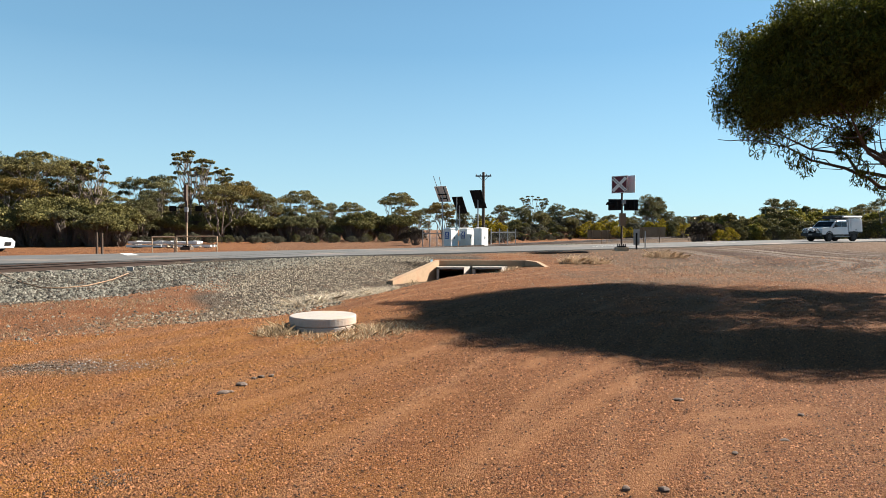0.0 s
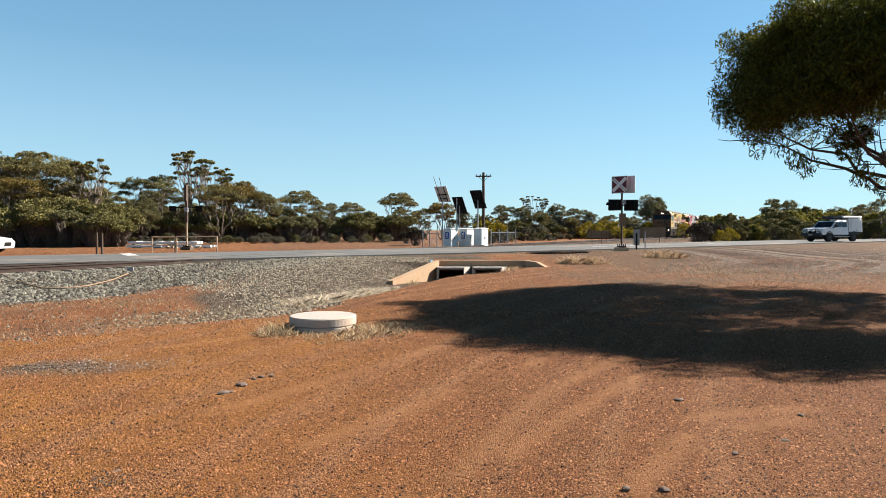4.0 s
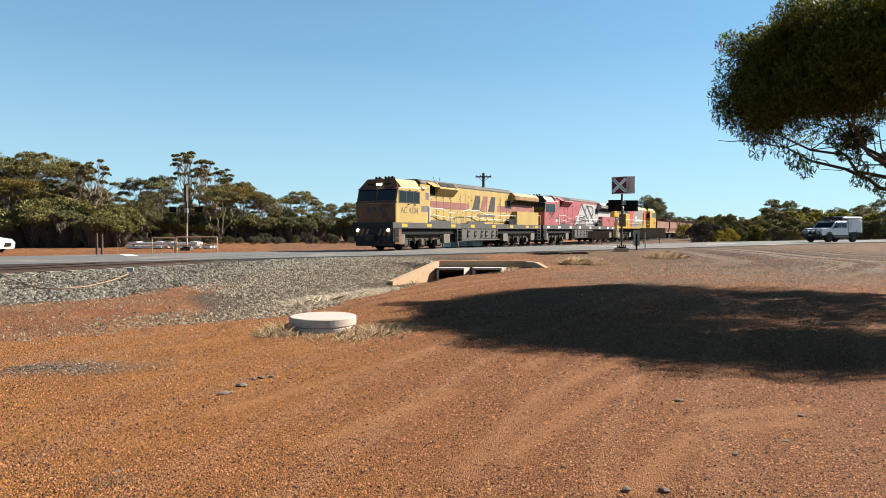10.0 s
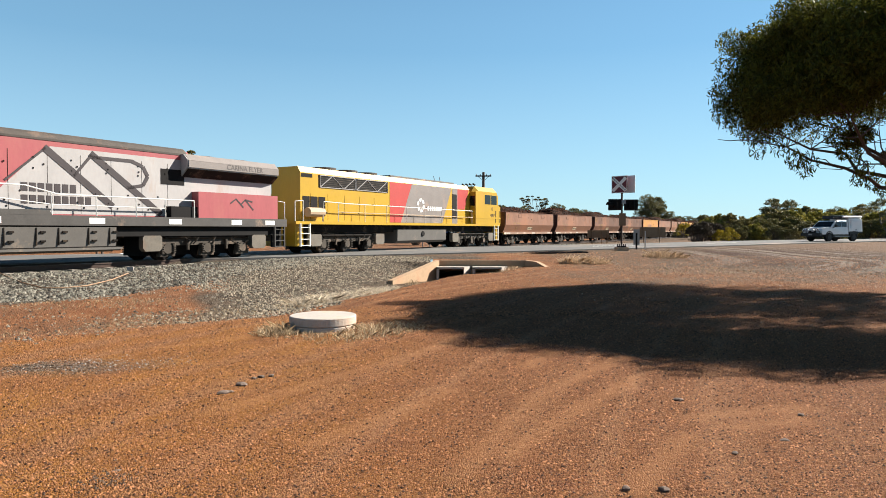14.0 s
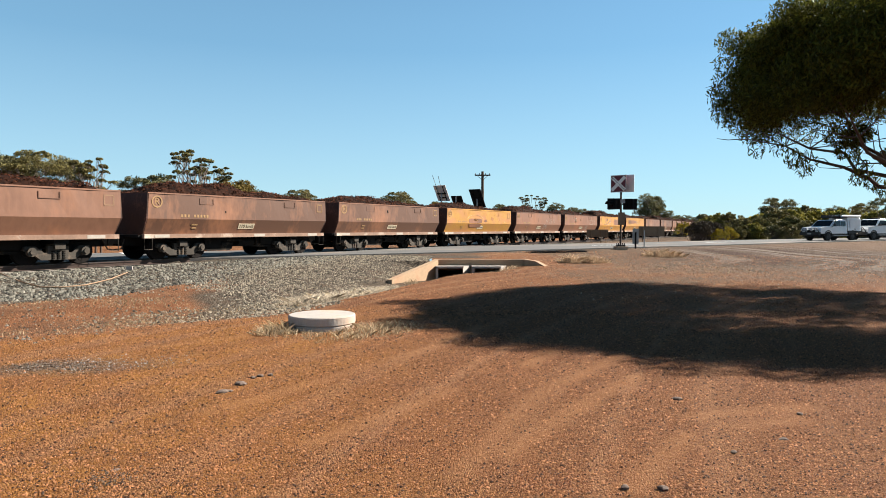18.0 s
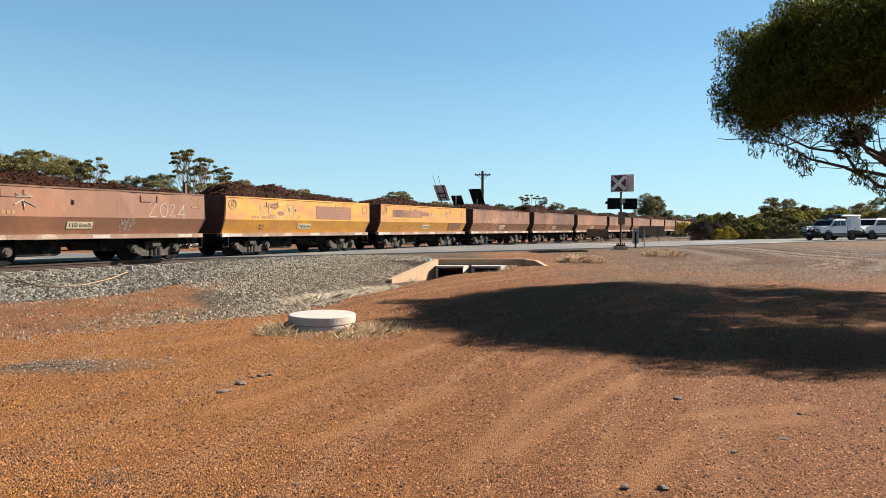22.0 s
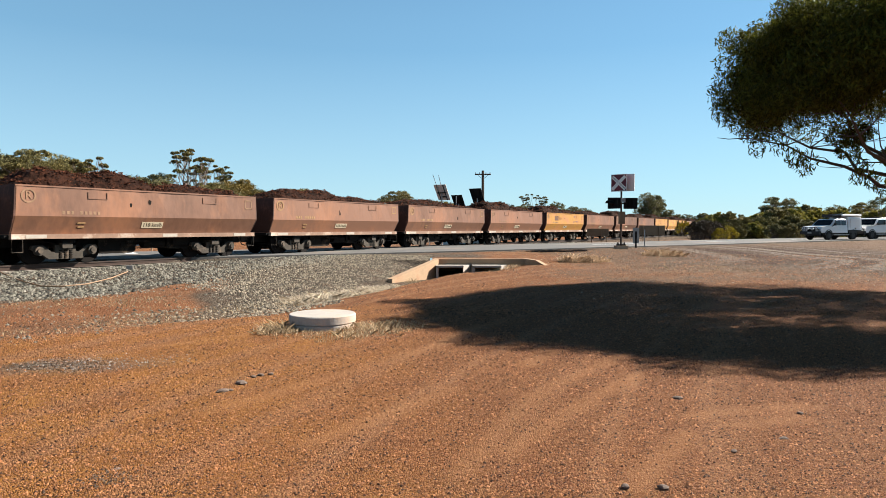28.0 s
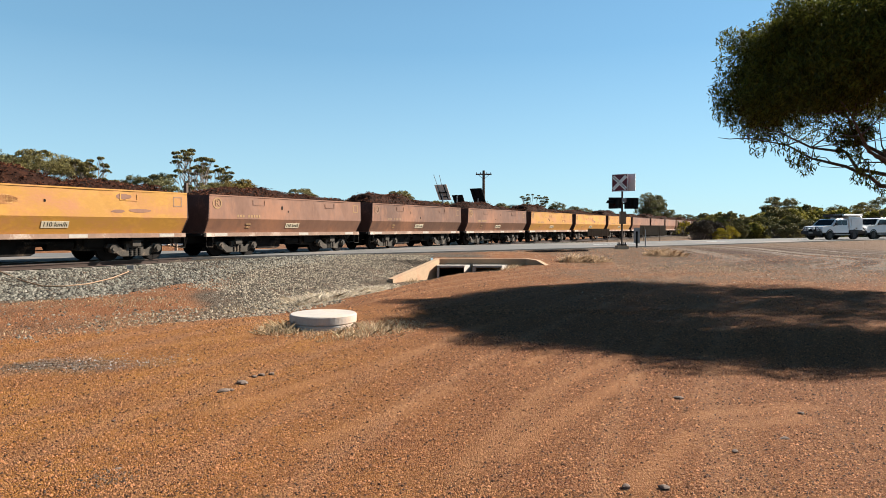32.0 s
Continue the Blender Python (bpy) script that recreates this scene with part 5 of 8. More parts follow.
MR, mr_cab, mr_hood, mr_rad, mr_lock = build_cab_loco("faded red and pale grey diesel locomotive with a peaked emblem", {
    "cab": M_LOCO_RED, "hood": M_LOCO_RED, "intake": M_LOCO_RED, "band": None, "mask": M_GRIME, "nose": M_LOCO_RED, "stripe": None, "radiator": M_LOCO_GREY, "wing": M_MIDGREY,
    "locker": M_LOCO_RED, "pilot": M_GRIME, "stripes": M_TANKBOX, "lit": False, "patch": M_RAILWHITE, "rail": M_RAILWHITE})
grey = Geo().prism([(-9.3, DKZ := 1.72), (-10.9, 3.35), (-11.6, 3.95), (-17.0, 3.95), (-17.0, DKZ)], "y", 1.0, 1.024)
part("grey_panel", grey, M_LOCO_GREY, mr_hood, "pale grey painted panel")
peak = Geo()
for a, b, wd in (((-10.2, 2.75), (-11.45, 3.88), .07), ((-11.4, 3.9), (-13.75, 2.02), .24), ((-12.35, 3.0), (-13.0, 3.80), .09), ((-12.95, 3.85), (-15.7, 1.78), .24),
                 ((-13.0, 3.72), (-14.5, 3.72), .12), ((-14.5, 3.72), (-14.95, 3.55), .13), ((-14.95, 3.55), (-15.15, 3.2), .14), ((-15.15, 3.2), (-14.95, 2.85), .14), ((-14.95, 2.85), (-14.3, 2.72), .12)):
    p, q = Vector((a[0], 0, a[1])), Vector((b[0], 0, b[1]))
    n = (q - p).normalized()
    n = Vector((-n.z, 0, n.x)) * wd / 2
    peak.prism([(v.x, v.z) for v in (p + n, q + n, q - n, p - n)], "y", 1.024, 1.036)
part("peak_emblem", peak, M_LOGO_DARK, mr_hood, "dark grey twin-peak emblem")
word = Geo()
for z, n in ((2.58, 7), (2.18, 9)):
    for k in range(n):
        word.box(-10.87 - .26 * k, -10.67 - .26 * k, 1.026, 1.034, z - .14, z + .14)
part("name_bars", word, M_LOGO_DARK, mr_hood)
small = Geo()
for a, b in (((-1.3, 2.55), (-1.55, 2.7)), ((-1.55, 2.7), (-2.0, 2.4)), ((-1.85, 2.5), (-2.0, 2.68)), ((-2.0, 2.68), (-2.45, 2.3)), ((-2.05, 2.68), (-2.4, 2.6))):
    p, q = Vector((a[0], 0, a[1])), Vector((b[0], 0, b[1]))
    n = (q - p).normalized()
    n = Vector((-n.z, 0, n.x)) * .025
    small.prism([(v.x, v.z) for v in (p + n, q + n, q - n, p - n)], "y", 1.468, 1.478)
small.box(-1.8, -1.3, 1.468, 1.476, 2.30, 2.36)
small.box(-1.85, -1.3, 1.468, 1.476, 2.20, 2.26)
part("cab_emblem", small, M_LOGO_DARK, mr_cab)
part("fleet_bar", Geo().box(-3.5, -3.15, 1.40, 1.408, 2.0, 2.2), M_RAILWHITE, MR)
lettering("fleet_number", "005", 0.27, side_text(-3.76, 1.408, 2.1), M_RAILWHITE, MR)
part("name_bar", Geo().box(-3.95, -3.2, 1.40, 1.406, 2.28, 2.38), M_LOGO_DARK, MR)
lettering("loco_name", "CARINA FLYER", 0.30, side_text(-19.5, 1.474, 3.80), M_LOCO_DARKGREY, mr_rad)
small2 = Geo()
for a, b in (((-18.7, 2.3), (-19.0, 2.5)), ((-19.0, 2.5), (-19.4, 2.15)), ((-19.3, 2.3), (-19.5, 2.48)), ((-19.5, 2.48), (-19.95, 2.05)), ((-19.5, 2.48), (-19.9, 2.4))):
    p, q = Vector((a[0], 0, a[1])), Vector((b[0], 0, b[1]))
    n = (q - p).normalized()
    n = Vector((-n.z, 0, n.x)) * .03
    small2.prism([(v.x, v.z) for v in (p + n, q + n, q - n, p - n)], "y", 1.44, 1.45)
part("locker_emblem", small2, M_LOGO_DARK, mr_lock)


def build_hood_loco():
    """A narrow-hood locomotive running long hood first, its cab at the rear."""
    w = thing("locomotive", "bright yellow hood diesel locomotive with grey and red panel", "locomotive", group="locomotives of the train")
    L, HW, DK = 21.9, 1.45, 1.60
    fr = Geo().box(-L, -.1, -HW, HW, 1.46, DK)
    part("walkway", fr, M_LOCO_YELLOW, w)
    part("underframe", Geo().box(-L + .3, -.4, -1.1, 1.1, 1.05, 1.46), M_UNDER, w)
    sect = [(-.98, DK), (-.98, 4.0), (-.80, 4.30), (.80, 4.30), (.98, 4.0), (.98, DK)]
    hood = part("hood", Geo().prism(sect, "x", -17.9, -.9), M_LOCO_YELLOW, w)
    seams(w, hood, [-1.6, -2.9, -4.2, -5.5, -6.8, -8.3, -9.4, -10.4, -11.4, -12.4, -13.4, -14.4], .985, DK + .1, 3.0)
    gr = part("grille", Geo().box(-8.1, -2.2, .98, .992, 3.32, 3.96), M_BLACK, hood, "dark cooling grille with white braces")
    br = Geo()
    for x0, x1 in ((-2.3, -5.1), (-5.2, -8.0)):
        for a, b in (((x0, 3.34), (x1, 3.34)), ((x0, 3.94), (x1, 3.94)), ((x0, 3.34), (x0, 3.94)), ((x1, 3.34), (x1, 3.94)), ((x0, 3.34), ((x0 * 2 + x1) / 3, 3.94)), (((x0 * 2 + x1) / 3, 3.94), ((x0 + 2 * x1) / 3, 3.34)), (((x0 + 2 * x1) / 3, 3.34), (x1, 3.94))):
            br.tube([(a[0], 1.0, a[1]), (b[0], 1.0, b[1])], .022, 5)
    part("grille_brace", br, M_LOCO_GREY, gr)
    for x in (-1.05, -1.62, -2.19):
        part("front_grille", Geo().box(x - .5, x, .98, .994, 2.0, 2.85), M_BLACK, hood)
    for z in (3.42, 3.52, 3.62, 3.72, 3.82):
        part("grille_slat", Geo().box(-8.05, -2.25, .985, 1.0, z - .012, z + .012), M_BOGIE, gr)
    pan = Geo().prism([(-9.4, DK + .02), (-10.6, 3.98), (-15.4, 3.98), (-14.2, DK + .02)], "y", .98, .990)
    part("grey_panel", pan, M_MIDGREY, hood, "charcoal slanted panel with a white emblem")
    part("red_panel", Geo().prism([(-8.3, DK + .02), (-8.3, 3.98), (-10.6, 3.98), (-9.4, DK + .02)], "y", .98, .990), M_LOCO_PINKRED, hood)
    part("red_panel", Geo().prism([(-16.2, 2.6), (-16.2, 3.98), (-17.8, 3.98), (-17.2, 2.6)], "y", .98, .990), M_LOCO_PINKRED, hood)
    part("grey_panel", Geo().prism([(-15.5, DK), (-15.5, 3.98), (-16.2, 3.98), (-16.2, DK)], "y", .98, .990), M_MIDGREY, hood)
    part("side_vent", Geo().box(-16.1, -15.5, .99, .999, 2.0, 3.6), M_BLACK, hood)
    e = Geo()
    for k in range(6):
        a, b = math.pi / 3 * k, math.pi / 3 * k + .7
        e.prism([(-11.6 + q * math.cos(t), 2.72 + q * math.sin(t)) for q, t in ((.45, a), (.45, b), (.24, b), (.24, a))], "y", .99, 1.0)
    for k in range(7):
        e.box(-12.55 - .26 * k, -12.38 - .26 * k, .99, .998, 2.42, 2.68)
    part("white_emblem", e, M_WHITE, hood)
    roof = Geo()
    for x in (-3.6, -5.4, -7.2):
        roof.disc((x, 0, 4.36), .72, "z", .16, 20)
    roof.prism([(-.6, 4.28), (-.5, 4.45), (.5, 4.45), (.6, 4.28)], "x", -16.5, -9.0)
    part("roof_fan", roof, M_ROOF, w)
    cab = Geo()
    prof = [(-18.0, DK), (-18.0, 3.9), (-18.4, 4.30), (-21.3, 4.30), (-21.52, 4.02), (-21.58, 3.0), (-21.9, 2.9), (-21.95, DK)]
    cab.loft([[(x, y, z - (d if z > 3.9 else 0)) for x, z in prof] for y, d in ((-HW, .35), (-1.1, 0), (1.1, 0), (HW, .35))])
    cabo = part("cab", cab, M_LOCO_YELLOW, w)
    win = Geo()
    for x0, x1 in ((-19.4, -20.3), (-20.4, -21.3)):
        win.box(x1, x0, HW - .005, HW + .008, 3.05, 3.72)
    win.box(-17.99, -17.985 + .01, 1.0, 1.38, 2.9, 3.6)
    part("side_window", win, M_GLASS_DARK, cabo)
    part("door", Geo().box(-17.995, -17.96, 1.0, 1.4, DK, 2.7), M_YELLOWPAINT, cabo)
    lettering("fleet_letter", "Q", .34, side_text(-20.55, HW + .004, 2.72), M_LOGO_DARK, cabo)
    lettering("fleet_number", "4007", .36, side_text(-20.62, HW + .004, 2.24), M_LOGO_DARK, cabo)
    for x in (-21.15, -21.75):
        for z0, z1 in ((1.72, 2.05), (2.12, 2.6)):
            part("vent_slot", Geo().box(x - .05, x + .05, HW - .005, HW + .006, z0, z1), M_UNDER, cabo)
    part("cab_sill", Geo().box(-21.98, -18.0, HW - .02, HW + .02, 2.0, 2.05), M_LOCO_YELLOW, cabo)
    horn = Geo()
    for y in (-.4, -.1, .2, .5):
        horn.tube([(-19.7, y, 4.50), (-19.35, y, 4.54)], [.03, .07], 8)
        horn.tube([(-19.6, y, 4.38), (-19.6, y, 4.52)], .03, 6)
    part("horns", horn, M_BLACK, cabo)
    part("number_board", Geo().box(-1.75, -.95, .96, .99, 3.78, 3.96), M_BLACK, hood)
    cyl = Geo().tube([(-1.1, 1.25, 2.05), (-2.2, 1.25, 2.05)], .24, 12)
    part("air_reservoir", cyl, M_PLATE, w)
    tank = part("fuel_tank", Geo().prism([(-1.38, .55), (-1.4, 1.2), (1.4, 1.2), (1.38, .55), (1.1, .4), (-1.1, .4)], "x", -14.0, -8.5), M_TANKBOX, w)
    part("tank_filler", Geo().disc((-11.2, 1.41, .95), .16, "y", .06, 12), M_BLACK, tank)
    for x in (-.75, -L + .6):
        lad = Geo()
        for xx in (x - .32, x + .32):
            lad.box(xx - .025, xx + .025, HW - .08, HW + .01, .38, 1.5)
        for z in (.42, .72, 1.0, 1.28):
            lad.box(x - .32, x + .32, HW - .16, HW + .01, z, z + .03)
        part("ladder", lad, M_RAILWHITE, w)
        part("pilot", Geo().box(x - .4 if x < -5 else x, x if x < -5 else x + .55, -1.3, 1.3, .4, 1.46), M_LOCO_YELLOW, w)
    handrail(w, [(-2.0, 1.42, DK), (-2.1, 1.42, 2.6), (-4.0, 1.42, 2.55), (-17.6, 1.42, 2.5)], M_RAILWHITE, (-3.2, -5.4, -7.4, -9.4, -11.4, -13.4, -15.4, -17.5), DK)
    handrail(w, [(-.15, 1.35, DK), (-.15, 1.35, 2.55), (-.7, 1.35, 2.6)], M_RAILWHITE, (-.7,), DK)
    handrail(w, [(-3.2, 1.42, 2.1), (-17.6, 1.42, 2.05)], M_PLATE, (), DK, "lower_rail")
    for a, b in ((-.2, .45), (-L - .45, -L + .2)):
        part("coupler", Geo().box(a, b, -.12, .12, .66, .92), M_BOGIE, w)
    loco_bogie(w, -4.2)
    loco_bogie(w, -17.9)
    return w


QL = build_hood_loco()
TRAIN = [(AC, 0.0, 21.7), (MR, 22.42, 21.7), (QL, 44.88, 21.9)] + [(wg, FIRST_WAGON + WAGON_PITCH * i, 10.0) for i, wg in enumerate(WAGONS)]


# ---- trees and bushes ----
def leaf_quads(centres, per, spread, size, rng, droop=0.0, long=1.0, tri=False):
    """Small leaves scattered round centres (x, y, z, scale): vertices and faces as arrays."""
    c = np.repeat(np.asarray(centres, float), per, axis=0)
    n = len(c)
    d = rng.normal(size=(n, 3))
    d /= np.linalg.norm(d, axis=1)[:, None]
    r = rng.uniform(0.35, 1.0, n) ** 0.5
    p = c[:, :3] + d * (r * c[:, 3])[:, None] * np.asarray(spread)
    u = rng.normal(size=(n, 3))
    u[:, 2] -= droop
    u /= np.linalg.norm(u, axis=1)[:, None]
    v = np.cross(u, rng.normal(size=(n, 3)))
    v /= np.linalg.norm(v, axis=1)[:, None]
    s = size * rng.uniform(0.6, 1.3, n)[:, None]
    a, b = u * s * long, v * s / long
    if tri:
        return np.stack([p - a - b * .7, p + b * 1.3, p + a - b * .4], 1).reshape(-1, 3), np.arange(3 * n).reshape(n, 3)
    q = np.stack([p - a, p + b, p + a, p - b], 1).reshape(-1, 3)
    f = np.arange(4 * n).reshape(n, 4)
    return q, f


def mesh_np(name, q, f, material):
    me = bpy.data.meshes.new(name)
    me.vertices.add(len(q))
    me.vertices.foreach_set("co", np.ascontiguousarray(q, dtype=np.float32).ravel())
    k = f.shape[1]
    me.loops.add(f.size)
    me.loops.foreach_set("vertex_index", np.ascontiguousarray(f, dtype=np.int32).ravel())
    me.polygons.add(len(f))
    me.polygons.foreach_set("loop_start", np.arange(0, f.size, k, dtype=np.int32))
    me.update(calc_edges=True)
    me.materials.append(material)
    return me


def limb(g, p, q, r0, r1, rnd, bend=0.12, n=4, sides=6):
    p, q = Vector(p), Vector(q)
    d = (q - p).length
    path = [p.lerp(q, k / n) + Vector((rnd.uniform(-1, 1), rnd.uniform(-1, 1), rnd.uniform(-.5, .5))) * d * bend * (0 if k in (0, n) else 1) for k in range(n + 1)]
    g.tube(path, [r0 + (r1 - r0) * k / n for k in range(n + 1)], sides)
    return path


def cap(clumps, rnd, x, y, z, r, flat, n):
    """A dense, domed plate of foliage with a ragged, open underside."""
    for _ in range(n):
        a, up = rnd.uniform(0, 2 * math.pi), rnd.uniform(-.12, 1) ** 1 if rnd.random() > .25 else rnd.uniform(-.45, .1)
        h = math.sqrt(max(0, 1 - up * up))
        k = rnd.uniform(.72, 1.0)
        clumps.append((x + r * h * k * math.cos(a), y + r * h * k * math.sin(a), z + r * flat * up * k, r * rnd.uniform(.17, .30)))


def gum_tree(seed, height, width, leafm, label, style="umbrella", fine=1.0):
    """A eucalypt: a few leaning stems, forking limbs, and flat-topped plates of leaves with sky between."""
    rnd, rng = random.Random(seed), np.random.default_rng(seed)
    t = thing("gum_tree", label, "tree", group="gum trees")
    wood, clumps = Geo(), []
    stems = {"umbrella": 5, "sparse": 3, "round": 5}[style]
    r = 0.024 * height ** 0.75
    each = max(8, int({"umbrella": 38, "round": 38, "sparse": 26}[style] * min(1, fine)))
    for k in range(stems):
        a = 2 * math.pi * (k + rnd.uniform(-.3, .3)) / stems
        lean = width * ({"umbrella": .20, "round": .16, "sparse": .07}[style]) * rnd.uniform(.6, 1.2)
        fork = Vector((lean * math.cos(a), lean * math.sin(a), height * rnd.uniform(.32, .52)))
        limb(wood, (.16 * math.cos(a), .16 * math.sin(a), -.2), fork, r, r * .6, rnd, .07)
        for j in range({"umbrella": 4, "round": 6, "sparse": 11}[style]):
            b = a + rnd.uniform(-1.2, 1.2)
            rel = rnd.uniform(.15, 1.0) ** .7
            if style == "umbrella":
                top, size, flat = height * (.90 - .24 * rel ** 2 - rnd.choice((0, 0, .04, .16)) + rnd.uniform(-.03, .03)), height * rnd.uniform(.085, .16), .42
            elif style == "round":
                top, size, flat = height * (.90 - .30 * rel ** 2 - rnd.choice((0, .05, .18, .34))), height * rnd.uniform(.085, .14), .75
            else:
                top, size, flat = height * rnd.uniform(.50, .96), height * rnd.uniform(.028, .055), .42
            reach = width * .5 * rel - size * .4
            tip = Vector((reach * math.cos(b), reach * math.sin(b), top))
            path = limb(wood, fork, tip - Vector((0, 0, size * .1)), r * .5, r * .14, rnd, .08, 4, 5)
            for _ in range(4):
                c = rnd.uniform(0, 6.3)
                limb(wood, path[3], tip + Vector((math.cos(c), math.sin(c), rnd.uniform(0, .4))) * size * .8, r * .17, r * .05, rnd, .1, 2, 4)
            cap(clumps, rnd, tip.x, tip.y, tip.z, size, flat, each)
            if rnd.random() < .35 and style != "sparse":
                mid = path[2] + Vector((rnd.uniform(-1, 1), rnd.uniform(-1, 1), rnd.uniform(-.2, .5))) * size
                limb(wood, path[2], mid, r * .2, r * .06, rnd, .1, 2, 4)
                cap(clumps, rnd, mid.x, mid.y, mid.z, size * rnd.uniform(.4, .65), flat, each // 2)
    part("trunk", wood, M_BARK, t)
    size = .0072 * height / min(1, fine) ** .5
    q, f = leaf_quads(clumps, 21, (1.1, 1.1, .75), size, rng, 0.1, 1.25, True)
    part("crown", mesh_np("crown", q, f, leafm), leafm, t)
    return t


def dome_bush(seed, height, width, leafm, label, domes=7, twiggy=84):
    """A mallee-like bush: dark twiggy stems fanning up to dense flattened caps of leaves."""
    rnd, rng = random.Random(seed), np.random.default_rng(seed)
    t = thing("bush", label, "bush", group="roadside bushes")
    wood, clumps, caps = Geo(), [], []
    for k in range(domes):
        a = 2 * math.pi * k / max(1, domes - 1) + rnd.uniform(-.3, .3)
        rr = 0 if k == 0 else width * .34 * rnd.uniform(.75, 1.15)
        caps.append((rr * math.cos(a), rr * math.sin(a), height * (.80 if k == 0 else rnd.uniform(.52, .80)), width * (.21 if k == 0 else rnd.uniform(.13, .21))))
    for k in range(twiggy * 3):
        x, y, z, r = caps[k % domes]
        b, q = rnd.uniform(0, 6.3), r * math.sqrt(rnd.uniform(0, 1))
        limb(wood, (x * .3 + rnd.uniform(-.1, .1), y * .3 + rnd.uniform(-.1, .1), -.15), (x + q * math.cos(b), y + q * math.sin(b), z + .05), .020 * height ** .5, .007, rnd, .09, 3, 3)
    for x, y, z, r in caps:
        cap(clumps, rnd, x, y, z, r * 1.05, .62, int(70 * (r / height / .25)) + 20)
    part("branchwork", wood, M_TWIG, t)
    q, f = leaf_quads(clumps, 26, (1.1, 1.1, .8), .030 * height ** .6, rng, -0.3, 1.3, True)
    low = [(x * rnd.uniform(.4, 1.1), y * rnd.uniform(.4, 1.1), z * rnd.uniform(.15, .8), r * .6) for x, y, z, r in caps for _ in range(1)]
    q2, f2 = leaf_quads(low, 34, (1, 1, 1.2), .026 * height ** .6, rng, 0.0, 1.3, True)
    part("foliage", mesh_np("foliage", np.concatenate([q, q2]), np.concatenate([f, f2 + len(q)]), leafm), leafm, t)
    return t


def bush(seed, height, width, leafm, label, bare=0.0, stems=22):
    """A domed bush: leaves in a thick cap over a spray of stems."""
    rnd, rng = random.Random(seed), np.random.default_rng(seed)
    t = thing("bush", label, "bush", group="roadside bushes")
    wood, clumps = Geo(), []
    for k in range(stems):
        a = rnd.uniform(0, 6.3)
        rel = math.sqrt(rnd.uniform(.01, 1))
        rr = width * .5 * rel
        top = height * (.93 - .42 * rel ** 2.4) * rnd.uniform(.9, 1.02)
        tip = Vector((rr * math.cos(a), rr * math.sin(a), top))
        limb(wood, (tip.x * .2, tip.y * .2, -.15), tip, .022 * height ** .6, .007, rnd, .07, 3, 4)
        for j in range(3):
            e = tip + Vector((rnd.uniform(-1, 1), rnd.uniform(-1, 1), rnd.uniform(-1, .5))) * height * .2
            limb(wood, tip * .6, e, .012, .004, rnd, .1, 2, 3)
        cap(clumps, rnd, tip.x, tip.y, tip.z - height * .1, height * .16, .8, 9)
        if rnd.random() > bare + .15:
            clumps.append((tip.x * 1.02, tip.y * 1.02, tip.z * .66, height * .15))
        if rnd.random() > bare + .35:
            clumps.append((tip.x * 1.0, tip.y * 1.0, tip.z * .34, height * .13))
    part("branchwork", wood, M_TWIG, t)
    q, f = leaf_quads(clumps, int(44 * (1 - bare * .9)), (1.15, 1.15, .8), (.040 + .008 * height) * .9, rng, -0.2, 1.2, True)
    part("foliage", mesh_np("foliage", q, f, leafm), leafm, t)
    return t


TREES = {
    "u1": gum_tree(1, 10, 9, M_LEAF_A, "spreading olive-green gum tree with pale branching stems", "umbrella", 1.5),
    "u2": gum_tree(2, 10, 10, M_LEAF_B, "dark green flat-topped gum tree with several stems", "umbrella", 1.5),
    "u3": gum_tree(3, 10, 8, M_LEAF_C, "bronze-green flat-topped gum tree", "umbrella", 1.5),
    "r1": gum_tree(4, 10, 8, M_LEAF_B, "dense rounded dark green gum tree", "round", 1.4),
    "r2": gum_tree(5, 10, 7, M_LEAF_A, "dense olive-green gum tree", "round"),
    "s1": gum_tree(6, 10, 7.5, M_LEAF_A, "tall sparse gum tree with small separate leaf clumps", "sparse", 1.6),
    "f1": gum_tree(7, 10, 9, M_LEAF_B, "distant dark green gum tree on the plain", "umbrella", .16),
    "f2": gum_tree(8, 10, 8, M_LEAF_A, "distant olive-green gum tree on the plain", "round", .16),
    "b1": dome_bush(11, 2.5, 3.4, M_LEAF_BUSH, "olive dome-topped bush on dark twiggy stems"),
    "d1": dome_bush(18, 2.5, 3.0, M_LEAF_B, "dark green dome-topped bush on twiggy stems", 5),
    "d2": dome_bush(19, 2.5, 3.8, M_LEAF_BUSH, "wide olive bush with several rounded caps", 9, 100),
    "b2": bush(12, 2.5, 2.8, M_LEAF_B, "rounded green roadside bush", .1),
    "b3": bush(13, 1.2, 1.8, M_LEAF_GREY, "low silvery grey saltbush", .0),
    "b4": bush(14, 2.2, 3.0, M_LEAF_YELLOW, "dense yellow-green wattle bush", .0),
    "g1": bush(16, 2.5, 3.4, M_LEAF_D, "large rounded bright olive-green bush", .0, 34),
    "g2": bush(17, 2.5, 3.0, M_LEAF_A, "large rounded dull olive bush", .0, 34),
    "b5": bush(15, 2.5, 2.8, M_LEAF_DRY, "nearly bare grey-brown twiggy bush", .75, 46),
}
SIZE = {k: (10 if k[0] in "ursf" else (1.2 if k == "b3" else (2.2 if k == "b4" else 2.5))) for k in TREES}
taken = set()
tree_rnd = random.Random(77)


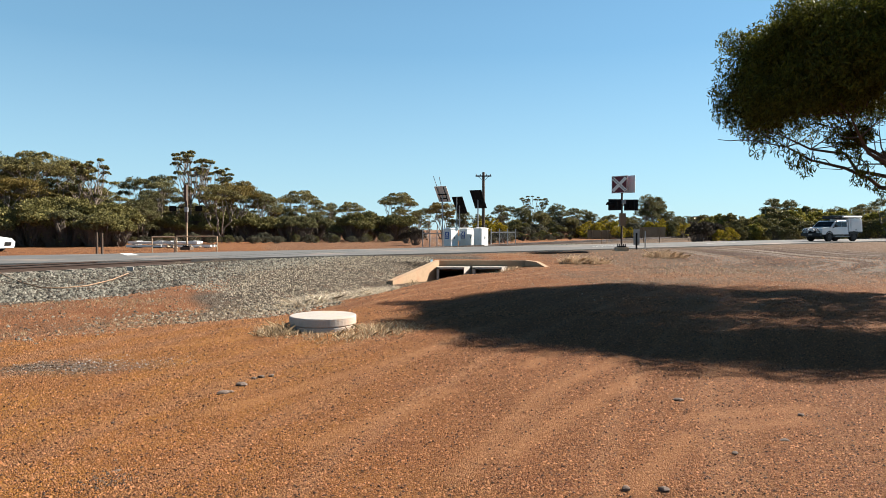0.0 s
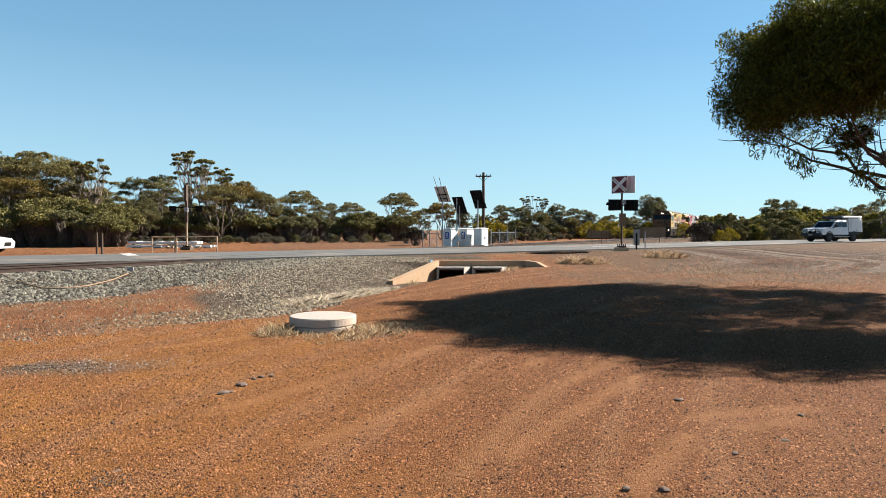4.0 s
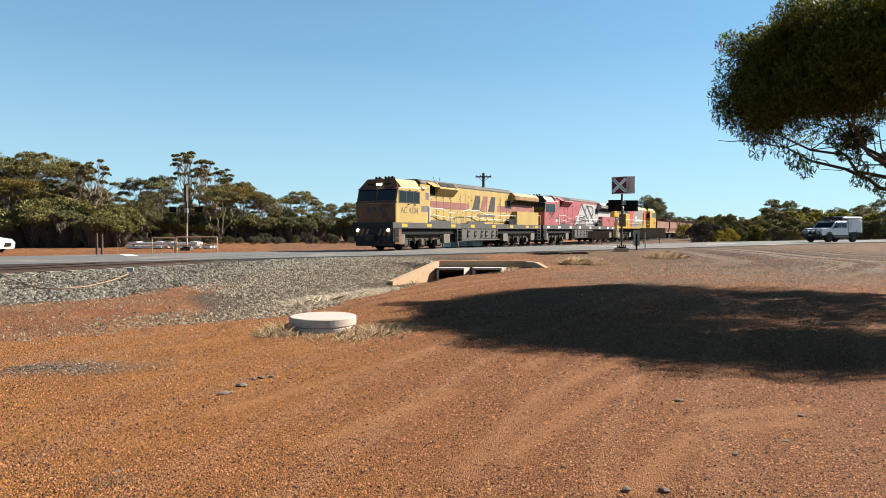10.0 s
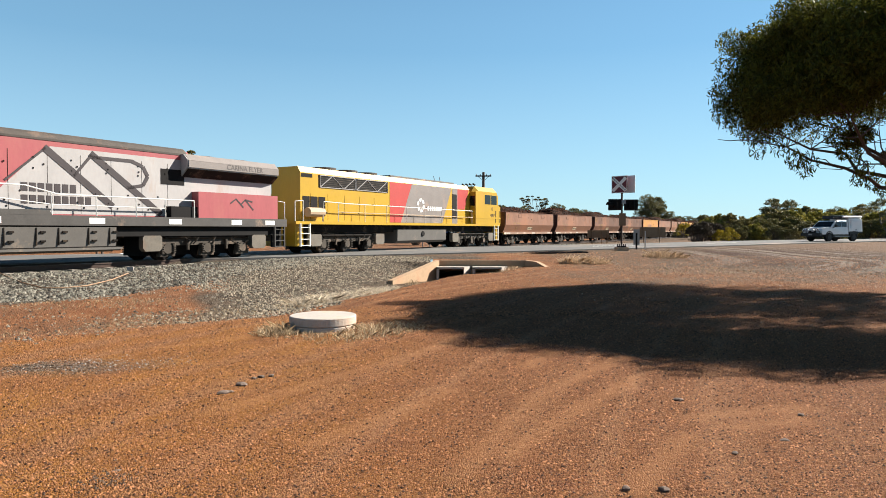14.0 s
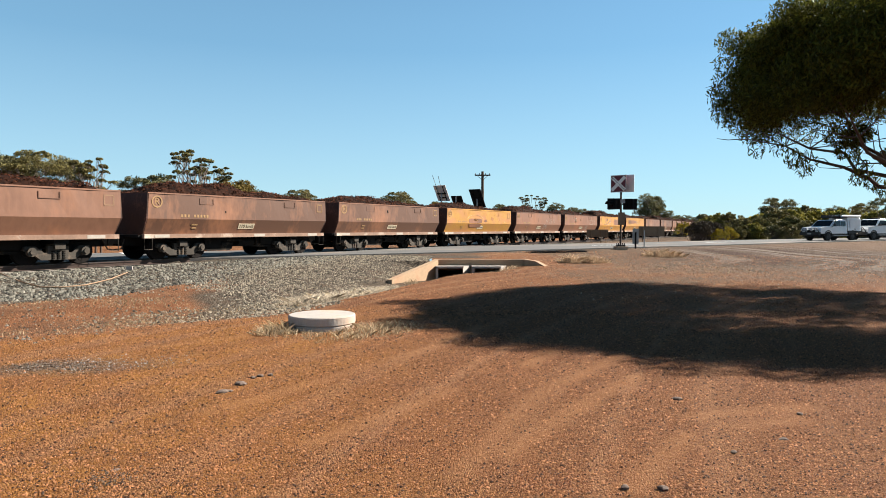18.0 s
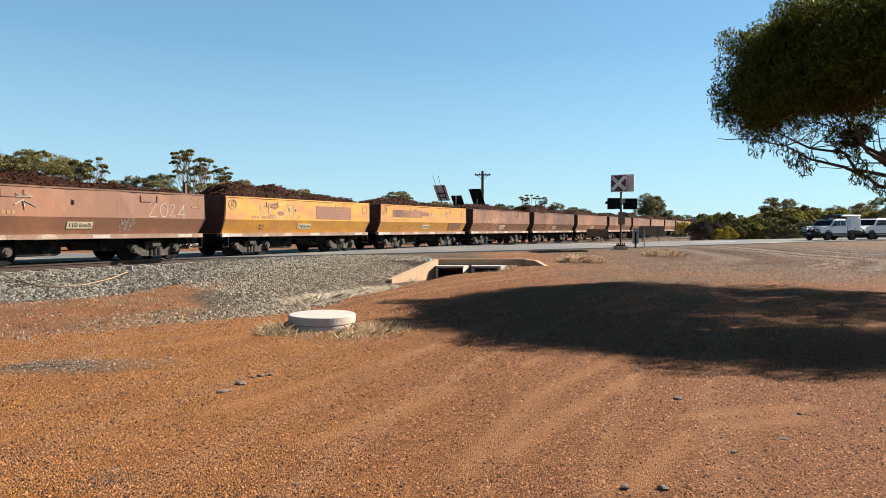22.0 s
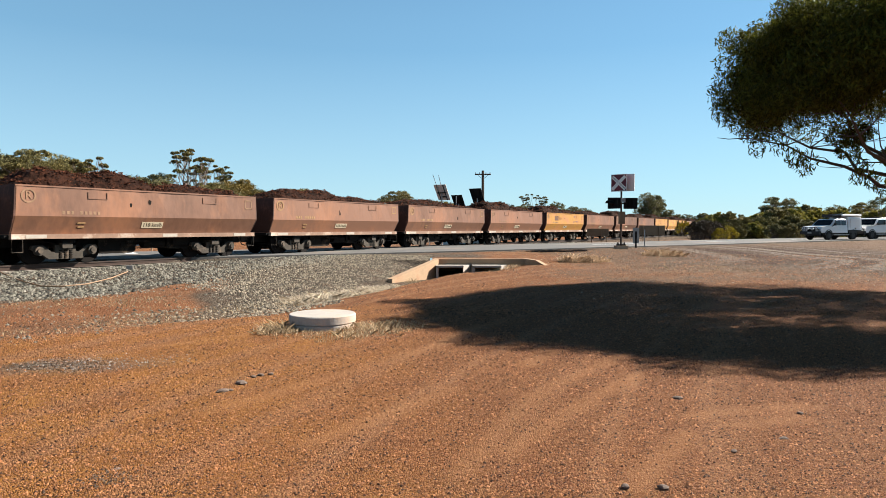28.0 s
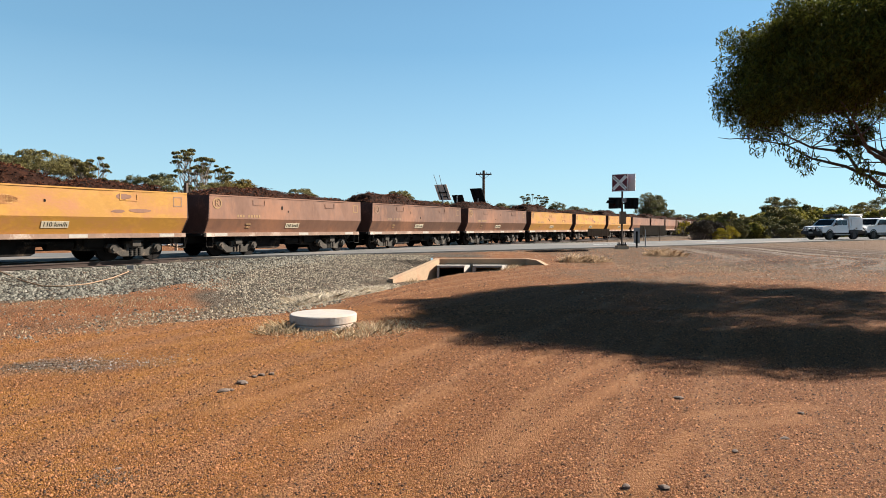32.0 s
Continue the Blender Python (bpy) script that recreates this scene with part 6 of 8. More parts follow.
def plant(key, px, depth, height, z=None):
    """Set a tree or bush at a bearing and depth."""
    x = (px - 784) / 1150 * depth
    s = height / SIZE[key]
    m = pose(x, depth, gz(x, depth) - 0.02 if z is None else z, 0, 0, tree_rnd.uniform(0, 360))
    if key in taken:
        ob = copy_thing(TREES[key], m)
    else:
        taken.add(key)
        ob = TREES[key]
        ob.matrix_basis = m
    ob.scale = (s * tree_rnd.uniform(.92, 1.08), s * tree_rnd.uniform(.92, 1.08), s)
    return ob


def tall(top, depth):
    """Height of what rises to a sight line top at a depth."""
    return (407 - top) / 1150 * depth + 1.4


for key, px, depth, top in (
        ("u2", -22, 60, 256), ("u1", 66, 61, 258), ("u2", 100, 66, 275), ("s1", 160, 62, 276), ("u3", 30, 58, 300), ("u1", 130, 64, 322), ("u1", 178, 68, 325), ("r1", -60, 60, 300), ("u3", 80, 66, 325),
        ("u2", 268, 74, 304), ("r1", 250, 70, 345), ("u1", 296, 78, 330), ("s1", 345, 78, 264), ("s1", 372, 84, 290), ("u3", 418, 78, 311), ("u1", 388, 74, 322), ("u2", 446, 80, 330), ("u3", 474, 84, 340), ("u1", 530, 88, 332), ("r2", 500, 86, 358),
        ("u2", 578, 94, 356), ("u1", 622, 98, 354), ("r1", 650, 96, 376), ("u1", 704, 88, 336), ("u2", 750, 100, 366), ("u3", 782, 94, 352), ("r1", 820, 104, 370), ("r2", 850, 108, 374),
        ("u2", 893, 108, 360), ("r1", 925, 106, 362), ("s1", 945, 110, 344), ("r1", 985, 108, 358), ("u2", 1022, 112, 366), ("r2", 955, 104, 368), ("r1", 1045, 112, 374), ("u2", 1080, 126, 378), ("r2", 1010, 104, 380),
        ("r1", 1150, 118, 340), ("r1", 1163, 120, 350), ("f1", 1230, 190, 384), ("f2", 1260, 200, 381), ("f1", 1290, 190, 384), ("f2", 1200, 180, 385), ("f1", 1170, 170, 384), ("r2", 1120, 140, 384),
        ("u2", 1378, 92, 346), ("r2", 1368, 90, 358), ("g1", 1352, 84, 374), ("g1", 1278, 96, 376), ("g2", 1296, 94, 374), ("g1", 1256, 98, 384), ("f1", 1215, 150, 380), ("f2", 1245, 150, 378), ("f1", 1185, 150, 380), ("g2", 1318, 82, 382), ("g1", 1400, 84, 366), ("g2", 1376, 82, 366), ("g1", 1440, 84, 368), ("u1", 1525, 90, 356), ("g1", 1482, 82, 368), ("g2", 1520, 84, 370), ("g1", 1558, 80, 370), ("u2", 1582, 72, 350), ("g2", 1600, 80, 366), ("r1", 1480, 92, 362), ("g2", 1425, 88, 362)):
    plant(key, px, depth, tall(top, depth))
for k in range(64):
    px = -260 + 34 * k + tree_rnd.uniform(-12, 12)
    depth = tree_rnd.uniform(150, 230)
    plant(tree_rnd.choice(("f1", "f2")), px, depth, tall(tree_rnd.uniform(376, 392), depth))
for k in range(44):
    a = radians(50 + 260 * k / 44)
    d = tree_rnd.uniform(70, 110)
    x, y = d * math.sin(a), d * math.cos(a)
    key = tree_rnd.choice(("f1", "f2"))
    ob = copy_thing(TREES[key], pose(x, y, gz(x, y), 0, 0, tree_rnd.uniform(0, 360)))
    ob.scale = (.8, .8, .75)

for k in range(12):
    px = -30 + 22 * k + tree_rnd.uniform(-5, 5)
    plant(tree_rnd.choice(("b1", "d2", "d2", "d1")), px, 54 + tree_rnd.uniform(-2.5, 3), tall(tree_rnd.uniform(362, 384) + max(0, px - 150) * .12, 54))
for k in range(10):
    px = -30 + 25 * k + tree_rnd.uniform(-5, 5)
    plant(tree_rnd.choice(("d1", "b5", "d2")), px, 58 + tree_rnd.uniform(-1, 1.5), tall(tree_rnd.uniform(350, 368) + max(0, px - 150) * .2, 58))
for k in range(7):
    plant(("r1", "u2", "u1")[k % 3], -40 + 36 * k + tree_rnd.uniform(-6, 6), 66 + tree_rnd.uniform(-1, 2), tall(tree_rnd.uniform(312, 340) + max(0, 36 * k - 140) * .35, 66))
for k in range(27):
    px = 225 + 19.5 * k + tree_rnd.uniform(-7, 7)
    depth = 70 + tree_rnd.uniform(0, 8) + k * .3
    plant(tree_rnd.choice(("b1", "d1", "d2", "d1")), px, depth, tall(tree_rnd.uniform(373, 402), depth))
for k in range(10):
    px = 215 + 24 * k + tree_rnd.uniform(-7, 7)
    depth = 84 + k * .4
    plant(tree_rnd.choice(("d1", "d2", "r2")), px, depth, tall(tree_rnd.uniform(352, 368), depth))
for k in range(26):
    px = 235 + 19 * k + tree_rnd.uniform(-8, 8)
    depth = 64 + tree_rnd.uniform(-3, 3) + k * .35
    plant(tree_rnd.choice(("b3", "b3", "b2")), px, depth, tree_rnd.uniform(.7, 1.25))
for k in range(24):
    px = 866 + 15 * k + tree_rnd.uniform(-6, 6)
    depth = 92 + tree_rnd.uniform(0, 8) + k * .9
    plant(tree_rnd.choice(("b1", "b2", "b2", "b4", "b3")), px, depth, tall(tree_rnd.uniform(380, 400), depth))
for k in range(46):
    px = 868 + 8 * k + tree_rnd.uniform(-5, 5)
    depth = 68 + (px - 870) * .16 + tree_rnd.uniform(0, 16)
    plant(tree_rnd.choice(("b3", "b2", "b1", "d1", "b3", "b4")), px, depth, tree_rnd.uniform(.6, 1.5))
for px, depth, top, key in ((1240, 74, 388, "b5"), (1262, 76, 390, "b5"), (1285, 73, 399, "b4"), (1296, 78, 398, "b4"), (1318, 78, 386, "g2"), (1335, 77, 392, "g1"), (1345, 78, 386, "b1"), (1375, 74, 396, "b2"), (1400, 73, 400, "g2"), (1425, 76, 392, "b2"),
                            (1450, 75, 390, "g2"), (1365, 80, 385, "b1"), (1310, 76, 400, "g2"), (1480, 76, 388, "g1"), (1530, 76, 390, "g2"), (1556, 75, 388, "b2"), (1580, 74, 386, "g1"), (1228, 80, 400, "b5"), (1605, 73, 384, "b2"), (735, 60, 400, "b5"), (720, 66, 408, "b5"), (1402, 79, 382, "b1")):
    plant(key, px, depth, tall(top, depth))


def near_tree():
    rnd, rng = random.Random(5), np.random.default_rng(5)
    t = thing("shade_tree", "large dense dark green gum tree leaning over the dirt", "tree", pose(12.85, 16.5, gz(12.85, 16.5) - .05))
    wood = Geo()
    fork = Vector((-.9, -.2, 2.55))
    limb(wood, (0, 0, -.2), fork, .22, .15, rnd, .04, 5, 10)
    mains = []
    for tip in ((-5.0, .2, 3.9), (-4.4, -2.6, 4.3), (-3.6, 2.6, 4.6), (-2.2, -.4, 6.3), (-1.0, -4.2, 4.6), (-.6, 4.0, 4.8), (2.8, -2.8, 5.0), (3.6, 1.4, 5.2), (1.0, .4, 6.8), (-3.2, .6, 5.4)):
        path = limb(wood, fork, tip, .062, .014, rnd, .06, 6, 7)
        mains.append(path)
    clumps = []
    for path in mains:
        for k in range(9):
            p = path[rnd.randint(2, 6)]
            d = Vector((rnd.gauss(0, 1), rnd.gauss(0, 1), abs(rnd.gauss(.2, .7))))
            q = p + d.normalized() * rnd.uniform(.7, 1.8)
            limb(wood, p, q, .02, .006, rnd, .12, 3, 4)
    part("trunk", wood, M_BARK_DARK, t, "grey-brown forking trunk and branches")
    n = 0
    while n < 700:
        a, b = rnd.uniform(0, 2 * math.pi), rnd.uniform(-1, 1)
        h = math.sqrt(1 - b * b)
        r = rnd.uniform(.70, 1.0)
        lump = 1 + .10 * noise.noise((math.cos(a) * 2.2, math.sin(a) * 2.2, b * 2.2))
        x, y = -.35 + 5.15 * h * math.cos(a) * r * lump, -.45 + (5.9 if math.sin(a) < 0 else 5.3) * h * math.sin(a) * r * lump
        z = 5.05 + (2.65 if b > 0 else 1.3) * b * r * lump
        rad = math.hypot(x + .4, y + .2)
        if b < -.25 and rad < 4.0 and rnd.random() > .05:
            continue
        if b < 0 and x > -3.2 and rad < 4.8 and rnd.random() > .10:
            continue
        clumps.append((x, y, z, rnd.uniform(.42, .62)))
        n += 1
    for k in range(150):
        a, h = rnd.uniform(0, 6.3), math.sqrt(rnd.uniform(0, 1))
        if math.cos(a) * h > .25:
            continue
        clumps.append((-.35 + 4.3 * h * math.cos(a), .1 + 4.7 * h * math.sin(a), rnd.uniform(5.3, 6.0 + .9 * (1 - h)), .6))
    for k in range(60):
        clumps.append((rnd.uniform(-5.0, -3.6), rnd.uniform(-2.2, 1.6), rnd.uniform(5.6, 6.8), .42))
    for k in range(26):
        clumps.append((rnd.uniform(-2.6, 2.4), rnd.uniform(-1.5, 1.5), rnd.uniform(3.5, 4.3), .32))
    for k in range(46):
        clumps.append((rnd.uniform(-4.6, -2.6), rnd.uniform(-4.0, -1.6), rnd.uniform(5.0, 6.3), .5))
    q, f = leaf_quads(clumps, 380, (1, 1, .8), .031, rng, .9, 2.1)
    part("crown", mesh_np("crown", q, f, M_LEAF_NEAR), M_LEAF_NEAR, t, "dense mass of narrow hanging leaves")
    hang = [(-4.5 + .18 * k + rnd.uniform(-.15, .15), rnd.uniform(-.6, .6), 3.62 - .06 * k + rnd.uniform(-.15, .15), .22) for k in range(6)] + [(-2.5 + .2 * k, rnd.uniform(-.4, .4), 3.2 - .14 * k, .2) for k in range(5)]
    q, f = leaf_quads(hang, 80, (1, 1, 1.3), .034, rng, 1.5, 2.3)
    part("hanging_foliage", mesh_np("hanging_foliage", q, f, M_LEAF_NEAR), M_LEAF_NEAR, t)


near_tree()


# ---- drain, pit and small things of the foreground ----
def build_culvert():
    c = thing("culvert", "tan concrete culvert headwall with two box openings, half filled with earth", "culvert")
    F, TOP, X0, X1 = 26.75, 0.344, -0.33, 3.55
    wall = Geo()
    wall.box(X0, X1, F, F + .22, 0.10, TOP)
    for a, b in ((X0, -.16), (.84, 1.30), (2.35, 2.75), (3.3, X1)):
        wall.box(a, b, F, F + .22, -.75, .10)
    wall.box(-.16, .84, F, F + .22, .02, .10)
    wall.box(1.30, 2.35, F, F + .22, .02, .10)
    wall.box(2.75, 3.3, F, F + .22, .02, .10)
    part("headwall", wall, M_CONCRETE, c)
    wing = Geo()
    p, q = Vector((X0, F, 0)), Vector((-2.0, 23.6, 0))
    n = Vector((-(q - p).y, (q - p).x, 0)).normalized() * .20
    wing.loft([[(p.x, p.y, -.8), (p.x, p.y, TOP), (p.x - n.x * -1, p.y + n.y * 1, TOP), (p.x + n.x, p.y + n.y, -.8)],
               [(q.x, q.y, -.8), (q.x, q.y, -.24), (q.x + n.x, q.y + n.y, -.24), (q.x + n.x, q.y + n.y, -.8)]])
    part("wing_wall", wing, M_CONCRETE, c, "sloping sunlit wing wall")
    wing = Geo()
    p, q = Vector((X1, F, 0)), Vector((4.25, 25.6, 0))
    n = Vector((-(q - p).y, (q - p).x, 0)).normalized() * -.20
    wing.loft([[(p.x, p.y, -.6), (p.x, p.y, TOP), (p.x + n.x, p.y + n.y, TOP), (p.x + n.x, p.y + n.y, -.6)],
               [((p.x + q.x) / 2, (p.y + q.y) / 2, -.6), ((p.x + q.x) / 2, (p.y + q.y) / 2, TOP - .03), ((p.x + q.x) / 2 + n.x, (p.y + q.y) / 2 + n.y, TOP - .03), ((p.x + q.x) / 2 + n.x, (p.y + q.y) / 2 + n.y, -.6)],
               [(q.x, q.y, -.6), (q.x, q.y, .10), (q.x + n.x, q.y + n.y, .10), (q.x + n.x, q.y + n.y, -.6)]])
    part("wing_wall", wing, M_CONCRETE, c)
    for a, b in ((-.16, .84), (1.30, 2.35)):
        box = Geo()
        box.box(a - .10, a, F - .70, F + 6, -.6, .06)
        box.box(b, b + .10, F + .05, F + 6, -.6, .06)
        box.box(a - .1, b + .02, F - .70, F + 6, .02, .10)
        box.box(a, b, F - .70, F + 6, -.62, -.55)
        box.box(a - .1, b + .1, F + 6, F + 6.1, -.6, .1)
        o = part("box_unit", box, M_CONCRETE_LIGHT, c, "pale precast box culvert unit")
        nib = Geo().prism([(b, F - .72), (b + .34, F + .02), (b, F + .02)], "z", -.6, .098)
        part("splayed_nib", nib, M_CONCRETE_LIGHT, o)
    fill = Geo().box(X0 - .1, X1 + .15, F + .2, F + 2.0, -.1, .30)
    part("earth_fill", fill, M_GROUND, c)


def build_pit():
    p = thing("inspection_pit", "round pale concrete pit with a thick flat lid", "concrete pit", pose(-1.94, 10.47, gz(-1.94, 10.47)))
    r = .53

    def ring(prof, name, parent=None):
        g = Geo()
        g.loft([[(q * math.cos(2 * math.pi * k / 48), q * math.sin(2 * math.pi * k / 48), z) for k in range(48)] for q, z in prof])
        return part(name, g, M_CONCRETE_LIGHT, p)
    ring([(r - .005, -.2), (r, -.1), (r, .070), (r - .012, .082)], "base_ring")
    ring([(r - .03, .080), (r - .03, .092)], "mortar_joint")
    ring([(r - .01, .090), (r + .004, .10), (r + .004, .212), (r - .012, .226), (0.02, .228)], "lid")


def tufts(name, label, spots, material, seed):
    """Patches of dry grass: thin bent blades. spots: x, y, radius, height, count."""
    rng = np.random.default_rng(seed)
    qs, fs, n = [], [], 0
    for x, y, r, h, count in spots:
        a = rng.uniform(0, 2 * np.pi, count)
        d = r * np.sqrt(rng.uniform(0, 1, count))
        bx, by = x + d * np.cos(a), y + d * np.sin(a)
        bz = ground_z(bx, by) - .01
        ln = h * rng.uniform(.35, 1.2, count) * (1.1 - .75 * (d / r) ** 2)
        lean = rng.normal(0, .75, (count, 2))
        w = rng.normal(size=(count, 2))
        w = w / np.linalg.norm(w, axis=1)[:, None] * (.0022 + .0009 * np.hypot(x, y) / 4)
        base = np.stack([bx, by, bz], 1)
        side = np.stack([w[:, 0], w[:, 1], np.zeros(count)], 1)
        mid = base + np.stack([lean[:, 0] * ln * .4, lean[:, 1] * ln * .4, ln * .6], 1)
        tip = base + np.stack([lean[:, 0] * ln * 1.1, lean[:, 1] * ln * 1.1, ln * .9], 1)
        q = np.stack([base - side, base + side, mid + side * .8, tip, mid - side * .8], 1).reshape(-1, 3)
        qs.append(q)
        fs.append(n + np.arange(5 * count).reshape(count, 5))
        n += 5 * count
    tagged(part(name, mesh_np(name, np.concatenate(qs), np.concatenate(fs), material), material), label, "dry grass", kind="stuff")


def stones(name, label, spots, material, seed, kind="stuff", sink=.3):
    """Loose stones: x, y and size arrays."""
    rng = np.random.default_rng(seed)
    x, y, s = spots
    n = len(x)
    z = ground_z(x, y) + relief(x, y)[0]
    base = np.array([(1, 0, -.3), (-1, 0, -.3), (0, 1, -.3), (0, -1, -.3), (0, 0, 1)], float)
    v = base[None] + rng.uniform(-.42, .42, (n, 5, 3))
    v *= s[:, None, None] * np.array([1, 1, .72])
    v += np.stack([x, y, z + s * (.6 - sink)], 1)[:, None]
    t = np.array([(0, 2, 4), (2, 1, 4), (1, 3, 4), (3, 0, 4)])
    f = (np.arange(n) * 5)[:, None, None] + t[None]
    tagged(part(name, mesh_np(name, v.reshape(-1, 3), f.reshape(-1, 3), material), material), label, "stones", kind=kind)


build_culvert()
build_pit()
rng0 = np.random.default_rng(3)
# ballast on the bank and the apron of spilled stone
N = 90000
s_, d_ = 1 + 61 * rng0.uniform(0, 1, N) ** 1.9, rng0.uniform(14.2, 25.4, N)
bx, by = AWAY.x * d_ + ALONG.x * s_, AWAY.y * d_ + ALONG.y * s_
rd_, _ = road_near(bx, by)
wob = np.array([fnoise(a, b, .5, 3.1) for a, b in zip(bx, by)])
keep = (rd_ > ROAD_W + .3) & (np.abs(np.abs(d_ - TRACK_D) - .7525) > .12) & (d_ + wob * .9 + rng0.normal(0, .25, N) > ballast_edge(s_)) & ~((s_ > 21) & (d_ < 18.6))
stones("ballast", "loose grey-brown crushed stone along the railway", (bx[keep], by[keep], (.018 + .036 * rng0.uniform(0, 1, keep.sum()) ** 1.5)), M_BALLAST, 21)
N = 42000
ax_, ay_ = rng0.uniform(-9.5, 2.5, N), rng0.uniform(11.5, 30, N)
ac = AWAY.x * ax_ + AWAY.y * ay_
rd_, _ = road_near(ax_, ay_)
wob = np.array([fnoise(a, b, .35, 3.1) for a, b in zip(ax_, ay_)])
keep = (ac < 18.8) & (ac > 10.2 - wob * 2) & (ax_ > -4.7 - .25 * (ay_ - 12) + wob * 2 + rng0.normal(0, .45, N)) & (rd_ > ROAD_W + .3) & ~((ay_ > 22) & (ax_ > -2.2 + (ay_ - 23.6) * .53)) & (ax_ < .1 * (ay_ - 11) - 2.6 + wob)
stones("gravel_apron", "spilled grey crushed stone between road and drain", (ax_[keep], ay_[keep], rng0.uniform(.016, .038, keep.sum())), M_GRAVEL, 22)
# pebbles on the red earth
N = 125000
py_ = 2.6 + 10 * rng0.uniform(0, 1, N) ** 1.4
px_ = rng0.uniform(-.75, .75, N) * py_
keep = ((px_ + 4.1) / 1.25) ** 2 + ((py_ - 8.15 - .1 * px_) / .55) ** 2 > rng0.uniform(-.3, 1.4, N)
keep &= rng0.uniform(0, 1, N) > worn_track(px_, py_) * .8
sz_ = (.0028 + .0062 * rng0.uniform(0, 1, N) ** 3) * (1 + .07 * py_)
stones("pebbles", "small rust-red pebbles strewn over the dirt", (px_[keep], py_[keep], sz_[keep]), M_PEBBLE, 23, "stuff", .12)
keep = ((px_ + 4.1) / 1.25) ** 2 + ((py_ - 8.15 - .1 * px_) / .55) ** 2 < rng0.uniform(-.4, 1.2, N)
stones("grey_chippings", "patch of fine grey chippings on the red dirt", (px_[keep], py_[keep], sz_[keep] * .9), M_CHIPPINGS, 26)
ex_, ey_ = rng0.normal(-2.13, .085, 160), rng0.normal(4.08, .10, 160)
stones("leaf_litter", "dark scraps of bark and stone on the dirt", (ex_, ey_, rng0.uniform(.004, .011, 160)), M_LITTER, 30)
N = 13000
ex_, ey_ = rng0.uniform(-16, -3, N), rng0.uniform(8.5, 21, N)
ec = AWAY.x * ex_ + AWAY.y * ey_
keep = (ec < 18.8) & (ec > 9.5) & (rng0.uniform(0, 1, N) < .25 + .5 * np.array([max(0, fnoise(a, b, .6, 9.3)) for a, b in zip(ex_, ey_)]) * 2)
stones("scattered_stones", "grey stones scattered over the red earth by the railway", (ex_[keep], ey_[keep], .008 + .026 * rng0.uniform(0, 1, keep.sum()) ** 2), M_BALLAST, 24)
N = 60000
ey_ = 12 + 24 * rng0.uniform(0, 1, N) ** 1.3
ex_ = (rng0.uniform(-.16, .72, N)) * ey_
rd_, _ = road_near(ex_, ey_)
drain_ = np.interp(ey_, [c[1] for c in reversed(DITCH)], [c[0] for c in reversed(DITCH)])
wob = np.array([fnoise(a, b, .7, 5.5) for a, b in zip(ex_, ey_)])
keep = (rd_ > ROAD_W + .4) & (ex_ > drain_ + .6) & ~((ey_ > 25.8) & (ex_ < 3.9)) & (rng0.uniform(0, 1, N) < .75 + wob)
stones("red_gravel", "rust-red gravel strewn over the earth beyond the pit", (ex_[keep], ey_[keep], (.006 + .016 * rng0.uniform(0, 1, keep.sum()) ** 2.5) * (.7 + .02 * ey_[keep])), M_PEBBLE, 29, "stuff", .15)
N = 9000
ex_, ey_ = rng0.uniform(2, 24, N), rng0.uniform(17, 36, N)
rd_, _ = road_near(ex_, ey_)
keep = rd_ > ROAD_W + .4
stones("verge_stones", "small stones on the gravel turning area", (ex_[keep], ey_[keep], rng0.uniform(.008, .02, keep.sum())), M_GRAVEL, 25)
N = 2600
ex_, ey_ = rng0.uniform(12, 30, N), rng0.uniform(21, 44, N)
rd_, _ = road_near(ex_, ey_)
keep = (rd_ > ROAD_W + .6) & (AWAY.x * ex_ + AWAY.y * ey_ < 20)
stones("dirt_clods", "dark clods of earth on the gravel turning area", (ex_[keep], ey_[keep], .012 + .034 * rng0.uniform(0, 1, keep.sum()) ** 3), M_ROCK, 28)
N = 260
ex_, ey_ = rng0.uniform(3, 26, N), rng0.uniform(14, 40, N)
rd_, _ = road_near(ex_, ey_)
keep = (rd_ > ROAD_W + .6) & (AWAY.x * ex_ + AWAY.y * ey_ < 20)
stones("pale_chips", "pale stone chips glinting on the gravel", (ex_[keep], ey_[keep], rng0.uniform(.008, .026, keep.sum())), M_PLATE, 27)
for i, (px, py, sz) in enumerate(((392, 699, .075), (404, 697, .05), (425, 684, .075), (447, 672, .04), (460, 669, .045), (478, 667, .04), (1203, 711, .055), (1395, 785, .05), (1423, 738, .035), (1180, 872, .04), (1112, 870, .035), (200, 842, .05), (214, 838, .03), (1306, 806, .03), (196, 752, .025))):
    d = 1.6 * 1150 / (py - 407)
    x = (px - 784) / 1150 * d
    rr = random.Random(i)
    sz *= .62
    g = Geo()
    pts = []
    for k in range(4):
        zz = (-.3, .25, .55, .7)[k] * sz
        w = (1.0, 1.15, .8, .3)[k] * sz
        pts.append([(w * 1.3 * math.cos(2 * math.pi * j / 7) * rr.uniform(.75, 1.2), w * math.sin(2 * math.pi * j / 7) * rr.uniform(.75, 1.2), zz) for j in range(7)])
    g.loft(pts)
    o = part("rock", g, M_ROCK)
    o.matrix_basis = pose(x, d, gz(x, d), 0, 0, rr.uniform(0, 360))
    tagged(o, "dark grey angular stone lying on red dirt", "rock", group="loose rocks")

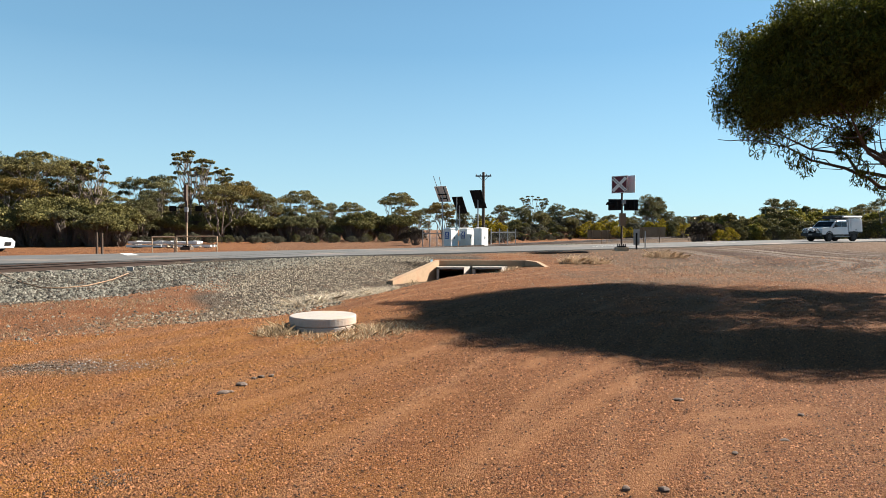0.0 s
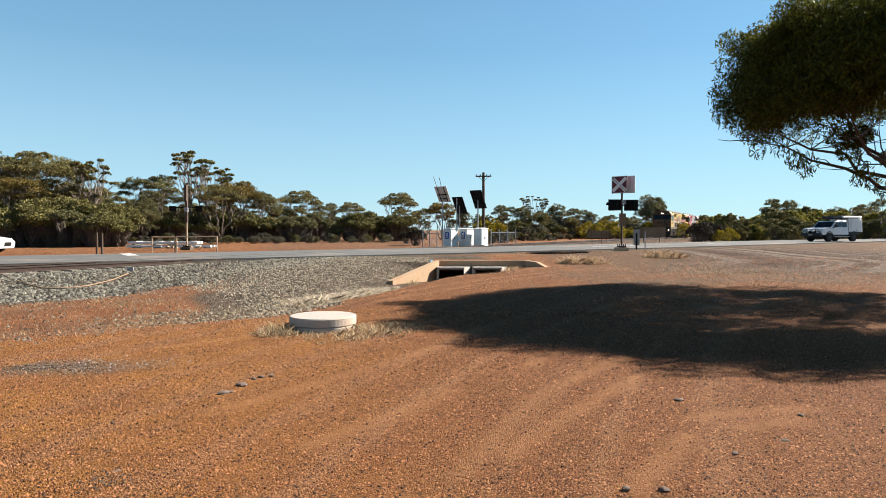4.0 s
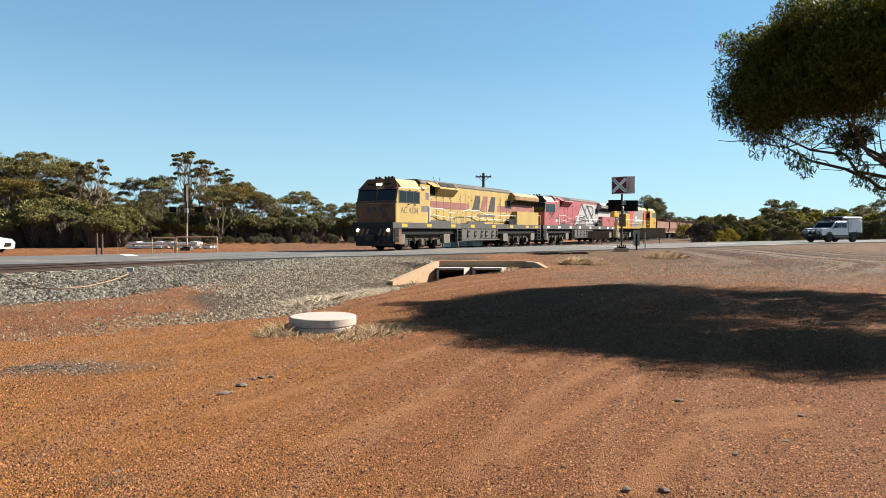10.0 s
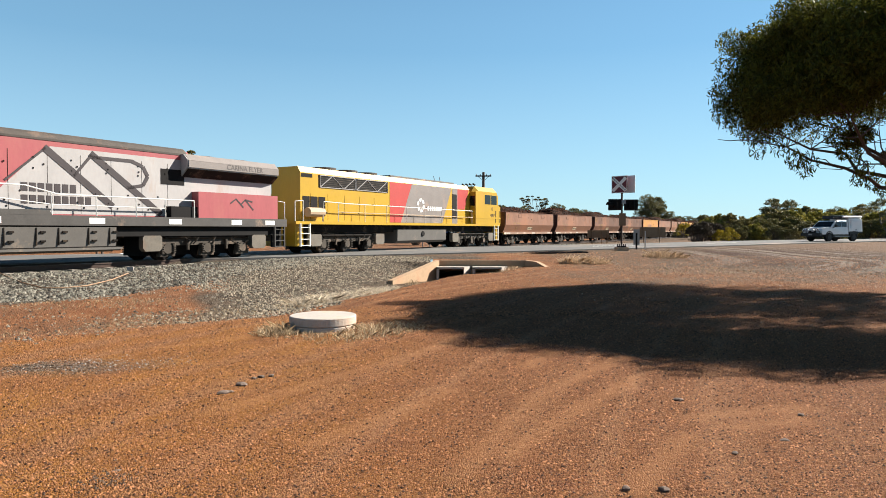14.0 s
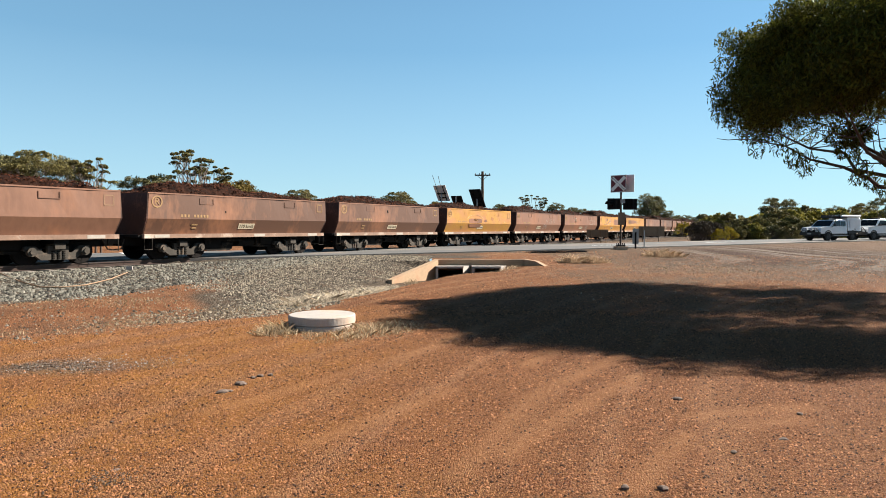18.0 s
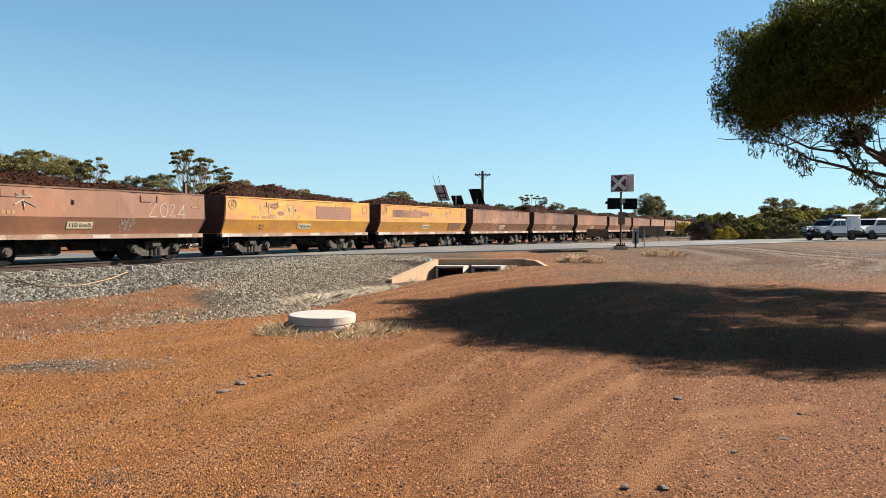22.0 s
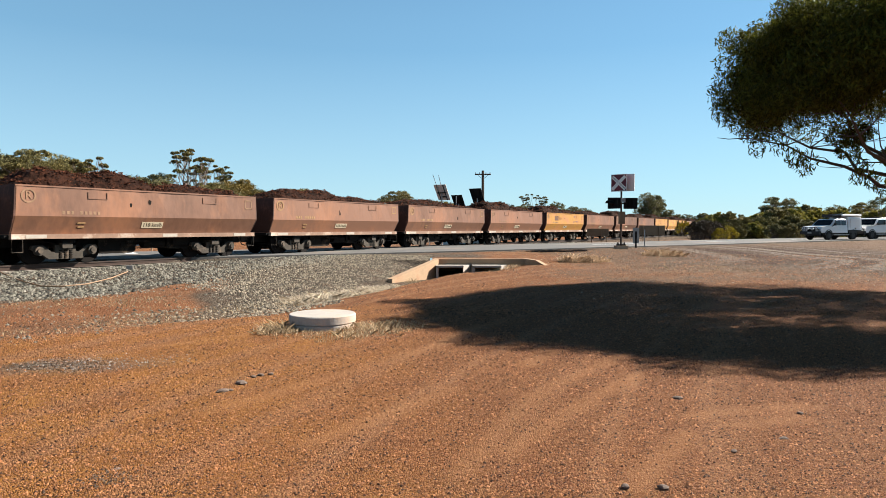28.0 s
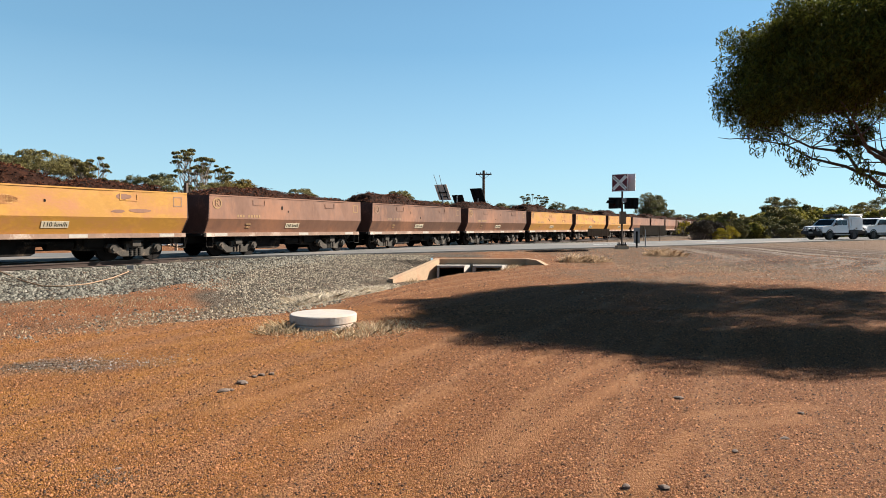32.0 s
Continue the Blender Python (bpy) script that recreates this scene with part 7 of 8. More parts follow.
tufts("dry_grass_round_pit", "grey-straw dry grass round the concrete pit", [(-2.55, 10.0, .40, .20, 520), (-2.2, 9.75, .4, .11, 260), (-1.6, 9.6, .55, .11, 420), (-1.2, 10.1, .6, .15, 620), (-.75, 10.5, .55, .12, 320), (-.9, 9.8, .5, .07, 160)], M_DEADGRASS, 31)
tufts("dry_grass_in_drain", "pale dry grass along the drain", [(-2.0 - .28 * k, 20.4 - .75 * k, .75, .26, 1500) for k in range(6)], M_DRYGRASS, 32)
tufts("dry_stubble_along_drain", "sparse grey-straw stubble along the shallow drain", [(-3.7 - .45 * k, 15.9 - .8 * k, .8, .07, 200) for k in range(6)], M_DEADGRASS, 35)
tufts("dry_grass_by_culvert", "pale straw grass tussocks beside the culvert and road", [(5.6, 28.2, .55, .42, 700), (6.4, 28.4, .6, .40, 800), (7.0, 28.8, .5, .30, 500), (11.2, 33.4, .9, .40, 900), (11.9, 33.5, .7, .34, 700), (.3, 26.2, .5, .14, 200), (1.6, 26.0, .7, .16, 300), (2.6, 26.2, .6, .16, 300)], M_STRAW, 33)
tufts("dry_grass_on_dirt", "sparse dry stubble on the dirt", [(-5.4 - .9 * k, 11.3 - .38 * k, .6, .08, 110) for k in range(6)] + [(-4.4, 12.4, .5, .10, 160), (-6.6, 14.4, .9, .08, 300), (-8.0, 13.8, 1.6, .07, 500), (-5.5, 12.0, 1.2, .06, 350), (-8.5, 11.0, 1.5, .06, 350), (9, 24, 3.0, .07, 500), (-1.3, 24.6, .6, .2, 250)], M_DEADGRASS, 34)


def build_hose():
    pts = []
    for px, py in ((-30, 474), (0, 485), (36, 500), (73, 510), (112, 510), (153, 506), (195, 496), (226, 484)):
        d = 18.0
        for _ in range(12):
            d = .5 * d + .5 * 1150 * (1.55 - gz((px - 784) / 1150 * d, d)) / (py - 407)
        x = (px - 784) / 1150 * d
        pts.append((x, d, gz(x, d) + .05))
    tagged(part("hose", Geo().tube(pts, .016, 8), M_HOSE, None, "", True), "faded orange hose lying on the ballast", "hose")
    x, y = -.482 * 21.6, 21.6
    b = thing("marker_box", "small white box on a peg in the ballast", "marker box", pose(x, y, gz(x, y), 0, 0, 20))
    part("box", Geo().box(-.10, .10, -.07, .07, .02, .15), M_CONCRETE_LIGHT, b)
    part("peg", Geo().box(-.02, .02, -.02, .02, -.2, .05), M_GREYSTEEL, b)


build_hose()
# thin flat black slab along the near edge of the road
pts_ = [((px - 784) / 1150 * d, d) for px, d in ((930, 34.0), (960, 33.6), (1005, 34.4), (1042, 35.2), (1040, 36.0), (1000, 35.4), (950, 34.9))]
tagged(part("bitumen_patch", Geo().loft([[(a, b, gz(a, b) - .03) for a, b in pts_], [(a, b, gz(a, b) + .022) for a, b in pts_]]), M_BITUMEN), "black patch at the road's edge", "bitumen patch")


# ---- crossing signals, cabinets, poles ----
def x_board(parent, m, face_back=False):
    b = Geo().box(-.5, .5, -.015, .015, -.5, .5, m)
    o = part("sign_board", b, M_SIGN_RED if not face_back else M_WHITE, parent)
    if not face_back:
        edge = Geo()
        for a, c, d, e in ((-.5, .5, .465, .5), (-.5, .5, -.5, -.465), (-.5, -.465, -.465, .465), (.465, .5, -.465, .465)):
            edge.box(a, c, -.02, -.016, d, e, m)
        part("border", edge, M_WHITE, o)
        for k, sgn in enumerate((1, -1)):
            arm = Geo().box(-.56, .56, -.03 - .006 * k, -.018, -.095, .095, m @ Matrix.Rotation(sgn * radians(42), 4, "Y"))
            arm_o = part("cross_arm", arm, M_WHITE, o)
            rm = m @ Matrix.Rotation(sgn * radians(42), 4, "Y") @ Matrix.Translation((0, -.032 - .006 * k, 0)) @ Matrix.Rotation(radians(90), 4, "X")
            if k == 0:
                lettering("sign_text", "RAILWAY CROSSING", .115, rm, M_BLACK, arm_o)
    else:
        rib = Geo()
        for z in (-.25, 0.05, .30):
            rib.box(-.5, .5, .016, .05, z - .02, z + .02, m)
        part("board_rib", rib, M_GREYSTEEL, o)
    return o


def signal_head(parent, m):
    """A pair of lamps: black backing board, hooded lamp."""
    b = part("backing_board", Geo().box(-.36, .36, -.02, .02, -.31, .31, m), M_BLACK, parent)
    h = Geo()
    for k in range(12):
        a0, a1 = math.pi * (k - 1) / 10, math.pi * k / 10
        if k < 11:
            h.loft([[m @ Vector((r * math.cos(a), y, r * math.sin(a))) for r, a in ((.17, a0), (.17, a1), (.155, a1), (.155, a0))] for y in (-.02, -.42)])
    part("visor", h, M_BLACK, b)
    lens = Geo()
    lens.tube([m @ Vector((0, -.02, 0)), m @ Vector((0, -.05, 0))], .15, 16)
    part("lens", lens, M_LENS, b)
    part("lamp_housing", Geo().box(-.17, .17, .02, .22, -.17, .17, m), M_BLACK, b)


def crossing_signal(x, y, label, turn, left_boards=False):
    z = gz(x, y)
    s = thing("crossing_signal", label, "crossing signal", pose(x, y, z), "crossing signals")
    part("footing", Geo().box(-.33, .33, -.33, .33, -.3, .20), M_PLATE if not left_boards else M_WOODPOLE, s)
    fl = Geo().box(-.22, .22, -.22, .22, .20, .27)
    for a in (-.17, .17):
        for b in (-.17, .17):
            fl.disc((a, b, .32), .03, "z", .14, 6)
    part("base_casting", fl, M_BLACK, s)
    part("mast", Geo().tube([(0, 0, .25), (0, 0, 4.3)], .055, 12), M_BARK_DARK if not left_boards else M_PLATE, s)
    if not left_boards:
        x_board(s, pose(-.18, -.12, 3.85, 0, 0, -44))
        x_board(s, pose(.30, .05, 3.87, 0, 0, 118 - 180 + 22), True)
        part("ear_bracket", Geo().box(-.6, .6, -.03, .03, 2.62, 2.70), M_BLACK, s)
        signal_head(s, pose(-.50, -.02, 2.66, 0, 0, -62))
        signal_head(s, pose(.52, .05, 2.66, 0, 0, 112))
        part("back_plate", Geo().box(.12, .92, -.06, -.03, 2.34, 2.98), M_BLACK, s)
        part("back_plate", Geo().box(-.80, -.06, -.05, -.02, 2.36, 3.0), M_BLACK, s)
        part("bell_box", Geo().box(-.13, .20, -.14, .12, 1.45, 2.18), M_BOARD_BACK, s, "brown bell box")
        part("junction_box", Geo().box(-.05, .20, -.16, -.06, 2.72, 2.95), M_GREYSTEEL, s)
    else:
        part("sign_board", Geo().box(-.10, .06, -.16, .16, 3.35, 4.5), M_BARK_DARK, s)
        part("ear_bracket", Geo().tube([(-1.0, 0, 2.95), (1.0, 0, 2.95)], .03, 6), M_BLACK, s)
        for a in (-.95, .85):
            signal_head(s, pose(a, 0, 2.85, 0, 0, 200) @ Matrix.Scale(.62, 4))
        part("bell_box", Geo().box(-.10, .10, -.12, .12, 2.62, 2.95), M_GREYSTEEL, s)
        part("dark_sleeve", Geo().box(-.08, .08, -.08, .08, 1.9, 3.4), M_BARK_DARK, s)
    return s


crossing_signal(10.45, 38.0, "railway crossing mast with red cross board and black lamp heads", 0)
crossing_signal(-17.75, 45.0, "far railway crossing mast with a pale pole and side-on boards", 0, True)


def cabinet(x, y, turn, label, sign=True, h=1.5):
    z = gz(x, y)
    c = thing("equipment_cabinet", label, "cabinet", pose(x, y, z, 0, 0, turn), "white equipment cabinets")
    part("plinth", Geo().box(-.46, .46, -.40, .40, -.3, .06), M_CONCRETE_LIGHT, c)
    part("body", Geo().box(-.45, .45, -.38, .38, .06, h), M_WHITE, c)
    part("roof", Geo().prism([(-.49, h), (-.49, h + .03), (0, h + .09), (.49, h + .03), (.49, h)], "y", -.42, .42), M_WHITE, c)
    door = part("door", Geo().box(-.41, .41, -.40, -.382, .12, h - .06), M_WHITE, c)
    part("handle", Geo().box(-.02, .02, -.43, -.40, .70, .88), M_BLACK, door)
    if sign:
        sg = part("blue_sign", Geo().box(-.462, -.452, -.22, .22, .72, 1.28), M_SIGN_BLUE, c)
        g = Geo()
        for sgn in (1, -1):
            g.box(-.468, -.463, -.18, .18, -.03, .03, Matrix.Translation((0, 0, 1.08)) @ Matrix.Rotation(sgn * radians(45), 4, "X"))
        g.box(-.468, -.463, -.16, .16, .79, .83)
        g.box(-.468, -.463, -.16, .16, .87, .90)
        part("sign_marks", g, M_WHITE, sg)


cabinet(.62, 52.0, 48, "white steel equipment cabinet with a blue sign", True)
cabinet(1.90, 52.6, 48, "white steel equipment cabinet with a small blue sign", True)
cabinet(3.05, 52.2, 48, "plain white steel equipment cabinet", False)


def solar(x, y, post_h, w, h, tilt, turn, label, rods=False, back=False):
    z = gz(x, y)
    s = thing("solar_panel", label, "solar panel", pose(x, y, z), "solar panels")
    part("post", Geo().tube([(0, 0, -.2), (0, 0, post_h)], .05, 10), M_GREYSTEEL, s)
    m = pose(0, 0, post_h, 0, 0, turn) @ Matrix.Rotation(radians(tilt), 4, "X")
    pan = part("panel", Geo().box(-w / 2, w / 2, -h / 2, h / 2, .05, .085, m), M_PANEL, s)
    part("frame", Geo().box(-w / 2 - .03, w / 2 + .03, -h / 2 - .03, h / 2 + .03, .03, .06, m), M_PANEL_BACK if back else M_BLACK, pan)
    br = Geo()
    for a in (-.28 * w, .28 * w):
        br.box(a - .025, a + .025, -h / 2, h / 2, -.02, .03, m)
    br.box(-w * .4, w * .4, -.04, .04, -.05, .0, m)
    br.box(-w * .3, w * .3, h * .25, h * .31, -.03, .03, m)
    part("bracket", br, M_BLACK, pan)
    if rods:
        for a, b, c, d in ((-.30, .35, -.72, 1.45), (.02, .40, -.26, 1.40)):
            part("aerial", Geo().tube([(a, -.06, post_h + b - .3), (a - .05, -.06, post_h + b), (c, -.06, post_h + d)], .024, 6), M_GREYSTEEL, pan)


solar(-.05, 52.6, 4.36, 1.14, 1.35, -60, -37, "tilted solar panel seen from its pale back, with two aerials", True, True)
solar(1.35, 53.4, 3.45, 1.0, 1.5, -60, -37, "tilted dark solar panel on a post")
solar(2.85, 53.0, 3.88, 1.08, 1.6, -60, -37, "tilted dark solar panel on a post")
thin = thing("aerial_mast", "thin grey aerial mast beside the cabinets", "mast", pose(1.1, 52.0, gz(1.1, 52)))
part("tube", Geo().tube([(0, 0, -.2), (0, 0, 4.0)], .035, 8), M_GREYSTEEL, thin)
part("box", Geo().box(.1, .32, -.12, .02, .55, .95), M_WHITE, thin)


def utility_pole(x, y, h):
    p = thing("utility_pole", "dark weathered timber pole with a crossarm", "utility pole", pose(x, y, gz(x, y)))
    part("pole", Geo().tube([(0, 0, -.3), (0, 0, h)], [.17, .12], 10), M_WOODPOLE, p)
    arm = part("crossarm", Geo().box(-.75, .75, -.06, .06, h - .42, h - .30), M_WOODPOLE, p)
    for a in (-.68, -.3, .3, .68):
        part("insulator", Geo().tube([(a, 0, h - .30), (a, 0, h - .16)], [.045, .03], 8), M_GREYSTEEL, arm)
    br = Geo()
    br.bar((-.5, -.05, h - .42), (0, -.12, h - .85), .03)
    br.bar((.5, -.05, h - .42), (0, -.12, h - .85), .03)
    part("brace", br, M_STEEL, p)


utility_pole(3.85, 62.0, 6.95)


def mesh_fence(x0, y0, x1, y1, n, h=1.5):
    f = thing("wire_fence", "low chain-wire fence on steel posts", "fence", None, "wire fences")
    a, b = Vector((x0, y0, gz(x0, y0))), Vector((x1, y1, gz(x1, y1)))
    for k in range(n + 1):
        p = a.lerp(b, k / n)
        part("post", Geo().tube([p - Vector((0, 0, .2)), p + Vector((0, 0, h))], .04, 8), M_GREYSTEEL, f)
    up = Vector((0, 0, 1))
    part("top_rail", Geo().tube([a + up * (h - .3), b + up * (h - .3)], .03, 6), M_GREYSTEEL, f)
    g = Geo()
    L = (b - a).length
    m = int(L / .16)
    for k in range(-6, m):
        for sgn in (1, -1):
            t0, t1 = (k / m, (k + 8) / m) if sgn > 0 else ((k + 8) / m, k / m)
            q0, q1, z0, z1 = t0, t1, .05, h - .3
            if min(t0, t1) < 0 or max(t0, t1) > 1:
                continue
            g.tube([a.lerp(b, q0) + up * z0, a.lerp(b, q1) + up * z1], .006, 3, False)
    part("wire_mesh", g, M_GREYSTEEL, f)


mesh_fence(-1.7, 54.5, .1, 54.0, 3)
mesh_fence(4.0, 54.0, 6.2, 55.5, 3)


def back_sign(px, depth, w, h, zb, posts, label, turn=0):
    x = (px - 784) / 1150 * depth
    s = thing("road_sign", label, "sign", pose(x, depth, gz(x, depth), 0, 0, turn), "road signs seen from behind")
    board = part("board", Geo().box(-w / 2, w / 2, -.02, .02, zb, zb + h), M_BOARD_BACK, s)
    for z in (zb + .15, zb + h - .15):
        part("stiffener", Geo().box(-w / 2, w / 2, -.05, -.021, z - .025, z + .025), M_BOARD_BACK, board)
    for a in posts:
        part("post", Geo().tube([(a, -.09, -.2), (a, -.09, zb + h)], .035, 8), M_BOARD_BACK, s)


back_sign(1059, 58, 1.9, .66, .62, (-.55, .3, .75), "brown back of a low road sign on three posts", -8)
back_sign(1155, 57, 2.35, .86, .52, (-.85, .6), "brown back of a wide road sign on two posts", 6)
x, y = 11.8, 39.6
g = thing("marker_post", "white-backed narrow marker plate on a post", "marker post", pose(x, y, gz(x, y), 0, 0, -12))
part("plate", Geo().box(-.18, .18, -.01, .01, .28, 1.22), M_GREYSTEEL, g)
part("post", Geo().box(-.05, .05, -.05, -.011, -.2, 1.0), M_BLACK, g)
x, y = 12.7, 40.8
g = thing("guide_post", "short brown steel guide post", "post", pose(x, y, gz(x, y)))
part("shaft", Geo().tube([(0, 0, -.2), (0, 0, 1.1)], .035, 8), M_GREYSTEEL, g)


def pipe_barrier(px0, px1, depth, label):
    x0, x1 = (px0 - 784) / 1150 * depth, (px1 - 784) / 1150 * depth
    z = gz((x0 + x1) / 2, depth)
    b = thing("pipe_barrier", label, "barrier", pose(x0, depth, z), "pipe barriers")
    w = x1 - x0
    for a in (0, w):
        part("post", Geo().tube([(a, 0, -.2), (a, 0, 1.0)], .04, 8), M_PLATE, b)
    part("top_rail", Geo().tube([(0, 0, .98), (w, 0, .98)], .035, 8), M_PLATE, b)
    part("middle_rail", Geo().tube([(0, 0, .50), (w, 0, .50)], .025, 8), M_PLATE, b)


pipe_barrier(269, 309, 38.5, "weathered tan pipe barrier by the road")
pipe_barrier(312, 384, 38.5, "weathered tan pipe barrier by the road")
for px, hh in ((171, 1.25), (176, 1.2)):
    x, y = (px - 784) / 1150 * 36, 36 + (px - 171) * .05
    g = thing("wooden_post", "weathered brown wooden post by the road", "post", pose(x, y, gz(x, y)), "wooden posts")
    part("shaft", Geo().tube([(0, 0, -.2), (0, 0, hh)], [.07, .06], 7), M_WOODPOLE, g)


def sleeper_stack():
    rnd = random.Random(8)
    y0 = 50.0
    for px, n_layers in ((231, 2), (294, 2), (320, 1)):
        x0 = (px - 784) / 1150 * y0
        z0 = gz(x0 + 1.2, y0)
        for layer in range(n_layers):
            for e in (.5, 2.1):
                o = part("timber_spacer", Geo().box(-.05, .05, -.75, .75, 0, .07), M_WOODPOLE)
                o.matrix_basis = pose(x0 + e, y0, z0 + .27 * layer - .01)
                tagged(o, "dark timber spacer under concrete beams", "spacer", group="timber spacers")
            for k in range(3):
                g = Geo().prism([(0, 0), (0, .17), (.35, .20), (.6, .20), (.7, .15), (1.9, .15), (2.0, .20), (2.25, .20), (2.6, .17), (2.6, 0)], "y", -.13, .13)
                o = part("concrete_sleeper", g, M_WHITE)
                o.matrix_basis = pose(x0 + rnd.uniform(-.12, .12), y0 - .5 + .5 * k, z0 + .27 * layer + .06, 0, 0, rnd.uniform(-1.5, 1.5))
                tagged(o, "pale concrete sleeper in a low stack on dirt", "concrete sleeper", group="stacked concrete sleepers")
    for k in range(7):
        x = (296 - 784) / 1150 * 48.4 + .38 * k
        o = part("rubble", Geo().rock((0, 0, .08), rnd.uniform(.1, .22), rnd), M_PLATE)
        o.matrix_basis = pose(x, 48.4 + rnd.uniform(-.5, .4), gz(x, 48.4))
        tagged(o, "pale tan broken rubble lump on dirt", "rubble", group="rubble by the sleepers")


sleeper_stack()


# ---- road vehicles ----
def car_wheel(parent, x, y, r, w=.24):
    t = part("wheel", Geo().disc((x, y, r), r, "y", w, 22), M_TYRE, parent)
    s = 1 if y > 0 else -1
    part("rim", Geo().disc((x, y + s * (w / 2 + .004), r), r * .60, "y", .02, 16), M_RIM, t)
    hub = Geo()
    for k in range(6):
        a = math.pi / 3 * k
        hub.box(-.03, .03, -.012, .012, 0, r * .55, Matrix.Translation((x, y + s * (w / 2 + .016), r)) @ Matrix.Rotation(a, 4, "Y"))
    part("spokes", hub, M_RIM, t)


def shell(profile, half, tumble, z_belt):
    """A body lofted across: profile of (x, z) round the side, narrowing above the belt line."""
    rings = []
    for f in (-1, -.94, 0, .94, 1):
        ring = []
        for x, z in profile:
            y = half * f
            if z > z_belt:
                y *= 1 - tumble * (z - z_belt)
            dz = -.05 if abs(f) == 1 and z > z_belt + .4 else 0
            ring.append((x, y, z + dz))
        rings.append(ring)
    return Geo().loft(rings)


def four_by_four(name, label, m, paint, kind):
    """x forward from the middle, wheels on z = 0."""
    c = thing(name, label, "car", m, "waiting vehicles")
    H = .93
    if kind == "ute":
        prof = [(2.55, .62), (2.60, .95), (2.45, 1.16), (1.35, 1.24), (.70, 1.78), (.45, 1.84), (-.75, 1.84), (-.88, 1.70), (-.92, .62)]
    elif kind == "wagon":
        prof = [(2.45, .60), (2.50, .95), (2.40, 1.18), (1.25, 1.26), (.72, 1.86), (.5, 1.93), (-2.2, 1.93), (-2.42, 1.3), (-2.45, .60)]
    else:
        prof = [(2.24, .24), (2.31, .60), (2.10, .84), (1.15, 1.00), (.35, 1.42), (.0, 1.47), (-1.0, 1.45), (-1.75, 1.05), (-2.2, .98), (-2.28, .40)]
        H = .90
    belt = {"ute": 1.24, "wagon": 1.28, "sedan": .98}[kind]
    body = part("body", shell(prof, H, .16, belt), paint, c, smooth=False)
    r = .40 if kind != "sedan" else .32
    wx = (1.62, -1.60) if kind != "sedan" else (1.42, -1.38)
    for x in wx:
        for y in (-H + .10, H - .10):
            car_wheel(c, x, y, r)
        for y in (-1, 1):
            a = Geo()
            for k in range(8):
                t0, t1 = math.pi * k / 8, math.pi * (k + 1) / 8
                a.loft([[(x + q * math.cos(t), yy, r + q * math.sin(t)) for q, t in ((r + .12, t0), (r + .12, t1), (r + .05, t1), (r + .05, t0))] for yy in sorted((y * (H - .20), y * (H + .03)))])
            part("wheel_arch", a, M_PLASTIC, body)
    top = {"ute": 1.78, "wagon": 1.86, "sedan": 1.40}[kind]
    rows = {"ute": ((.62, .98, -.02, .05), (-.06, -.06, -.72, -.66)), "wagon": ((.60, 1.05, -.30, -.22), (-.36, -.30, -1.15, -1.15), (-1.22, -1.22, -2.2, -2.1)), "sedan": ((.30, .85, -.35, -.35), (-.42, -.42, -1.1, -1.5))}[kind]
    for sgn in (1, -1):
        for tf, bf, tb, bb in rows:
            g = Geo()
            zt, zb = top - .06, belt + .05
            yt, yb = sgn * H * (1 - .16 * (zt - belt)) , sgn * H * (1 - .16 * (zb - belt))
            lo = [(bf, yb, zb), (bb, yb, zb), (tb, yt, zt), (tf, yt, zt)]
            g.loft([[(x, y + sgn * .004, z) for x, y, z in lo], [(x, y + sgn * .014, z) for x, y, z in lo]])
            part("side_window", g, M_GLASS_DARK, body)
        part("mirror", Geo().box(.85, 1.0, sgn * (H + .02) if sgn > 0 else -H - .22, H + .22 if sgn > 0 else -H - .02, belt + .02, belt + .22), M_PLASTIC, body)
    i = {"ute": 3, "wagon": 3, "sedan": 3}[kind]
    (xb, zb), (xt, zt) = prof[i], prof[i + 1]
    n = Vector((zt - zb, 0, xb - xt)).normalized() * .012
    g = Geo()
    lo = [(xb - .05, -H * .88, zb + .05), (xb - .05, H * .88, zb + .05), (xt + .03, H * .80, zt - .03), (xt + .03, -H * .80, zt - .03)]
    g.loft([[(a + n.x * .3, b, d + n.z * .3) for a, b, d in lo], [(a + n.x, b, d + n.z) for a, b, d in lo]])
    part("windscreen", g, M_GLASS_DARK, body)
    fx = prof[1][0]
    for y in (-.62, .62):
        part("headlight", Geo().box(fx - .14, fx + .005, y - .2, y + .2, prof[1][1] - .12, prof[1][1] + .04), M_LAMPGLASS, body)
    part("grille", Geo().box(fx - .1, fx + .008, -.38, .38, prof[1][1] - .22, prof[1][1] + .02), M_BLACK, body)
    if kind != "sedan":
        bar = Geo()
        bar.box(fx + .0, fx + .22, -H, H, .48, .76)
        for y in (-.42, .42):
            bar.tube([(fx + .12, y, .7), (fx + .16, y, 1.12)], .035, 8)
        bar.tube([(fx + .10, -.85, .75), (fx + .16, -.6, 1.12), (fx + .16, .6, 1.12), (fx + .10, .85, .75)], .035, 8)
        part("bull_bar", bar, M_PLASTIC, c, "black bull bar")
        for y in (-.24, .24):
            part("driving_light", Geo().disc((fx + .22, y, .95), .11, "x", .10, 14), M_LAMPGLASS, c)
        part("plate", Geo().box(fx + .221, fx + .228, -.19, .19, .55, .67), M_MARK, c)
        part("side_step", Geo().box(-.9, 1.0, H - .02, H + .10, .42, .50), M_GREYSTEEL, c)
        part("chassis", Geo().box(-2.4, 2.3, -.6, .6, .35, .62), M_PLASTIC, c)
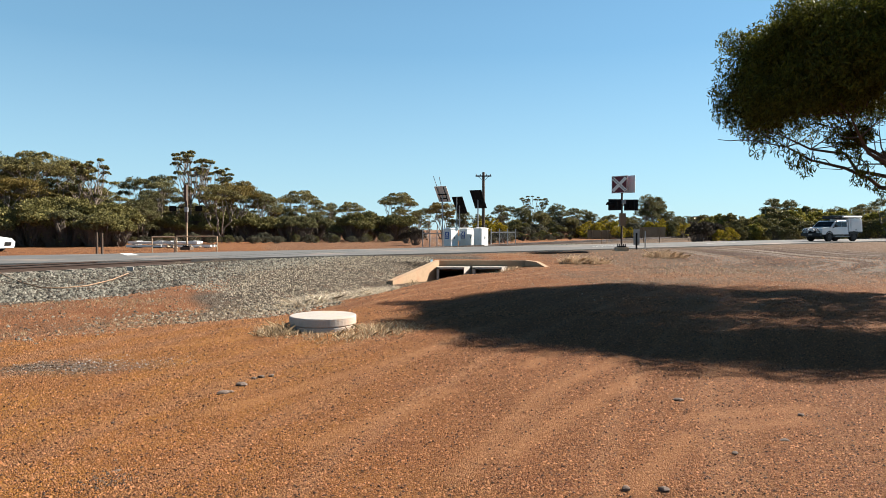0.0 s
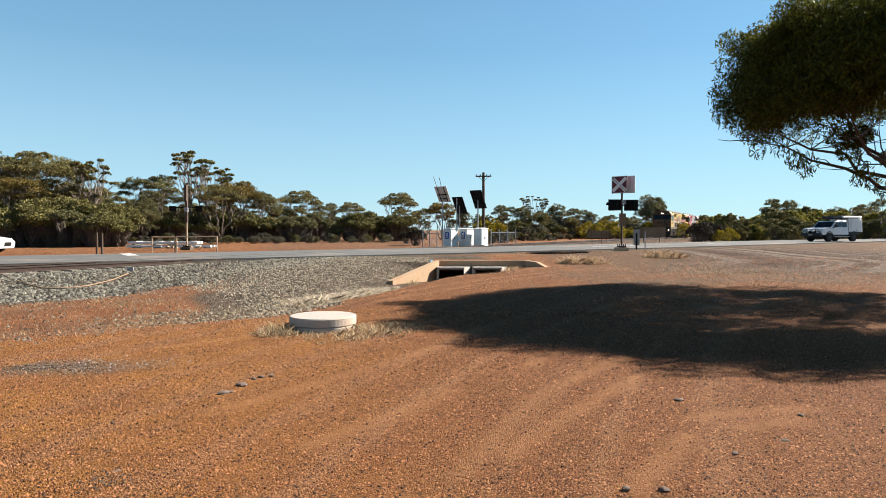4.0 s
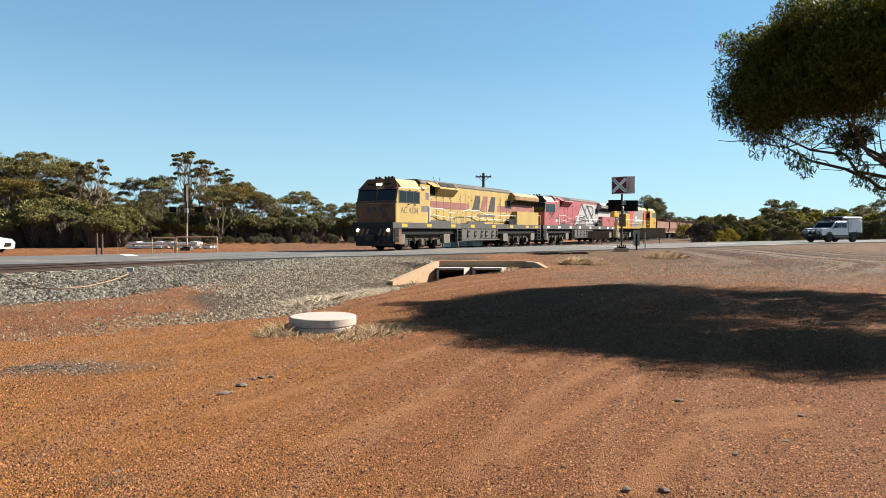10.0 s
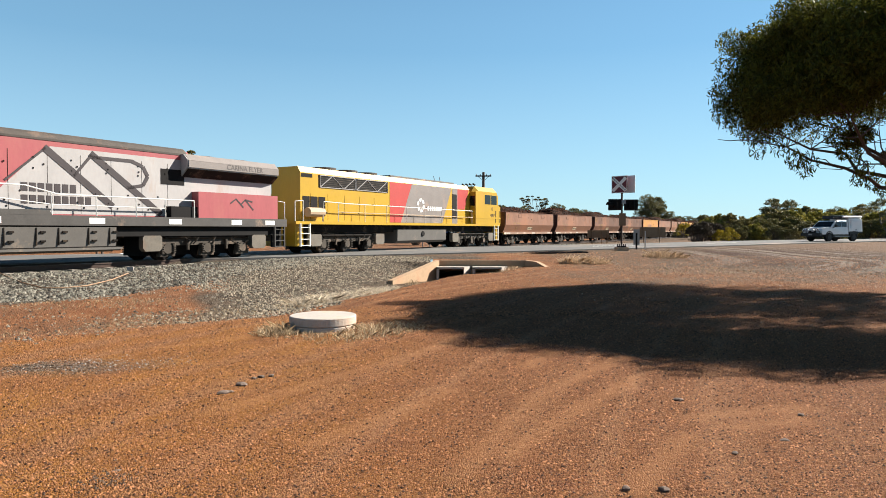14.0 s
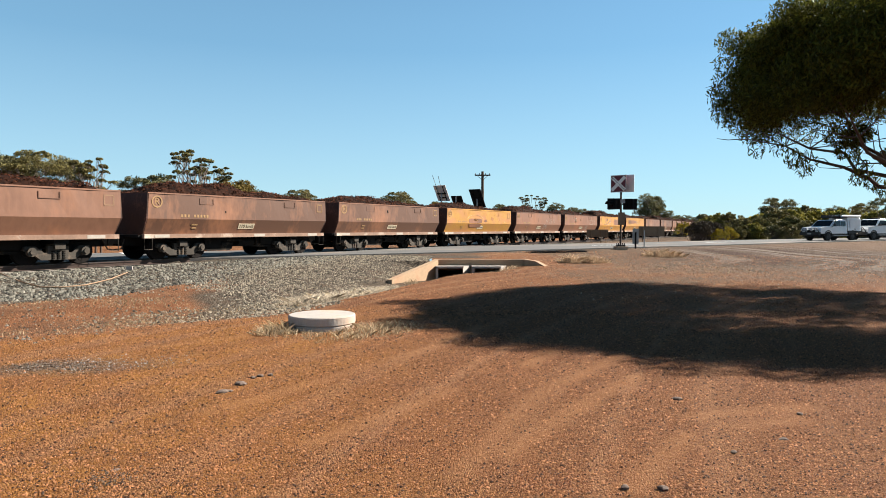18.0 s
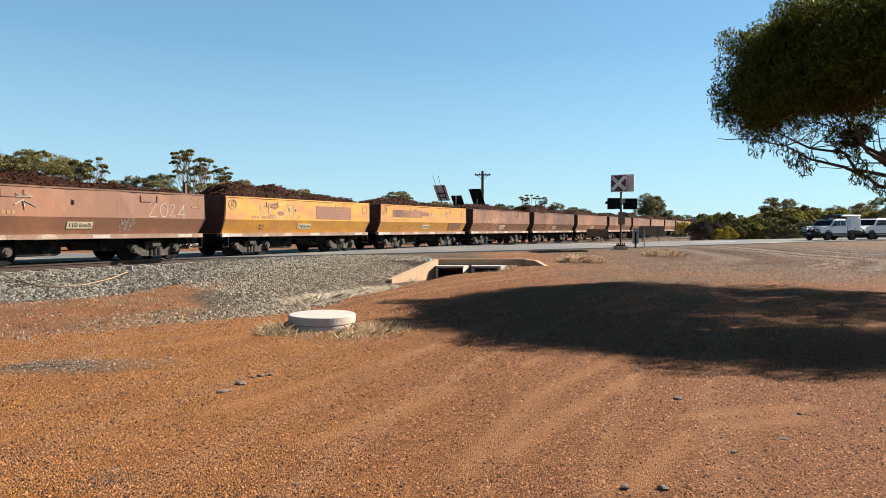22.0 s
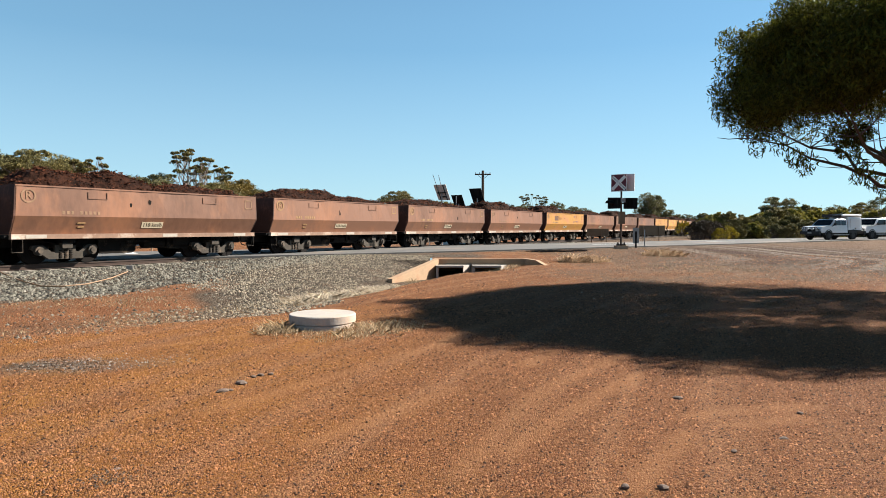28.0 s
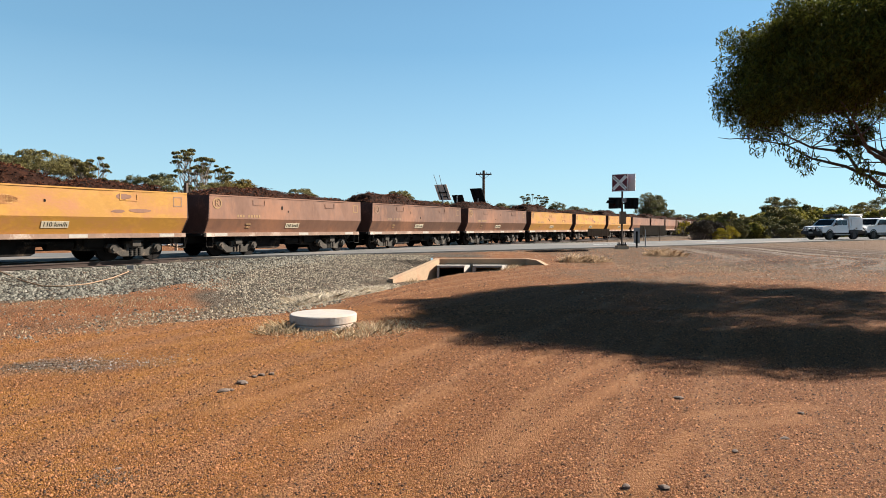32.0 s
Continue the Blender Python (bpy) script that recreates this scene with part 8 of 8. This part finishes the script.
    if kind == "ute":
        part("tray", Geo().box(-2.75, -.95, -.93, .93, .72, .86), M_PLASTIC, c)
        can = shell([(-.98, .86), (-.98, 1.98), (-1.08, 2.06), (-2.68, 2.06), (-2.78, 1.96), (-2.78, .86)], .95, .08, 1.2)
        cano = part("canopy", can, M_CANOPY, c, "white box canopy")
        part("canopy_door", Geo().box(-2.55, -1.2, .945, .965, .95, 1.85), M_CANOPY, cano)
        part("latch", Geo().box(-1.95, -1.80, .93, .985, .98, 1.05), M_BLACK, cano)
        part("mudguard", Geo().box(-2.15, -1.05, .88, .96, .62, .88), M_PLASTIC, c)
        rack = part("roof_rack", Geo().box(-2.65, .35, -.75, .75, 2.08, 2.12), M_PLASTIC, c)
        part("storage_box", Geo().box(-.65, .55, -.55, .45, 2.0, 2.26), M_PLASTIC, c, "black roof box")
        part("awning", Geo().tube([(-2.7, .88, 2.16), (-.2, .88, 2.16)], .085, 10), M_CANOPY, rack, "rolled white awning")
        part("rooftop_tent", Geo().box(-2.7, -.75, -.7, .72, 2.12, 2.30), M_CANOPY, rack)
        sn = Geo().tube([(1.2, .95, 1.2), (.95, .97, 1.3), (.55, .86, 1.9)], .035, 6)
        part("snorkel", sn, M_PLASTIC, c)
    if kind == "wagon":
        rack = part("roof_rack", Geo().box(-1.9, .2, -.65, .65, 1.98, 2.03), M_PLASTIC, c)
        for x in (-1.7, -.8, .1):
            part("rack_bar", Geo().box(x - .03, x + .03, -.7, .7, 1.92, 1.98), M_PLASTIC, rack)
    return c


LANE = Vector((.915, .405, 0)).normalized()
HEADING = math.degrees(math.atan2(-LANE.y, -LANE.x))
UTE_AT = Vector((34.95, 58.4, 0))
UTE_AT.z = float(road_near(np.array([UTE_AT.x]), np.array([UTE_AT.y]))[1][0]) + .002
four_by_four("utility_vehicle", "silver-white dual-cab utility with black bull bar and white canopy", pose(*UTE_AT, 0, 0, HEADING), M_CARWHITE, "ute")
FOLLOW = four_by_four("four_wheel_drive", "white four-wheel drive wagon with black bull bar", pose(*UTE_AT, 0, 0, HEADING), M_CARWHITE, "wagon")
x, y = (27 - 784) / 1150 * 40.5 - 2.98, 40.5
four_by_four("sedan", "white sedan parked on the dirt beyond the road", pose(x, y, gz(x, y), 0, 0, 8), M_CARWHITE, "sedan")


def motions():
    for ob, back, length in TRAIN:
        walk(ob, [(t, on_track(train_head(t) + back, length)) for t in range(33)])
    # the second vehicle rolls up behind the first and stops
    rows = [(0, 95), (10, 62), (14.5, 26), (15.5, 17.5), (16.5, 10.6), (17.0, 8.4), (17.5, 7.0), (18.0, 6.2), (18.6, 5.9), (20, 5.9), (32, 5.9)]
    walk(FOLLOW, [(t, pose(*(UTE_AT + LANE * d + Vector((0, 0, .0035 * d))), 0, 0, HEADING)) for t, d in rows])
    for group, r in ((WHEELS, 0.44), (WHEELS_BIG, 0.50)):
        first = group[0]
        walk(first, [(k / 20, Matrix.Rotation((train_head(0) - train_head(k / 20)) / r, 4, "Y")) for k in range(641)])
        data = first.animation_data
        for ob in scene.objects:
            if ob.name.startswith("wheelset") and ob is not first and ob.data and abs(ob.matrix_parent_inverse.translation.z - r) < 0.01:
                ob.rotation_mode = "QUATERNION"
                ob.animation_data_create()
                ob.animation_data.action = data.action
                ob.animation_data.action_slot = data.action_slot


motions()
